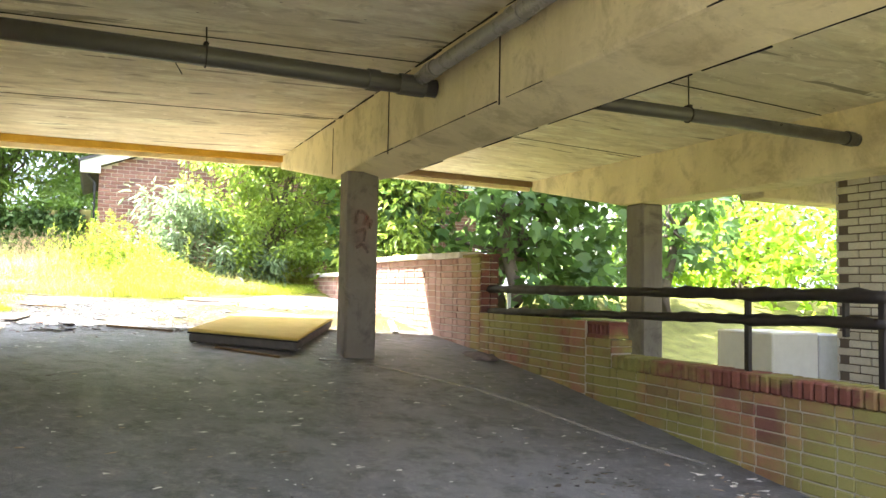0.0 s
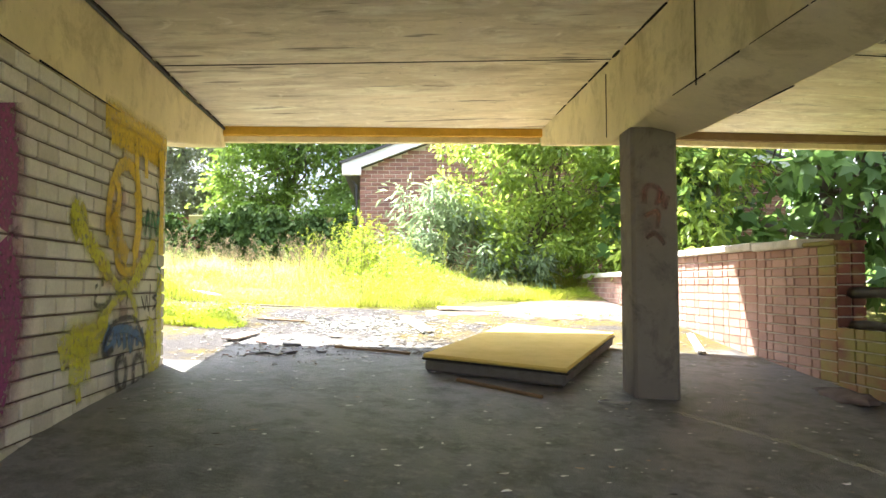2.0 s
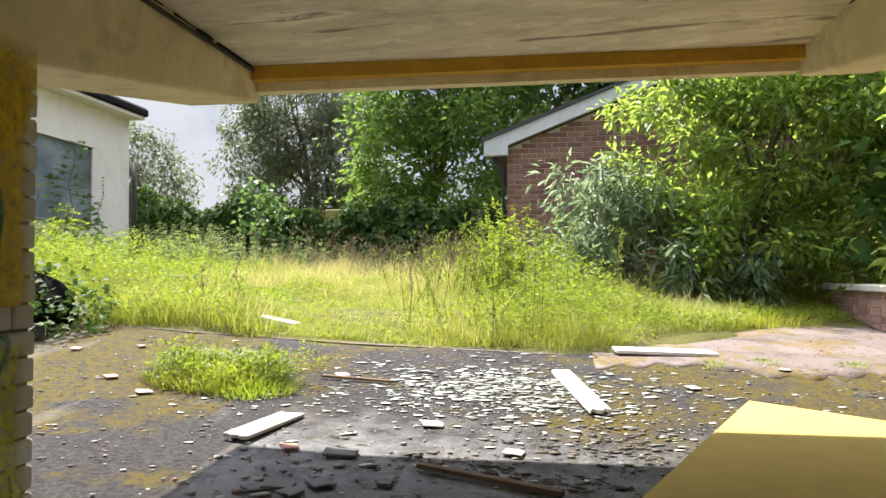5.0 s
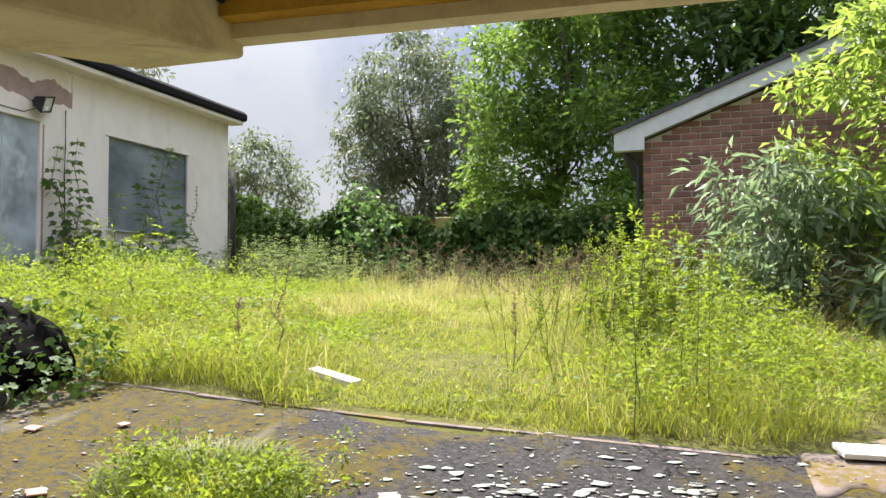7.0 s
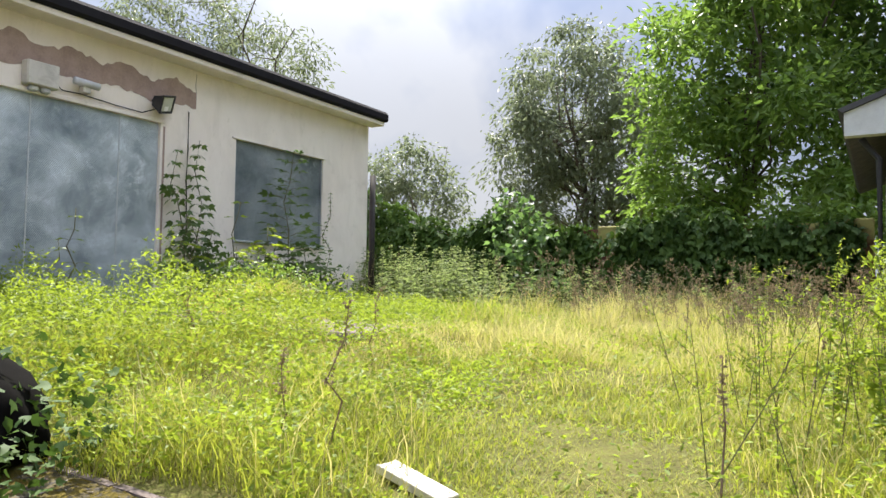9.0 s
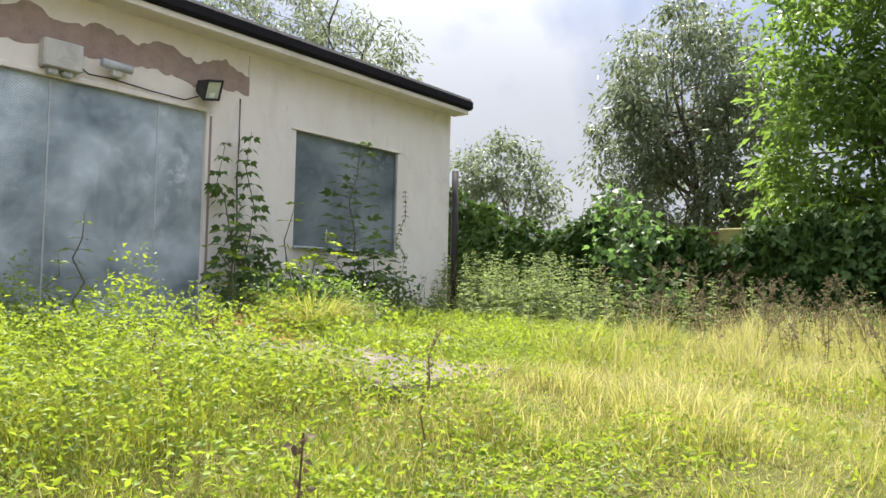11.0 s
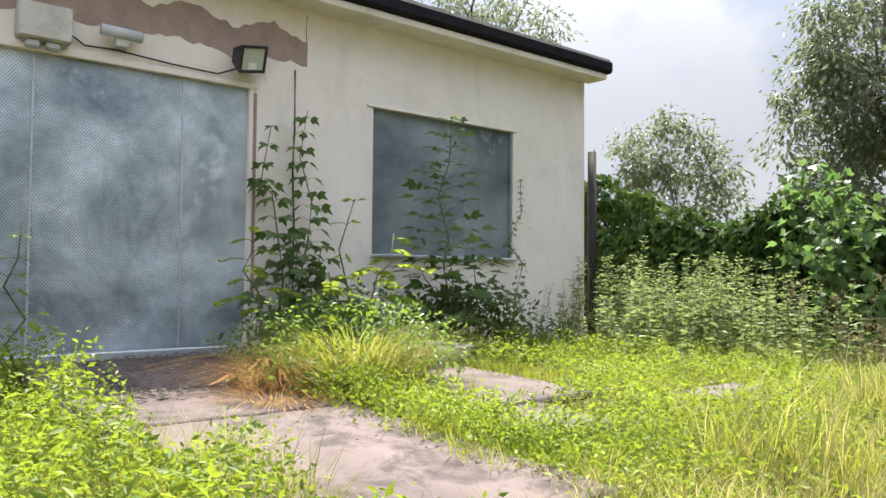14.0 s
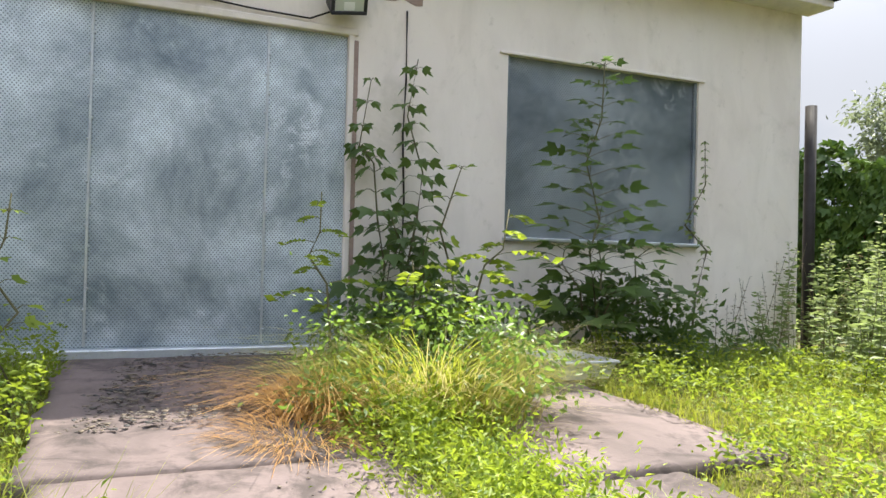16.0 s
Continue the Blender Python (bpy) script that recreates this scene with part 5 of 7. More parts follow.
for y0, y1, z0, z1 in ((-0.165, 0.165, 0.095, 0.12), (-0.165, 0.165, -0.12, -0.095), (-0.165, -0.14, -0.094, 0.094), (0.14, 0.165, -0.094, 0.094)):
    part("bezel", Geo().box(0.0305, 0.05, y0, y1, z0, z1, 0.004), M_BLACK, lamp)
part("glass", Geo().box(0.031, 0.036, -0.139, 0.139, -0.094, 0.094), M_GLASS, lamp)
part("reflector", Geo().box(0.0365, 0.038, -0.05, 0.05, -0.09, -0.03), M_WHITE, lamp)
part("bracket", Geo().tube([(-0.16, 0, -0.02), (-0.10, 0, 0.0)], 0.03, 8), M_BLACK, lamp)

# concrete pads before the door and the window
def pad(name, x0, x1, y0, y1, z_in, z_out, label, seed):
    ob = thing(name, label, "slab", (0, 0, 0), kind="structure")
    nx, ny = 40, 20
    rr = np.random.RandomState(seed)
    xs, ys = np.linspace(x0, x1, nx), np.linspace(y0, y1, ny)
    X, Y = np.meshgrid(xs, ys)
    Y = Y + (np.sin(X * 6) * 0.018 + 0.005 * rr.randn(*X.shape)) * ((Y == y1) | (Y == y0))
    Z = z_in + (z_out - z_in) * (X - x0) / (x1 - x0) + rr.randn(*X.shape) * 0.002
    i = np.arange((ny - 1) * (nx - 1))
    a = (i // (nx - 1)) * nx + i % (nx - 1)
    p = new("slab", raw_mesh("slab", np.stack([X, Y, Z], -1).reshape(-1, 3), np.stack([a, a + 1, a + nx + 1, a + nx], -1), M_SLAB, False))
    p.parent = ob
    sm = p.modifiers.new("thick", "SOLIDIFY")
    sm.thickness, sm.offset = 0.1, -1
    return ob


pad("door_slab", -8.19, -5.62, 13.16, 14.62, 1.86, 1.80, "stained pinkish concrete slab before the steel door", 3)
pad("path_slab", -5.60, -3.75, 13.25, 14.5, 1.795, 1.715, "worn pinkish concrete slab leading to the door", 4)
pad("window_slab", -7.6, -5.16, 14.96, 16.12, 1.835, 1.775, "sunlit concrete slab below the window", 5)
pad("step_slab", -5.12, -4.55, 14.86, 15.5, 1.765, 1.74, "cracked pale slab broken off the one by the window", 6)
pad("yard_slab", -5.0, -4.5, 16.3, 17.5, 1.735, 1.715, "pale slab half sunk in the weeds", 7)
scraps("slab_litter", [(rng.uniform(-8.1, -6.2), rng.uniform(13.2, 14.6)) for _ in range(2600)], 0.026, rng, M_SCRAP3, "dark leaf litter on the slab before the door", lift=0.095)
scraps("slab_litter", [(rng.uniform(-6.2, -4.1), rng.uniform(13.3, 14.5)) for _ in range(90)], 0.016, rng, M_SCRAP3, "dark crumbs on the pale slab", lift=0.06)
tray = thing("plastic_tray", "shallow grey plastic tray under the window", "tray", (-7.0, 16.2, 1.83))
tv = [(-0.22, -0.16, 0), (0.22, -0.16, 0), (0.22, 0.16, 0), (-0.22, 0.16, 0), (-0.26, -0.2, 0.11), (0.26, -0.2, 0.11), (0.26, 0.2, 0.11), (-0.26, 0.2, 0.11)]
part("basin", Geo().add(tv, [(0, 1, 2, 3), (0, 1, 5, 4), (1, 2, 6, 5), (2, 3, 7, 6), (3, 0, 4, 7)]), M_BARGE, tray).modifiers.new("wall", "SOLIDIFY").thickness = 0.008
part("rim", Geo().tube([(-0.265, -0.205, 0.11), (0.265, -0.205, 0.11), (0.265, 0.205, 0.11), (-0.265, 0.205, 0.11), (-0.265, -0.205, 0.11)], 0.010, 6), M_BARGE, tray)

# ---- plants: helpers ----
def unit(v):
    return v / np.maximum(np.linalg.norm(v, axis=-1, keepdims=True), 1e-6)


LEAF_SIMPLE = (np.array([(0, 0, 0), (-0.5, 0.42, 0.10), (0, 1, -0.08), (0.5, 0.42, 0.10)]), np.array([(0, 2, 1), (0, 3, 2)]))
LEAF_LOBED = (np.array([(0, 0, 0), (-0.42, 0.10, 0.03), (-0.55, 0.52, 0.05), (-0.24, 0.50, 0.02), (0, 1.0, -0.10), (0.24, 0.50, 0.02), (0.55, 0.52, 0.05), (0.42, 0.10, 0.03)]),
              np.array([(0, 3, 1), (1, 3, 2), (0, 4, 3), (0, 5, 4), (0, 7, 5), (7, 6, 5)]))


def leaf_arrays(pos, axis, length, width, rng, shape=LEAF_SIMPLE, flat=0.6):
    """Leaves at pos along axis; flat: how far their faces turn up to the sky."""
    n = len(pos)
    axis = unit(axis)
    up = unit(np.array([0, 0, 1.0]) * flat + rng.randn(n, 3) * (1 - flat * 0.7))
    side = unit(np.cross(axis, up))
    nor = np.cross(side, axis)
    tv, tf = shape
    L = np.broadcast_to(np.asarray(length, dtype=float), (n,))[:, None, None]
    W = np.broadcast_to(np.asarray(width, dtype=float), (n,))[:, None, None]
    v = pos[:, None, :] + side[:, None, :] * tv[None, :, :1] * W + axis[:, None, :] * tv[None, :, 1:2] * L + nor[:, None, :] * tv[None, :, 2:] * L
    f = tf[None] + (np.arange(n) * len(tv))[:, None, None]
    return v.reshape(-1, 3), f.reshape(-1, 3)


def clump_leaves(centres, radii, per, length, rng, droop=0.35, ratio=0.42, shape=LEAF_SIMPLE, flat=0.6, squash=0.75):
    c = np.repeat(centres, per, 0)
    r = np.repeat(radii, per)[:, None]
    off = rng.randn(len(c), 3) * np.array([1, 1, squash]) * 0.48
    pos = c + off * r
    axis = unit(off) + rng.randn(len(c), 3) * 0.5 - np.array([0, 0, droop])
    ln = length * (0.6 + 0.8 * rng.rand(len(c)))
    return leaf_arrays(pos, axis, ln, ln * ratio, rng, shape, flat)


def limb_path(a, b, rng, sag=0.15, k=5):
    a, b = np.asarray(a, float), np.asarray(b, float)
    t = np.linspace(0, 1, k)[:, None]
    d = np.linalg.norm(b - a)
    pts = a + (b - a) * t + np.array([0, 0, 1.0]) * (np.sin(t * math.pi) * sag * d)
    pts[1:-1] += rng.randn(k - 2, 3) * 0.035 * d
    return pts


def tree(name, base, top, blobs, trunk_r, leaf, per, material, label, seed, clump=0.5, density=1.0, limbs=26, stems=1, droop=0.35, ratio=0.42, shape=LEAF_SIMPLE, flat=0.6, category="tree", bark=None, spread=0.25):
    """A tree: tapered stems, limbs to the clumps, and a crown of small leaves in clumps. blobs: centre and radii of the masses of its crown."""
    rng = np.random.RandomState(seed)
    bx, by = base
    bz = gz(bx, by) - 0.1
    ob = thing(name, label, category, (bx, by, bz))
    o = np.array([bx, by, bz])
    cs, rs = [], []
    for (x, y, z), (a, b, c) in blobs:
        n = max(6, int(density * 6.0 * (a * b * c) ** (2 / 3) / clump ** 2 * 0.5))
        d = unit(rng.randn(n, 3))
        rad = 0.45 + 0.6 * rng.rand(n, 1) ** 0.6
        cs.append(np.array([x, y, z]) + d * rad * np.array([a, b, c]))
        rs.append(clump * (0.6 + 0.8 * rng.rand(n)))
    cs, rs = np.concatenate(cs), np.concatenate(rs)
    keep = cs[:, 2] > height(cs[:, 0], cs[:, 1]) + 0.15
    cs, rs = cs[keep], rs[keep]
    v, f = clump_leaves(cs - o, rs, per, leaf, rng, droop, ratio, shape, flat)
    crown = new("crown", raw_mesh("crown", v, f, material))
    crown.parent = ob
    trunk, limb = Geo(), Geo()
    tips = []
    for s in range(stems):
        tip = np.array([(rng.rand() - 0.5) * spread * (top - bz) * (stems > 1) + top * 0.02, (rng.rand() - 0.5) * spread * (top - bz) * (stems > 1), (top - bz) * (0.75 + 0.15 * rng.rand())])
        st = np.array([rng.randn() * 0.12 * (stems > 1), rng.randn() * 0.12 * (stems > 1), 0])
        path = limb_path(st, tip, rng, 0.0, 8)
        trunk.tube(path, list(np.linspace(trunk_r, trunk_r * 0.18, 8)), 8)
        tips.append(path)
    for i in rng.choice(len(cs), min(limbs, len(cs)), False):
        path = tips[rng.randint(stems)]
        k = rng.randint(2, 7)
        lp = limb_path(path[k], cs[i] - o, rng, 0.08)
        r = trunk_r * (0.42 - 0.04 * k)
        limb.tube(lp, list(np.linspace(r, r * 0.15, len(lp))), 5, False)
    part("trunk", trunk, bark or M_BARK, ob, smooth=True)
    part("branchwork", limb, bark or M_BARK, ob, smooth=True, kind="stuff")
    return ob


L_ASH = mat_leaf("ash_leaves", (0.075, 0.145, 0.026), (0.17, 0.26, 0.042))
L_DARK = mat_leaf("dark_leaves", (0.05, 0.10, 0.025), (0.10, 0.17, 0.035))
L_BIRCH = mat_leaf("birch_leaves", (0.10, 0.13, 0.075), (0.17, 0.20, 0.11), trans=0.4)
L_ELDER = mat_leaf("elder_leaves", (0.05, 0.105, 0.025), (0.33, 0.43, 0.07), trans=0.48)
L_GREY = mat_leaf("buddleia_leaves", (0.12, 0.18, 0.09), (0.22, 0.29, 0.15), rough=0.4)
L_SYC = mat_leaf("sycamore_leaves", (0.05, 0.11, 0.033), (0.12, 0.20, 0.05), rough=0.5)
L_IVY = mat_leaf("ivy_leaves", (0.03, 0.07, 0.012), (0.075, 0.13, 0.02), rough=0.65, trans=0.2, spec=0.25)
# yellow-green leaf colour brightened to carry the sunlight on the bushes
L_SUNLIT = mat_leaf("sunlit_leaves", (0.14, 0.25, 0.02), (0.26, 0.38, 0.03), trans=0.5)
L_GRASS = mat_leaf("green_grass", (0.085, 0.125, 0.014), (0.37, 0.39, 0.045), rough=0.55, trans=0.36, spec=0.3)
L_DRY = mat_leaf("dry_grass", (0.30, 0.27, 0.08), (0.44, 0.39, 0.15), rough=0.6, trans=0.4)
L_STRAW = mat_leaf("orange_straw", (0.42, 0.21, 0.06), (0.56, 0.34, 0.13), rough=0.7, trans=0.35)
L_WEED = mat_leaf("weed_leaves", (0.06, 0.12, 0.012), (0.33, 0.41, 0.036), rough=0.55, trans=0.36, spec=0.3)
L_SAPL = mat_leaf("sapling_leaves", (0.055, 0.10, 0.03), (0.11, 0.17, 0.04), rough=0.38)
L_NETTLE = mat_leaf("nettle_leaves", (0.10, 0.15, 0.045), (0.22, 0.27, 0.09), rough=0.55)
L_SEED = mat_leaf("brown_seed_heads", (0.14, 0.10, 0.06), (0.24, 0.19, 0.11), rough=0.8, trans=0.2)

# ---- far trees ----
tree("birch_tree", (-7.4, 31), 10.6, [((-8.2, 31, 8.2), (2.3, 2.0, 2.3)), ((-9.8, 31, 6.2), (1.5, 1.6, 2.0)), ((-6.6, 31, 6.6), (1.5, 1.6, 2.0)), ((-8.3, 31, 4.9), (2.5, 1.6, 1.7))], 0.13, 0.17, 90, L_BIRCH,
     "tall grey-green birch with fine drooping leaves behind the ivy wall", 11, 0.5, 1.7, 44, 4, 0.9, 0.4, spread=0.35)
tree("young_tree", (-15.9, 33), 8.5, [((-16.0, 33, 6.7), (1.7, 1.5, 1.5)), ((-15.6, 33, 5.2), (2.2, 1.6, 1.2))], 0.06, 0.18, 46, L_BIRCH,
     "slender young tree with an airy crown beyond the ivy wall", 12, 0.45, 1.5, 24, 3, 0.5, 0.45, spread=0.3)
tree("ash_tree", (-2.6, 26.5), 11, [((-3.0, 26.5, 7.3), (2.0, 2.0, 1.9)), ((-1.4, 26.2, 5.6), (1.9, 1.8, 1.8)), ((-3.6, 26.0, 5.0), (1.4, 1.5, 1.5)), ((-1.8, 26, 9.6), (2.0, 1.8, 1.6)), ((-2.2, 25.2, 3.6), (2.2, 1.2, 1.2)), ((-0.6, 24.8, 3.2), (1.0, 1.0, 1.3))], 0.15, 0.20, 110, L_ASH,
     "leafy green ash tree behind the yard wall", 13, 0.6, 1.8, 30)
tree("sycamore_tree", (1.5, 29), 13, [((1.0, 29, 9.6), (3.4, 2.4, 3.0)), ((4.5, 28.5, 8.5), (3.2, 2.4, 3.4)), ((-1.5, 30, 11.5), (3.0, 2.2, 2.2)), ((2.0, 27.5, 6.0), (3.2, 1.5, 2.5))], 0.2, 0.34, 60, L_DARK,
     "tall dark-leaved sycamore behind the brick house", 14, 0.8, 2.0, 24)
tree("sycamore_tree", (9, 27), 13, [((8.5, 27, 8.5), (3.8, 2.6, 4.2)), ((12.5, 25, 7.5), (3.2, 2.8, 4.2))], 0.2, 0.34, 60, L_DARK,
     "tall dark-leaved sycamore at the end of the yard", 15, 0.9, 1.8, 24)
tree("willow_tree", (-22, 30.5), 15, [((-22.5, 30.5, 11.0), (3.2, 2.4, 2.4)), ((-26.5, 30.5, 13.0), (3.6, 2.4, 2.6))], 0.14, 0.24, 60, L_BIRCH,
     "airy grey-leaved tree rising behind the workshop roof", 16, 0.65, 1.3, 30, 3, 0.8, 0.3)
# trees beside the ramp, beyond the wall
tree("sycamore_tree", (7.2, 12.8), 6.8, [((6.6, 12.6, 3.7), (2.2, 1.7, 1.7)), ((8.6, 12.6, 3.4), (1.9, 1.6, 1.7)), ((5.4, 13.4, 2.5), (1.3, 1.1, 1.0)), ((7.6, 12.9, 1.5), (2.2, 1.3, 1.0)), ((7.0, 13.0, 5.6), (2.6, 1.8, 1.4))], 0.16, 0.26, 26, L_SYC,
     "broad-leaved sycamore crowding the ramp wall", 17, 0.5, 1.2, 50, 3, 0.5, 0.85, LEAF_LOBED, 0.7)
tree("sycamore_tree", (11.5, 13.0), 7.5, [((11.2, 13.2, 4.0), (2.0, 1.8, 2.0)), ((10.8, 14.2, 1.8), (2.2, 1.4, 1.3))], 0.16, 0.26, 24, L_SYC,
     "broad-leaved sycamore in dappled shade past the ramp", 18, 0.55, 1.1, 40, 2, 0.5, 0.85, LEAF_LOBED, 0.7)
tree("hazel_bush", (16.5, 15.5), 5.5, [((16.3, 16.0, 2.6), (2.2, 2.0, 2.0)), ((16.0, 12.8, 2.2), (1.8, 1.8, 1.8)), ((17.2, 18.5, 3.2), (2.4, 2.0, 2.4))], 0.1, 0.26, 34, L_SUNLIT,
     "yellow-green bushes beyond the car park, sunlight put into their leaf colour", 19, 0.6, 1.4, 30, 4, 0.3, 0.6, category="bush")
tree("hazel_bush", (22, 12.5), 7.5, [((21.5, 10.5, 3.6), (2.8, 2.6, 3.0)), ((22, 15.5, 4.0), (2.8, 2.6, 3.2)), ((21, 20, 4.0), (3, 3, 3.5))], 0.12, 0.3, 34, L_ASH,
     "tall green bushes closing the view beyond the car park", 20, 0.75, 1.3, 30, 4, 0.3, 0.6, category="bush")
# shrubs in front of the brick house
tree("elder_bush", (3.0, 14.6), 5.0, [((2.5, 14.6, 3.4), (1.1, 0.9, 1.0)), ((3.7, 14.5, 3.2), (1.2, 1.0, 1.3)), ((3.2, 14.3, 4.3), (1.3, 0.9, 0.8)), ((4.6, 14.0, 3.6), (1.0, 0.9, 1.2)), ((3.1, 14.2, 2.1), (1.3, 0.9, 0.8)), ((4.4, 14.1, 2.1), (1.0, 0.9, 0.9))], 0.05, 0.115, 90, L_ELDER,
     "tall bright green elder thicket against the brick house", 21, 0.33, 1.5, 50, 5, 0.4, 0.4, category="bush", bark=M_STEM)
tree("buddleia_bush", (1.5, 14.7), 3.4, [((1.25, 14.6, 2.5), (0.6, 0.6, 0.75)), ((1.9, 14.4, 2.0), (0.7, 0.6, 0.65)), ((2.5, 13.9, 1.75), (0.7, 0.55, 0.5)), ((1.0, 14.5, 1.8), (0.45, 0.5, 0.45))], 0.04, 0.15, 60, L_GREY,
     "grey-green buddleia with long pointed leaves by the house", 22, 0.28, 1.5, 40, 5, 0.75, 0.26, category="bush", bark=M_STEM)
tree("elder_bush", (4.9, 12.6), 3.8, [((4.9, 12.7, 2.6), (0.8, 0.9, 0.9)), ((4.6, 12.2, 1.9), (0.6, 0.8, 0.5)), ((5.2, 13.3, 3.4), (1.0, 1.0, 0.8))], 0.04, 0.13, 70, L_ELDER,
     "elder growing over the end of the ramp wall", 23, 0.3, 1.4, 36, 4, 0.6, 0.4, category="bush", bark=M_STEM)

# ---- ivy-clad yard wall ----
ivy_wall = thing("ivy_wall", "old brick yard wall almost hidden under dark green ivy", "wall", (-6.5, 22.8, 1.2))
g = Geo()
g.box(-14, -4.95, 22.9, 23.12, 1.0, 3.3)
g.box(-4.9, -4.45, 22.78, 23.2, 1.0, 3.35, 0.02)
g.box(-4.4, -0.6, 22.9, 23.12, 1.0, 3.3)
g.box(-0.6, -0.15, 22.78, 23.2, 1.0, 3.35, 0.02)
part("masonry", local(g, ivy_wall), M_CAPBRICK, ivy_wall)
rng = np.random.RandomState(31)


def ivy_top(x):
    return np.interp(x, (-14, -10.5, -9.5, -8.5, -7.9, -7.2, -6.4, -5.4, -5.0, -4.5, -3.6, -2.7, -2.2, -0.2), (4.5, 4.3, 3.9, 3.5, 3.35, 3.85, 3.5, 3.4, 3.2, 3.35, 3.62, 3.65, 3.4, 3.3)) + 0.08 * np.sin(x * 7)


n = 26000
x = rng.uniform(-13.5, -0.3, n)
keep = (np.abs(x + 4.7) > 0.26) | (rng.rand(n) < 0.25)
x = x[keep]
u = rng.rand(len(x))
z = 1.3 + (ivy_top(x) - 1.3) * u ** 0.8
y = 22.78 - 0.28 * rng.rand(len(x)) * np.sin(np.clip((z - 1.2) / 2.6, 0, 1) * 3.0 + 0.2) - 0.22 * np.abs(np.sin(x * 1.9)) * rng.rand(len(x))
topside = u > 0.93
y[topside] += rng.rand(topside.sum()) * 0.6
axis = np.stack([rng.randn(len(x)) * 0.5, -0.5 - 0.4 * rng.rand(len(x)), -0.9 + 0.9 * (u > 0.93)], -1)
ln = 0.10 + 0.08 * rng.rand(len(x))
v, f = leaf_arrays(np.stack([x, y, z], -1) - np.array(ivy_wall.location), axis, ln, ln * 0.9, rng, LEAF_LOBED, 0.3)
ob = new("ivy", raw_mesh("ivy", v, f, L_IVY))
ob.parent = ivy_wall
tagged(ob, "dense glossy ivy", kind="stuff")
tree("sycamore_sapling", (-6.0, 21.6), 4.0, [((-6.0, 21.6, 3.3), (0.6, 0.5, 0.7)), ((-5.7, 21.5, 2.4), (0.6, 0.5, 0.6))], 0.02, 0.14, 12, L_SYC,
     "young sycamore growing up against the ivy wall", 32, 0.22, 1.0, 24, 3, 0.4, 0.75, LEAF_LOBED, category="sapling", bark=M_STEM)


# ---- grass of the yard ----
def blades(pos, h, rng, lean=0.35, width=0.006):
    n = len(pos)
    a = rng.rand(n) * 2 * math.pi
    d = np.stack([np.cos(a), np.sin(a), np.zeros(n)], -1)
    s = np.stack([-np.sin(a), np.cos(a), np.zeros(n)], -1)
    b = lean * (0.3 + rng.rand(n))[:, None] * h[:, None]
    w = (width * (0.7 + 0.8 * rng.rand(n)))[:, None]
    up = np.array([0, 0, 1.0])
    p1 = pos + up * (h * 0.55)[:, None] + d * b * 0.3
    p2 = pos + up * (h * 0.95)[:, None] + d * b
    v = np.stack([pos - s * w, pos + s * w, p1 + s * w * 0.8, p1 - s * w * 0.8, p2], 1).reshape(-1, 3)
    k = (np.arange(n) * 5)[:, None, None]
    f = (np.array([(0, 1, 2), (0, 2, 3), (3, 2, 4)])[None] + k).reshape(-1, 3)
    return v, f


def noise2(x, y, s):
    return 0.5 + 0.5 * np.sin(x * s + 2.1 * np.sin(y * s * 0.7 + 1.0)) * np.sin(y * s * 1.1 + 1.7 * np.sin(x * s * 0.6))


def field(n, rng, x0, x1, y0, y1):
    x, y = rng.uniform(x0, x1, n), rng.uniform(y0, y1, n)
    edge = 10.42 + 2.5 * smooth01((x - 0.35) / 3.2) + 0.1 * np.sin(x * 5)
    slab = (x < -5.0) & (x > -8.2) & (y > 13.2) & (y < 14.5) | (x < -3.75) & (x > -5.7) & (y > 13.5 + 0.06 * np.sin(x * 7)) & (y < 14.3 + 0.06 * np.sin(x * 9)) | (x < -4.6) & (x > -7.6) & (y > 15.0) & (y < 16.08 - 0.75 * smooth01((x + 5.45) / 0.5)) | (np.abs(x + 4.75) < 0.24) & (np.abs(y - 16.95) < 0.5 + 0.08 * np.sin(x * 30)) | (np.abs(x + 1.64) < 0.24) & (np.abs(y - 10.95) < 0.08)
    ok = (y > edge) & ~slab & (x > -8.1)
    return x[ok], y[ok]


def trampled(x, y):
    """1 on the thin, trodden strip through the middle of the yard."""
    c = np.interp(y, (10.4, 12, 14, 18), (-0.75, -1.0, -1.6, -2.4))
    return np.exp(-((x - c) / 0.85) ** 2) * (y < 15.5)


def stuff(name, v, f, material, label, category):
    ob = new(name, raw_mesh(name, v, f, material))
    return tagged(ob, label, category, kind="stuff")


rng = np.random.RandomState(41)
x, y = field(430000, rng, -8.1, 4.2, 10.3, 22.6)
tr = trampled(x, y)
near = (y < 15) & (x > -6)
keep = rng.rand(len(x)) < np.where(near, 1.0, 0.75) * (1 - 0.15 * tr)
x, y, tr = x[keep], y[keep], tr[keep]
tall = smooth01((noise2(x, y, 1.3) * 0.6 + noise2(x, y, 3.1) * 0.5 - 0.42) / 0.4)
h = (0.05 + 0.09 * rng.rand(len(x)) + 0.34 * tall * rng.rand(len(x)) ** 1.5) * (1 - 0.6 * tr) * np.where((y > 13.5) & (x > -4.2), 1.35, 1.0)
walked = np.interp(y, (9.2, 11.1, 12.1, 13.5, 14.0), (-0.5, -1.36, -1.93, -2.8, -3.1))
h *= 1 - 0.65 * np.exp(-((x - walked) / 0.5) ** 2) * (y < 14.2)
h *= np.where((x > 0.4) & (y < 13), 0.7, 1.0) * np.where((x < -4.0) & (y > 14.3), 0.75, 1.0)
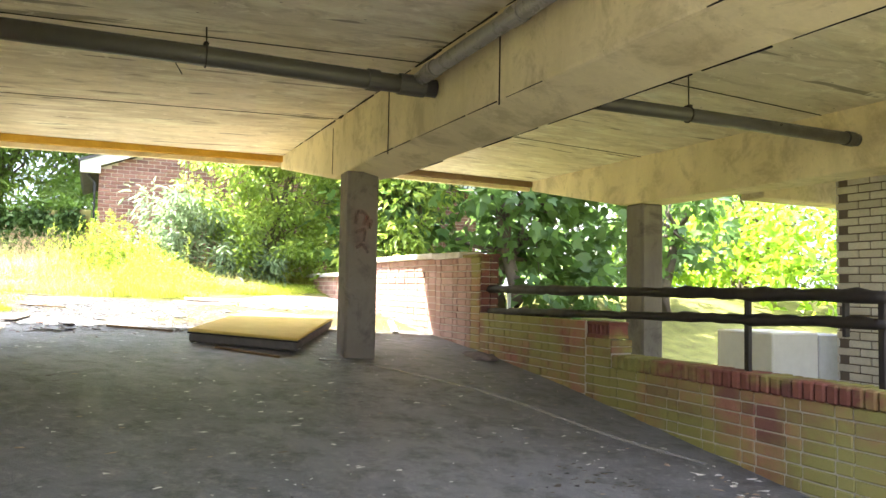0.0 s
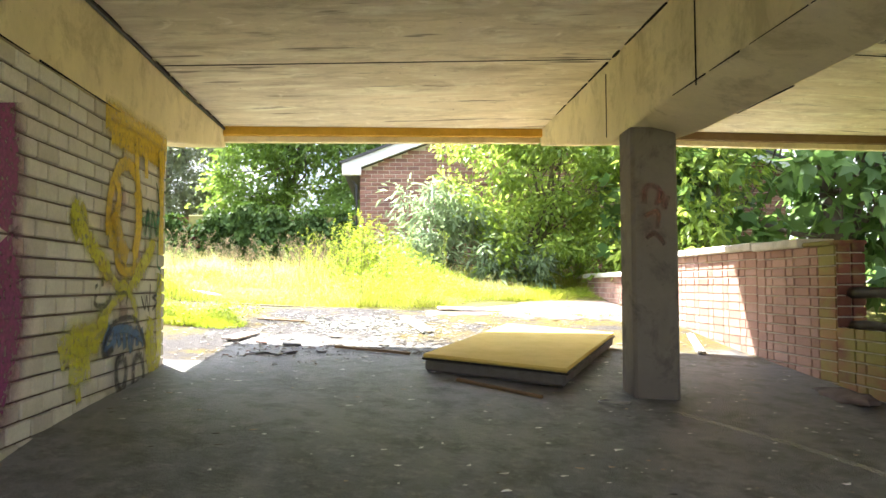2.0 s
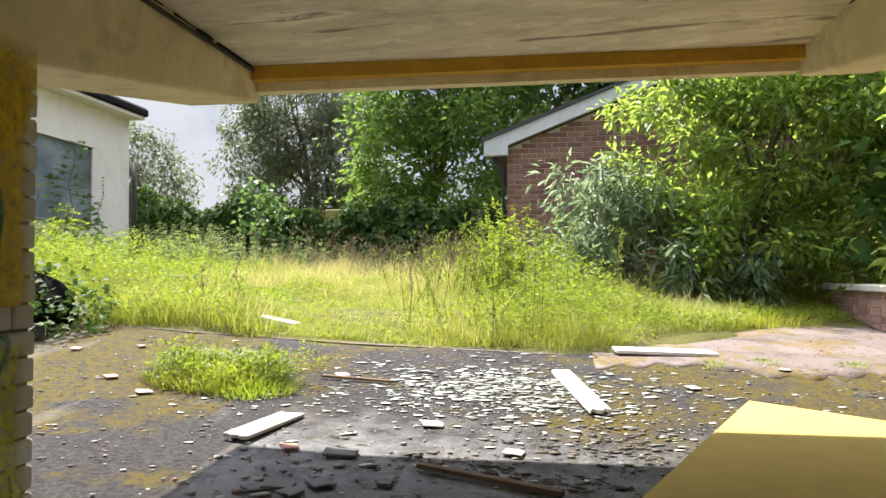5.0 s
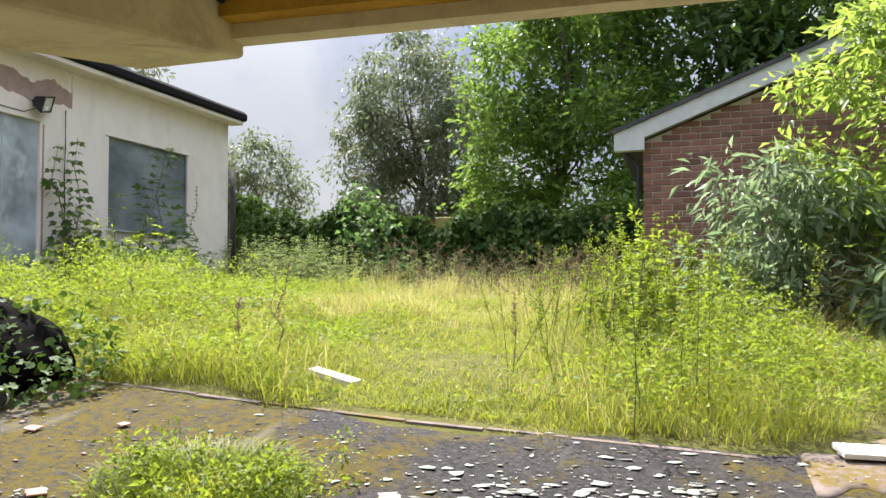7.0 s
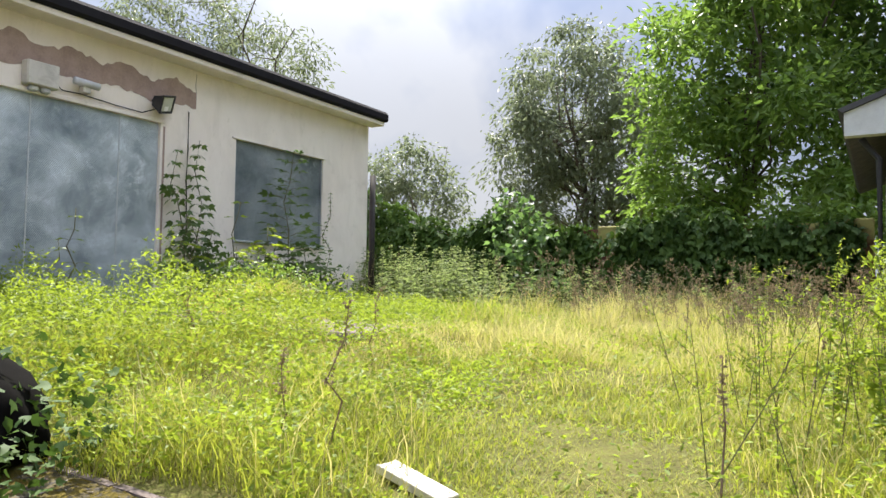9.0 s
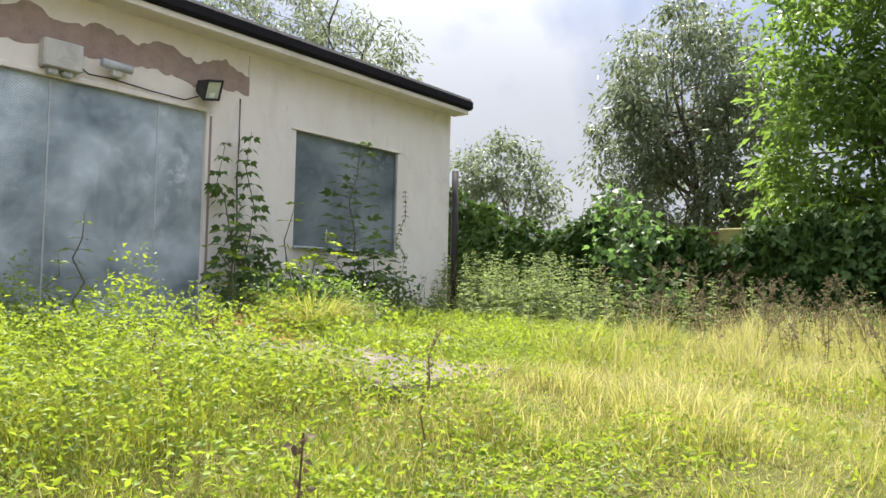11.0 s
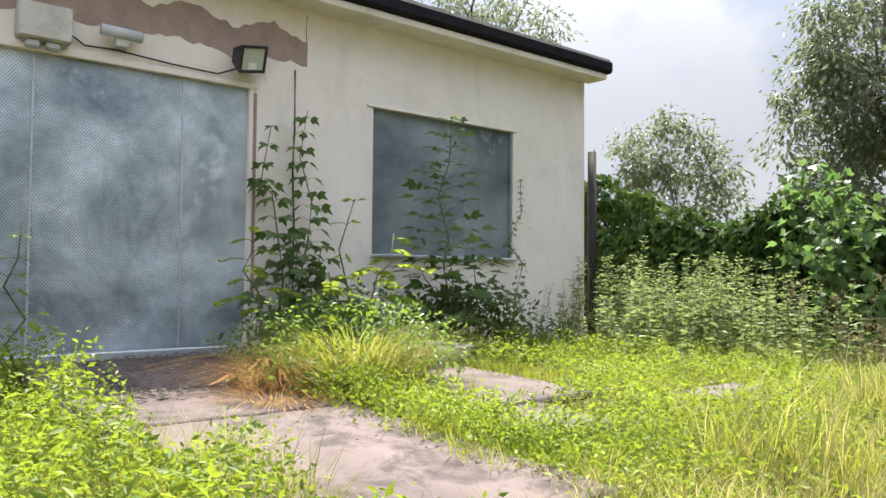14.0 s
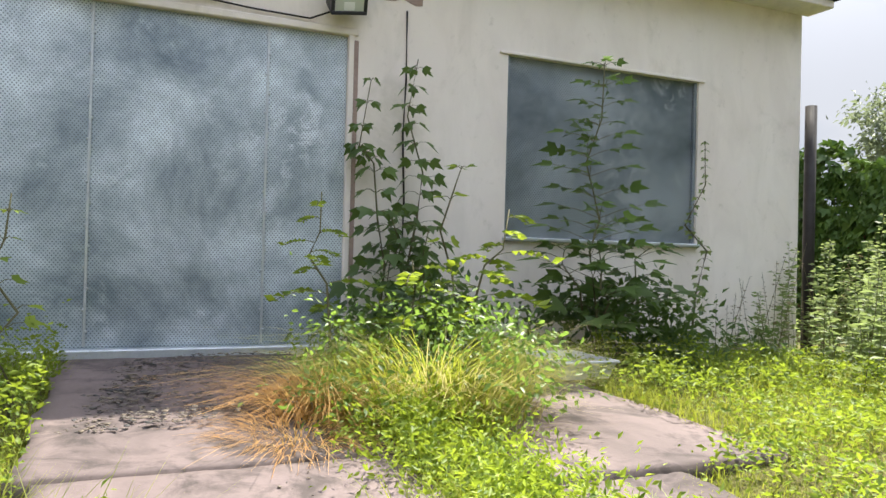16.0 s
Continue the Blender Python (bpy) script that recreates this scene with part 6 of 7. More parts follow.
dry = rng.rand(len(x)) < np.clip(0.10 + 0.5 * smooth01((noise2(x, y, 0.8) - 0.3) / 0.4) * smooth01((y - 11.5) / 2) + 0.2 * tr, 0, 0.5) * smooth01((x + 4.6) / 1.2)
P = np.stack([x, y, height(x, y) - 0.03], -1)
for m, sel, nm, lb in ((L_GRASS, ~dry, "meadow_grass", "long bright green grass filling the yard"), (L_DRY, dry, "dry_meadow_grass", "dry yellow grass among the green")):
    v, f = blades(P[sel], h[sel] * (1.0 if nm == "meadow_grass" else 1.3), rng, 0.9, 0.0021)
    stuff(nm, v, f, m, lb, "grass")

n = 60000
ty = rng.uniform(10.5, 15.0, n)
tx = np.interp(ty, (10.4, 12, 14, 18), (-0.75, -1.0, -1.6, -2.4)) + rng.randn(n) * 0.6
patchy = rng.rand(n) < 0.25 + 0.75 * noise2(tx, ty, 6.1)
tx, ty = tx[patchy], ty[patchy]
v, f = blades(np.stack([tx, ty, height(tx, ty) - 0.01], -1), 0.02 + 0.05 * rng.rand(len(tx)), rng, 1.3, 0.0022)
stuff("trodden_grass", v, f, L_GRASS, "short trodden yellow-green grass on the walked strip", "grass")

# low leafy weeds among the grass, thick along the forecourt's edge and towards the workshop
x, y = field(430000, rng, -7.9, 3.6, 10.3, 20.5)
tr = trampled(x, y)
left = smooth01((-x - 1.4) / 1.2) * smooth01((14.2 - y) / 1.2)
fringe = np.exp(-((y - 10.6 - 2.5 * smooth01((x - 0.35) / 3.2)) / 0.35) ** 2) * (np.abs(x + 0.6) > 0.8)
right = np.exp(-((x - 0.75) / 0.75) ** 2) * smooth01((13.6 - y) / 1.0)
green = smooth01((-x - 3.0) / 1.0) * smooth01((y - 14.2) / 0.5) * smooth01((20.3 - y) / 1.5)
w = np.clip(0.95 * left + 0.9 * fringe + 0.9 * right + 0.6 * green, 0.06, 1) * (1 - tr * 0.6)
bare = np.exp(-(((x + 3.2) / 0.55) ** 2 + ((y - 11.15) / 0.3) ** 2))
w = w * (0.35 + 0.9 * noise2(x, y, 5.3))
slab_side = (x > -5.7) & (x < -4.5) & (y > 14.75) & (y < 15.65)
k = rng.rand(len(x)) < (w * (1 - 0.9 * bare) + 0.06) * np.where(slab_side, 0.06, 1.0)
x, y, left, right, green = x[k], y[k], left[k], right[k], green[k]
walked = np.interp(y, (9.2, 11.1, 12.1, 13.5, 14.0), (-0.5, -1.36, -1.93, -2.8, -3.1))
clear = 1 - 0.92 * np.exp(-((x - walked) / 0.6) ** 2) * (y < 14.2)
hump = clear * (0.14 + 0.5 * left * (0.25 + 0.75 * noise2(x, y, 2.2)) * (0.45 + 0.8 * noise2(x, y, 5.3)) + 0.55 * right * (0.4 + 0.6 * noise2(x, y, 3.1)) + 0.14 * green * noise2(x, y, 3.7) * (0.4 + noise2(x, y, 7.3)))
hump = hump + 0.16 * clear * np.exp(-((x + 4.1) / 1.0) ** 2 - ((y - 12.4) / 0.7) ** 2)
hump *= 0.5 + 0.8 * noise2(x + 0.3 * y, y, 4.1)
z = height(x, y) + hump * rng.rand(len(x)) ** 0.55
axis = np.stack([rng.randn(len(x)), rng.randn(len(x)), 0.3 + 0.4 * rng.randn(len(x))], -1)
ln = 0.016 + 0.032 * rng.rand(len(x)) ** 1.4
v, f = leaf_arrays(np.stack([x, y, z], -1), axis, ln, ln * 0.46, rng, LEAF_SIMPLE, 0.42)
stuff("leafy_weeds", v, f, L_WEED, "bright yellow-green low weeds with tiny leaves", "weeds")


def weed_stalks(name, spots, hmin, hmax, rng, leaf_mat, label, leafy=26, leaf=0.06, top=0.35, branched=False):
    """Upright stalks with whorls of small leaves thinning to a seed spike."""
    st = Geo()
    pos, ax, ln = [], [], []
    for x, y in spots:
        if y < 14.2 and abs(x - np.interp(y, (9.2, 11.1, 12.1, 13.5, 14.0), (-0.5, -1.36, -1.93, -2.8, -3.1))) < 0.6:
            continue
        hh = hmin + (hmax - hmin) * rng.rand()
        b = np.array([x, y, gz(x, y) - 0.03])
        tip = b + np.array([rng.randn() * 0.17 * hh, rng.randn() * 0.17 * hh, hh])
        st.tube([b, (b + tip) / 2 + rng.randn(3) * 0.012, tip], [0.0035, 0.003, 0.0015], 3, False)
        k = int(leafy * hh)
        t = np.sort(rng.rand(k) ** 0.8)
        a = np.arange(k) * 2.4 + rng.rand() * 6
        pos.append(b + (tip - b) * t[:, None])
        ax.append(np.stack([np.cos(a), np.sin(a), 0.25 - 0.3 * rng.rand(k)], -1))
        ln.append(leaf * (1.15 - t * (1 - top)) * (0.6 + 0.7 * rng.rand(k)))
        for _ in range(5 if branched else 0):
            q = b + (tip - b) * rng.uniform(0.4, 0.95)
            w = rng.rand() * 6.28
            e = q + np.array([math.cos(w) * 0.16, math.sin(w) * 0.16, 0.13]) * hh * rng.uniform(0.5, 1.1)
            st.tube([q, e], [0.002, 0.001], 3, False)
            k = 12
            pos.append(q + (e - q) * (0.25 + 0.75 * rng.rand(k, 1)))
            ax.append(rng.randn(k, 3) + np.array([0, 0, 0.4]))
            ln.append(leaf * (0.4 + 0.6 * rng.rand(k)))
    pos, ax, ln = np.concatenate(pos), np.concatenate(ax), np.concatenate(ln)
    v, f = leaf_arrays(pos, ax, ln, ln * 0.42, rng, LEAF_SIMPLE, 0.6)
    a = stuff(name, v, f, leaf_mat, label, "weeds")
    s = new("stalks", st.mesh("stalks", M_STEM))
    s.parent = a


rng = np.random.RandomState(51)
# nettles along the ivy wall and by the workshop's corner
weed_stalks("nettles", [(rng.uniform(-8.6, -0.6), rng.uniform(20.0, 22.3)) for _ in range(220)], 0.35, 1.0, rng, L_NETTLE, "tall grey-green nettles before the ivy wall", 40, 0.10)
weed_stalks("nettles", [(rng.normal(-6.9, 0.6), rng.normal(19.6, 0.7)) for _ in range(170)], 0.6, 1.25, rng, L_NETTLE, "tall nettles at the workshop's corner", 60, 0.10)
# dock and hogweed stalks right of the trodden strip
weed_stalks("dock_stalks", [(rng.normal(0.1, 0.55), rng.normal(12.6, 1.1)) for _ in range(95)], 0.35, 1.0, rng, L_WEED, "tall feathery green weeds with thin branching stalks", 90, 0.032, branched=True)
weed_stalks("dock_stalks", [(rng.uniform(-1.6, 0.6), rng.uniform(15.0, 19.5)) for _ in range(110)], 0.4, 0.95, rng, L_SEED, "brown seeding dock stalks in the long grass", 40, 0.035, branched=True)

weed_stalks("tall_weeds", [(rng.normal(0.32, 0.25), rng.normal(12.6, 0.4)) for _ in range(24)], 0.6, 1.15, rng, L_WEED, "tall bright leafy weeds before the brick house", 110, 0.075, branched=True)
weed_stalks("dock_stalks", [(rng.uniform(-4.6, 0.8), rng.uniform(17.0, 21.5)) for _ in range(150)], 0.5, 1.05, rng, L_SEED, "brown seeding stalks before the ivy wall", 60, 0.04, branched=True)
weed_stalks("dry_stalks", [(rng.uniform(-8.0, -7.3), rng.uniform(18.1, 19.7)) for _ in range(26)], 0.5, 1.25, rng, L_SEED, "thin dry stalks against the workshop's corner", 34, 0.04)

# ---- saplings and tufts by the workshop ----
def frond_sapling(x, y, tall, rng, label, n=9, flen=0.42, mat=None, lean=(0, 0)):
    """A sapling with feathered leaves: leaflets in pairs along each frond."""
    mat = mat or L_WEED
    b = np.array([x, y, gz(x, y) - 0.03])
    ob = thing("ash_sapling", label, "sapling", tuple(b), "saplings by the workshop")
    tip = np.array([lean[0], lean[1], tall])
    path = limb_path((0, 0, 0), tip, rng, 0.0, 7)
    part("stem", Geo().tube(path, list(np.linspace(0.011, 0.004, 7)), 6), M_STEM, ob, smooth=True)
    st = Geo()
    pos, ax, ln = [], [], []
    for i in range(n):
        t = 0.3 + 0.7 * (i + rng.rand() * 0.5) / n
        p = np.array([np.interp(t, np.linspace(0, 1, 7), path[:, k]) for k in range(3)])
        a = i * 2.4 + rng.rand()
        d = np.array([math.cos(a), math.sin(a), 0.35])
        L = flen * (1.1 - 0.5 * t) * (0.8 + 0.4 * rng.rand())
        ts = np.linspace(0, 1, 8)[:, None]
        fr = p + d * ts * L - np.array([0, 0, 1.0]) * (ts ** 2) * L * 0.45
        st.tube(fr, [0.003] * 8, 3, False)
        side = np.array([-d[1], d[0], 0])
        for k in range(2, 8):
            for s in (-1, 1):
                pos.append(fr[k]), ax.append(side * s + d * 0.5 - np.array([0, 0, 0.15])), ln.append(L * 0.27)
        pos.append(fr[7]), ax.append(d), ln.append(L * 0.27)
    pos, ax, ln = np.array(pos), np.array(ax), np.array(ln)
    v, f = leaf_arrays(pos, ax, ln, ln * 0.46, rng, LEAF_SIMPLE, 0.45)
    lv = new("foliage", raw_mesh("foliage", v, f, mat))
    lv.parent = ob
    tagged(lv, kind="stuff")
    part("stalkwork", st, M_STEM, ob, kind="stuff")
    return ob


def tiered(x, y, tall, rng, label, lean=(0.0, 0.0), leaf=0.13, step=0.17, first=0.7, reach=1.0, droop=0.75, mat=None, four=False):
    """A young stem with opposite pairs of stalked leaves, each pair turned a quarter from the last."""
    b = np.array([x, y, gz(x, y) - 0.03])
    ob = thing("sapling", label, "sapling", tuple(b), "saplings by the workshop")
    tip = np.array([lean[0], lean[1], tall])
    path = limb_path((0, 0, 0), tip, rng, 0.0, 7)
    part("stem", Geo().tube(path, list(np.linspace(0.012, 0.004, 7)), 6), M_STEM, ob, smooth=True)
    stalks = Geo()
    pos, ax, ln = [], [], []
    levels = np.arange(first, tall + 0.01, step)
    turn = rng.rand() * 6.28
    for i, z in enumerate(levels):
        t = min(z / tall, 1.0)
        p = np.array([np.interp(t, np.linspace(0, 1, 7), path[:, k]) for k in range(3)])
        size = leaf * (1.15 - 0.5 * t ** 3) * (0.85 + 0.3 * rng.rand())
        arm = size * reach * (1.25 - 0.75 * t) * 0.9
        for k in range(4 if four or i == len(levels) - 1 else 2):
            a = turn + i * math.pi / 2 + (k * math.pi / 2 if four or i == len(levels) - 1 else k * math.pi) + rng.randn() * 0.22
            d = np.array([math.cos(a), math.sin(a), 0.32])
            e = p + d * arm
            stalks.tube([p, (p + e) / 2 + np.array([0, 0, 0.012]), e], [0.003, 0.0025, 0.0018], 3, False)
            flatd = np.array([d[0], d[1], 0.05 - droop * (0.7 + 0.6 * rng.rand())])
            pos.append(e), ax.append(flatd), ln.append(size)
            if reach > 1.2:
                s = np.array([-d[1], d[0], 0.0])
                for w in (-1, 1):
                    pos.append(p + (e - p) * 0.75), ax.append(flatd * 0.5 + s * w * 0.8), ln.append(size * 0.7)
    pos, ax, ln = np.array(pos), np.array(ax), np.array(ln)
    v, f = leaf_arrays(pos, ax, ln, ln * 0.78, rng, LEAF_LOBED, 0.9)
    lv = tagged(new("foliage", raw_mesh("foliage", v, f, mat or L_SAPL)), kind="stuff")
    lv.parent = ob
    part("stalkwork", stalks, M_STEM, ob, kind="stuff")
    return ob


rng = np.random.RandomState(71)
tiered(-7.98, 15.35, 2.07, rng, "slim sycamore sapling with tiers of drooping leaves by the wall", lean=(0.0, -0.24), leaf=0.125, step=0.125, four=True)
tiered(-7.98, 15.36, 2.27, rng, "taller sycamore sapling with tiers of drooping leaves by the wall", lean=(0.0, 0.11), leaf=0.13, step=0.125, four=True)
tiered(-7.8, 15.23, 1.10, rng, "broad-leaved young sycamore at the wall's foot", lean=(0.0, -0.01), leaf=0.16, step=0.09, first=0.2, reach=1.9)
tiered(-7.7, 15.38, 1.03, rng, "bushy young sycamore at the wall's foot", lean=(0.0, 0.10), leaf=0.16, step=0.09, first=0.2, reach=1.9)
tiered(-7.2, 15.39, 1.41, rng, "thin sapling with a pale top before the wall", lean=(0.0, 0.10), leaf=0.12, step=0.26, first=0.6, droop=0.0, mat=L_WEED)
tiered(-7.45, 16.74, 2.30, rng, "tall sycamore sapling in front of the sheeted window", lean=(0.0, 0.01), leaf=0.15, step=0.14, first=0.6, reach=2.3, droop=0.05, four=True)
tiered(-7.5, 16.86, 0.91, rng, "broad-leaved sycamore shoot below the window sill", lean=(0.0, -0.39), leaf=0.20, step=0.10, first=0.3, reach=2.1, droop=0.2)
tiered(-7.5, 16.87, 0.94, rng, "broad-leaved sycamore shoot leaning under the window", lean=(0.0, 0.37), leaf=0.20, step=0.10, first=0.3, reach=2.1, droop=0.2)
tiered(-7.4, 16.81, 0.92, rng, "dark broad-leaved sycamore shoot under the window", lean=(0.0, -0.11), leaf=0.20, step=0.10, first=0.3, reach=2.1, droop=0.2)
tiered(-7.8, 17.93, 1.93, rng, "tall dry weed beside the sheeted window", lean=(0.0, 0.11), leaf=0.06, step=0.06, first=0.3, reach=0.6, mat=L_NETTLE)
frond_sapling(-7.1, 14.64, 1.19, rng, "young ash with bright feathered leaves before the door", lean=(0.0, -0.09), n=11, flen=0.30)
frond_sapling(-6.9, 15.31, 1.13, rng, "young ash with bright feathered leaves by the wall", lean=(0.0, 0.37), n=12, flen=0.42)
frond_sapling(-6.75, 14.96, 0.81, rng, "low young ash with pale feathered leaves", lean=(0.0, 0.03), n=12, flen=0.38)
frond_sapling(-7.4, 11.85, 1.85, rng, "tall ash sapling beside the drainpipe", n=16, flen=0.4, mat=L_ASH)
tiered(-7.5, 12.2, 1.2, rng, "broad-leaved sapling beside the drainpipe", leaf=0.15, step=0.13, first=0.3, reach=1.8, mat=L_ASH)
tiered(-6.9, 13.0, 1.15, rng, "thin pale weed standing before the steel door", leaf=0.09, step=0.12, first=0.35, droop=0.2, mat=L_WEED)
tiered(-6.7, 12.7, 0.85, rng, "thin pale weed beside the slab", leaf=0.08, step=0.12, first=0.3, droop=0.2, mat=L_WEED)


def tuft(name, x, y, r, tall, n, rng, mat, label, bend=0.8, width=0.0027):
    a, q = rng.rand(n) * 2 * math.pi, np.sqrt(rng.rand(n)) * r
    px, py = x + np.cos(a) * q, y + np.sin(a) * q
    pos = np.stack([px, py, height(px, py) - 0.02], -1)
    h = tall * (0.5 + 0.6 * rng.rand(n)) * (1 - 0.45 * q / r)
    k = 5
    d = np.stack([np.cos(a), np.sin(a), np.zeros(n)], -1) + rng.randn(n, 3) * 0.4
    d[:, 2] = 0
    s = unit(np.stack([-d[:, 1], d[:, 0], np.zeros(n)], -1)) * (width * (0.7 + 0.6 * rng.rand(n)))[:, None]
    vs = []
    for i in range(k):
        t = i / (k - 1)
        p = pos + d * (bend * h * t ** 2 * 0.7)[:, None] + np.array([0, 0, 1.0]) * (h * (t - 0.38 * bend * t ** 3))[:, None]
        w = 1 - 0.85 * t
        vs += [p - s * w, p + s * w]
    v = np.stack(vs, 1).reshape(-1, 3)
    f = np.array([q4 for i in range(k - 1) for q4 in ((2 * i, 2 * i + 1, 2 * i + 3), (2 * i, 2 * i + 3, 2 * i + 2))])
    F = (f[None] + (np.arange(n) * 2 * k)[:, None, None]).reshape(-1, 3)
    return stuff(name, v, F, mat, label, "grass")


tuft("grass_tuft", -1.35, 9.25, 0.42, 0.24, 2000, rng, L_GRASS, "bright green grass tuft growing through the asphalt", 0.9, 0.0036)
cs = np.stack([rng.normal(-1.25, 0.24, 50), rng.normal(9.2, 0.15, 50), np.zeros(50)], -1)
cs[:, 2] = height(cs[:, 0], cs[:, 1]) + 0.03 + rng.rand(50) * 0.12
v, f = clump_leaves(cs, np.full(50, 0.10), 60, 0.026, rng, 0.2, 0.5)
stuff("leafy_weeds", v, f, L_WEED, "small-leaved weeds in the tuft on the asphalt", "weeds")
tuft("grass_tuft", -1.05, 9.05, 0.28, 0.18, 1200, rng, L_WEED, "leafy green tuft growing through the asphalt", 0.9)
tuft("grass_tuft", -6.35, 14.95, 0.5, 0.85, 1500, rng, L_GRASS, "tall arching grass tuft beside the slab", 1.0, 0.0045)
tuft("grass_tuft", -5.85, 14.75, 0.36, 0.42, 600, rng, L_GRASS, "arching green grass tuft between the slabs", 1.0, 0.0042)
tuft("straw_tuft", -6.45, 14.42, 0.26, 0.60, 900, rng, L_STRAW, "orange dead straw bent over the slab", 1.5, 0.0036)
tuft("straw_tuft", -6.0, 14.2, 0.28, 0.30, 700, rng, L_STRAW, "orange dead straw at the slab's edge", 1.6, 0.0036)
tuft("straw_tuft", -6.3, 15.0, 0.5, 0.95, 700, rng, L_DRY, "pale arching grass stems", 1.2, 0.0036)
tuft("grass_tuft", -4.3, 14.9, 0.5, 0.32, 1000, rng, L_WEED, "green tuft at the edge of the slabs", 0.9)
tuft("grass_tuft", 1.9, 12.6, 0.7, 0.35, 1500, rng, L_WEED, "low green growth at the paving's edge", 0.8)
tuft("grass_tuft", 2.6, 12.9, 0.7, 0.35, 1500, rng, L_GRASS, "low green growth before the shrubs", 0.8)
tuft("grass_tuft", -7.6, 12.4, 0.5, 0.8, 700, rng, L_GRASS, "tall grass left of the door", 0.9)
for x, y in ((2.15, 10.45), (2.75, 10.5), (1.75, 10.25), (3.1, 10.6)):
    tuft("grass_tuft", x, y, 0.10, 0.12, 120, rng, L_WEED, "small weed in a crack of the paving", 1.0)
# dark undergrowth under the saplings
cs = np.stack([rng.uniform(-8.05, -7.1, 70), np.where(rng.rand(70) < 0.5, rng.normal(15.3, 0.25, 70), rng.normal(17.3, 0.5, 70)), np.zeros(70)], -1)
cs[:, 2] = height(cs[:, 0], cs[:, 1]) + 0.05 + rng.rand(70) * 0.5
v, f = clump_leaves(cs, np.full(70, 0.2), 46, 0.075, rng, 0.3, 0.5)
stuff("undergrowth", v, f, L_SAPL, "dark leafy undergrowth along the workshop wall", "weeds")
cs = np.stack([rng.normal(-7.4, 0.25, 26), rng.normal(12.0, 0.3, 26), np.zeros(26)], -1)
cs[:, 2] = height(cs[:, 0], cs[:, 1]) + 0.1 + rng.rand(26) * 0.8
v, f = clump_leaves(cs, np.full(26, 0.2), 40, 0.07, rng, 0.4, 0.45)
stuff("undergrowth", v, f, L_SAPL, "green leafy growth beside the drainpipe", "weeds")
# leafy growth through the tufts
cs = np.stack([rng.normal(-6.3, 0.35, 40), rng.normal(15.05, 0.28, 40), np.zeros(40)], -1)
cs[:, 2] = height(cs[:, 0], cs[:, 1]) + 0.05 + rng.rand(40) * 0.5
v, f = clump_leaves(cs, np.full(40, 0.2), 70, 0.04, rng, 0.3, 0.5)
stuff("leafy_weeds", v, f, L_ASH, "small-leaved green weeds among the arching grass", "weeds")
# low leafy growth between the slabs and over their edges
cs = np.stack([rng.uniform(-6.0, -3.6, 170), rng.normal(14.66, 0.14, 170), np.zeros(170)], -1)
cs[:, 1] = np.where(cs[:, 0] > -4.4, cs[:, 1] + rng.uniform(0, 1.3, 170), cs[:, 1])
cs[:, 2] = height(cs[:, 0], cs[:, 1]) + 0.02 + rng.rand(170) * 0.16
v, f = clump_leaves(cs, np.full(170, 0.15), 80, 0.03, rng, 0.2, 0.4)
stuff("leafy_weeds", v, f, L_WEED, "bright leafy weeds crowding between the concrete slabs", "weeds")
# ivy over the end of the heap
n = 430
a = rng.rand(n) * 2 * math.pi
px = -3.0 + np.cos(a) * 0.34 * rng.rand(n) ** 0.5
py = 10.1 + np.sin(a) * 0.55 * rng.rand(n) ** 0.5
pz = height(px, py) + 0.5 * rng.rand(n) * (1 - np.clip((px + 3.2) / 0.8, 0, 0.8))
ln = 0.035 + 0.04 * rng.rand(n)
v, f = leaf_arrays(np.stack([px, py, pz], -1), np.stack([rng.randn(n) + 0.5, rng.randn(n), rng.randn(n) * 0.4], -1), ln, ln * 0.85, rng, LEAF_LOBED, 0.6)
stuff("creeping_ivy", v, f, L_IVY, "glossy ivy and bramble on the end of the heap", "ivy")

# single stalks that stand out in the yard
def dock(x, y, tall, rng, label):
    b = np.array([x, y, gz(x, y) - 0.03])
    ob = thing("dock_plant", label, "weed", tuple(b), "tall dock stalks")
    tip = np.array([rng.randn() * 0.06, rng.randn() * 0.06, tall])
    path = limb_path((0, 0, 0), tip, rng, 0.0, 6)
    part("stem", Geo().tube(path, list(np.linspace(0.006, 0.002, 6)), 5), M_DRYSTEM, ob)
    k = 60
    t = 0.55 + 0.45 * rng.rand(k)
    pos = np.stack([np.interp(t, np.linspace(0, 1, 6), path[:, c]) for c in range(3)], -1) + rng.randn(k, 3) * 0.008
    v, f = leaf_arrays(pos, rng.randn(k, 3), 0.022, 0.014, rng)
    s = tagged(new("seed_head", raw_mesh("seed_head", v, f, L_SEED)), kind="stuff")
    s.parent = ob


for x, y, h in ((-2.0, 10.9, 0.75), (-2.35, 11.0, 0.5), (-0.55, 11.4, 0.6), (-3.9, 11.9, 0.6), (-0.05, 12.0, 0.9), (0.25, 11.6, 0.85), (0.35, 12.3, 1.0), (-0.35, 13.2, 0.8), (-3.1, 12.7, 0.6)):
    dock(x, y, h, rng, "thin brown dock stalk standing above the grass")

# ---- bricks, last ----
def brick_mesh(name, dx, dy, dz, material, b=0.006):
    """A brick from its corner; its exposed arrises are rounded off."""
    return Geo().box(0, dx, 0, dy, 0, dz, b).mesh(name, material)


def lay(parent, me, at, name="brick"):
    ob = new(name, me)
    ob.parent = parent
    ob.location = at
    return ob


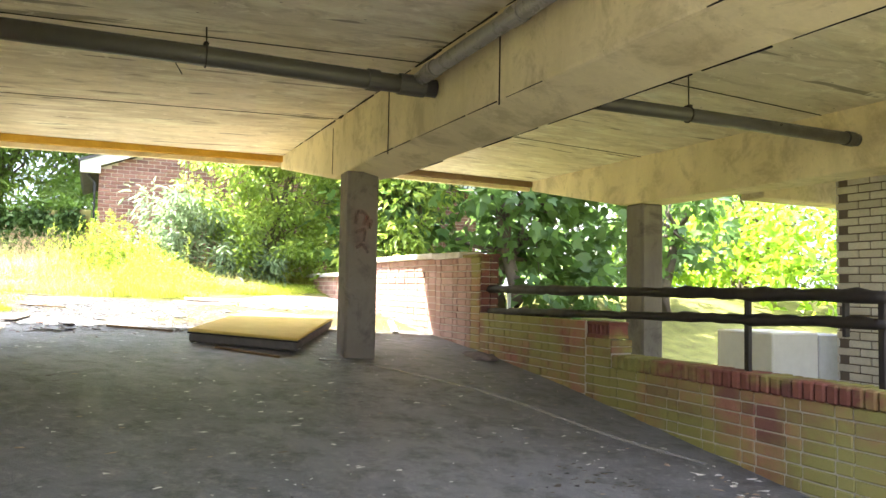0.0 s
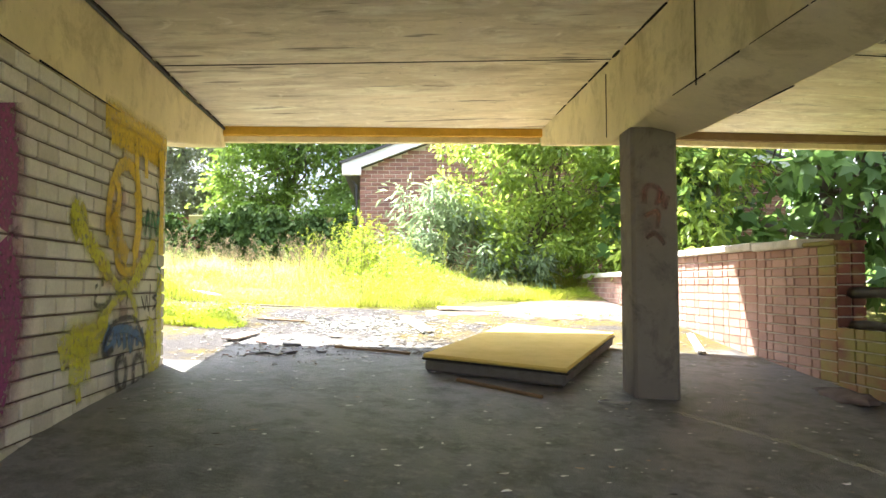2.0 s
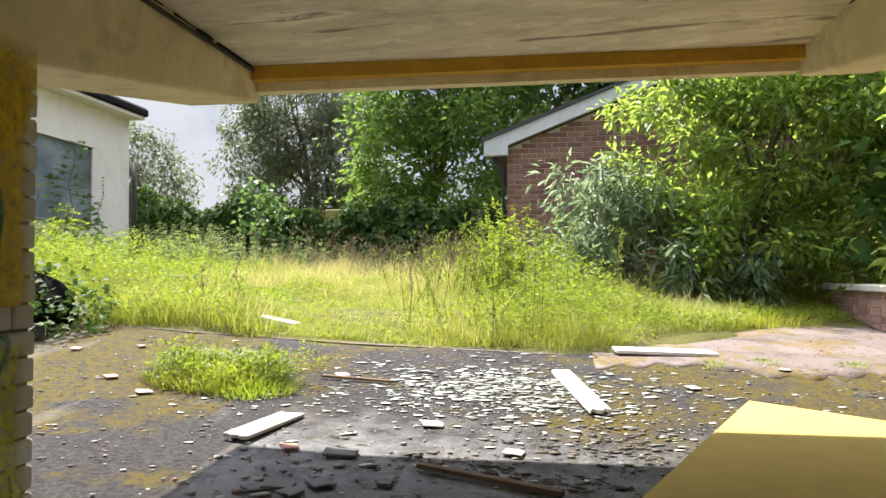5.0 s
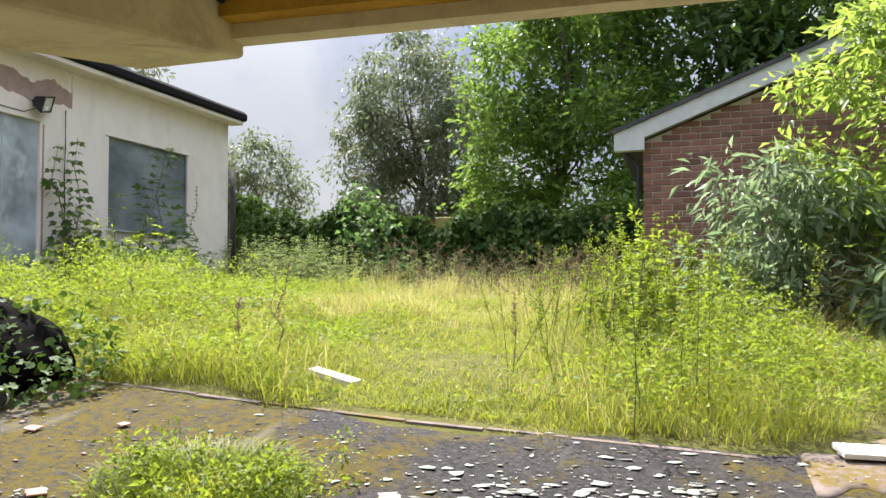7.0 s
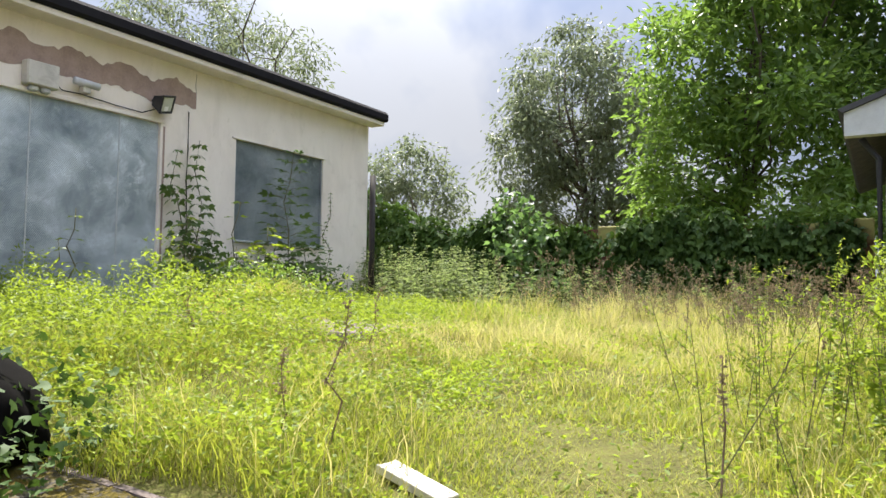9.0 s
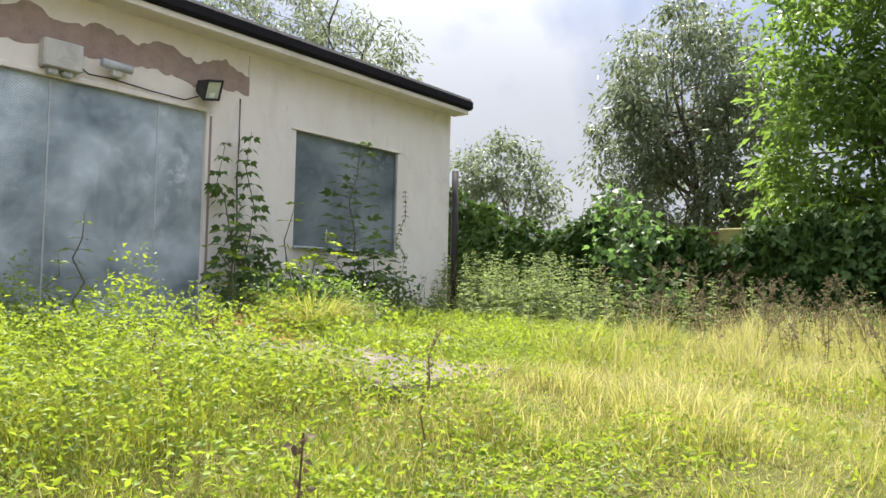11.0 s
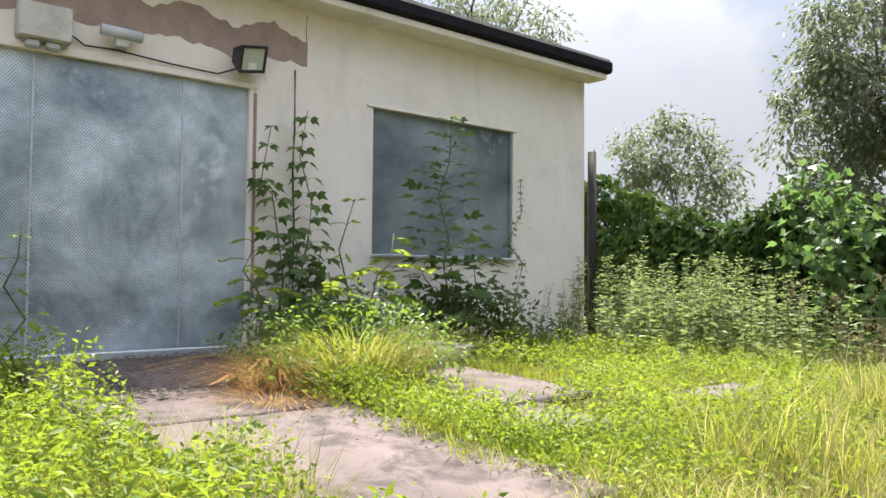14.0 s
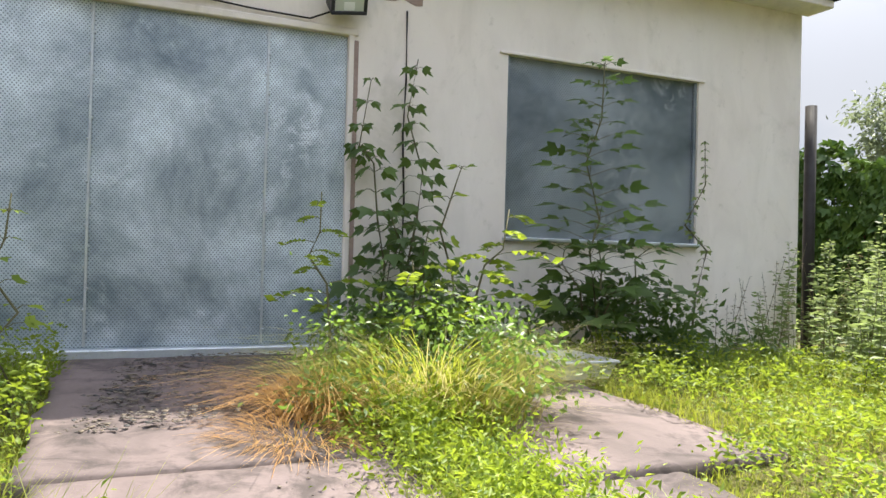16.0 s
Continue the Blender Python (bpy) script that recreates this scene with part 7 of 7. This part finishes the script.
rb = random.Random(5)
wall_west = bpy.data.objects["wall_west"]
wall_east = bpy.data.objects["wall_east"]
wall_ramp = bpy.data.objects["wall_ramp"]
CO, BL = 0.0838, 0.205
full = brick_mesh("white_brick", 0.028, BL - 0.011, CO - 0.011, M_WBRICK)
half = brick_mesh("white_half_brick", 0.028, BL / 2 - 0.011, CO - 0.011, M_WBRICK)
far = Geo()
for r in range(40):
    z1 = 2.376 - r * CO
    y1 = 7.07
    first = True
    while y1 > 1.1:
        w = BL / 2 if first and r % 2 else BL
        first = False
        y0 = y1 - w
        if z1 > gz(-0.95, y0) - 0.04:
            at = (-0.975 + rb.uniform(-0.0025, 0.0025), y0 + 0.011, z1 - CO + 0.011)
            if y0 > 4.0:
                lay(wall_west, full if w == BL else half, at)
            else:
                far.box(at[0], at[0] + 0.028, at[1], y1, at[2], z1)
        y1 = y0
ob = part("brick_rest", far, M_WBRICK_I, wall_west, kind="stuff")

# end of the white wall, seen from the yard
g = Geo()
for r in range(20):
    z1 = 2.376 - r * CO
    if z1 > 0.8:
        g.box(-1.17, -1.08 if r % 2 else -0.98, 7.055, 7.07, z1 - CO + 0.011, z1)
part("brick_end", g, M_WBRICK_I, wall_west, kind="stuff")

# white brick block
CO2, BL2 = 0.077, 0.23
nb = brick_mesh("white_brick_small", 0.02, BL2 - 0.011, CO2 - 0.011, M_WBRICK)
for r in range(34):
    z1 = 2.86 - r * CO2
    for c in range(4):
        y0 = 4.95 - (c + 1 - (0.5 if r % 2 else 0)) * BL2
        if y0 + BL2 <= 4.96:
            lay(wall_east, nb, (6.495, y0 + 0.011, z1 - CO2 + 0.011))
rest = Geo()
for r in range(34):
    z1 = 2.86 - r * CO2
    for c in range(4, 20):
        y0 = 4.95 - (c + 1 - (0.5 if r % 2 else 0)) * BL2
        rest.box(6.495, 6.515, y0 + 0.011, y0 + BL2, z1 - CO2 + 0.011, z1)
    for c in range(4):
        rest.box(6.5 + c * BL2, 6.49 + (c + 1) * BL2, 4.94, 4.96, z1 - CO2 + 0.011, z1)
part("brick_rest", rest, M_WBRICK_I, wall_east, kind="stuff")

# ramp wall: stretcher courses, brick-on-edge cap on the low stretch, soldier pier
RC, RL = 0.077, 0.225
full = brick_mesh("red_brick", 0.03, RL - 0.010, RC - 0.010, M_RBRICK)
pink = brick_mesh("pink_brick", 0.03, RL - 0.010, RC - 0.010, M_PINKBRICK)
head = brick_mesh("red_header", 0.03, RL / 2 - 0.010, RC - 0.010, M_RBRICK)
pink_h = brick_mesh("pink_header", 0.03, RL / 2 - 0.010, RC - 0.010, M_PINKBRICK)
cap = brick_mesh("cap_brick", 0.235, RC - 0.010, 0.11, M_CAPBRICK, 0.012)
n = 0
rest, rest_pink = Geo(), Geo()
for ya, yb, zt in RAMP_STEPS:
    if ya < 4.8 and yb > 2.5:
        y = ya + 0.005
        while y + RC < yb:
            lay(wall_ramp, cap, (RW - 0.012, y, zt + rb.uniform(-0.003, 0.003)))
            y += RC
    r = 0
    while zt - (r + 1) * RC > 0.0:
        z0 = zt - (r + 1) * RC
        y, k = ya - (RL * 0.56 if r % 2 else 0), r % 2
        while y < yb - 0.02:
            w = RL if k % 2 == 0 else RL / 2
            a, b = max(y, ya), min(y + w, yb)
            if z0 + RC > gz(RW - 0.05, (a + b) / 2) - 0.02 and b - a > 0.05:
                if b - a > w - 0.005 and 2.4 < a < 11.0 and n < 300:
                    lay(wall_ramp, (pink if a > 7.2 else full) if w == RL else (pink_h if a > 7.2 else head), (RW + rb.uniform(-0.003, 0.003), a + 0.005, z0 + 0.010))
                    n += 1
                else:
                    (rest_pink if a > 7.2 else rest).box(RW, RW + 0.03, a + 0.005, b - 0.005, z0 + 0.010, z0 + RC)
            y += w
            k += 1
        r += 1
part("brick_rest", rest, M_RBRICK_I, wall_ramp, kind="stuff")
part("brick_rest", rest_pink, M_PINKBRICK_I, wall_ramp, kind="stuff")

# house gable
HC, HL = 0.0772, 0.2275
full = brick_mesh("house_brick", HL - 0.011, 0.03, HC - 0.011, M_HBRICK)
house = bpy.data.objects["brick_house"]
n = 0
rest = Geo()
for r in range(52):
    z0 = 1.3 + r * HC
    for c in range(-1, 38):
        xa = c * HL + (HL / 2 if r % 2 else 0)
        a, b = max(xa, 0.0), min(xa + HL, 8.4)
        lim = HEAVE + HSLOPE * min(a, 8.4 - b) - 0.01
        if b - a < 0.06 or z0 + HC > lim + 0.075:
            continue
        if z0 > 1.75 and b < 2.2 and b - a > HL - 0.01 and n < 300:
            lay(house, full, Vector((a + 0.0055, HY, z0)) - house.location)
            n += 1
        else:
            rest.box(a + 0.0055, b - 0.0055, HY, HY + 0.03, z0, z0 + HC - 0.011)
part("brick_rest", local(rest, house), M_HBRICK_I, house, kind="stuff")
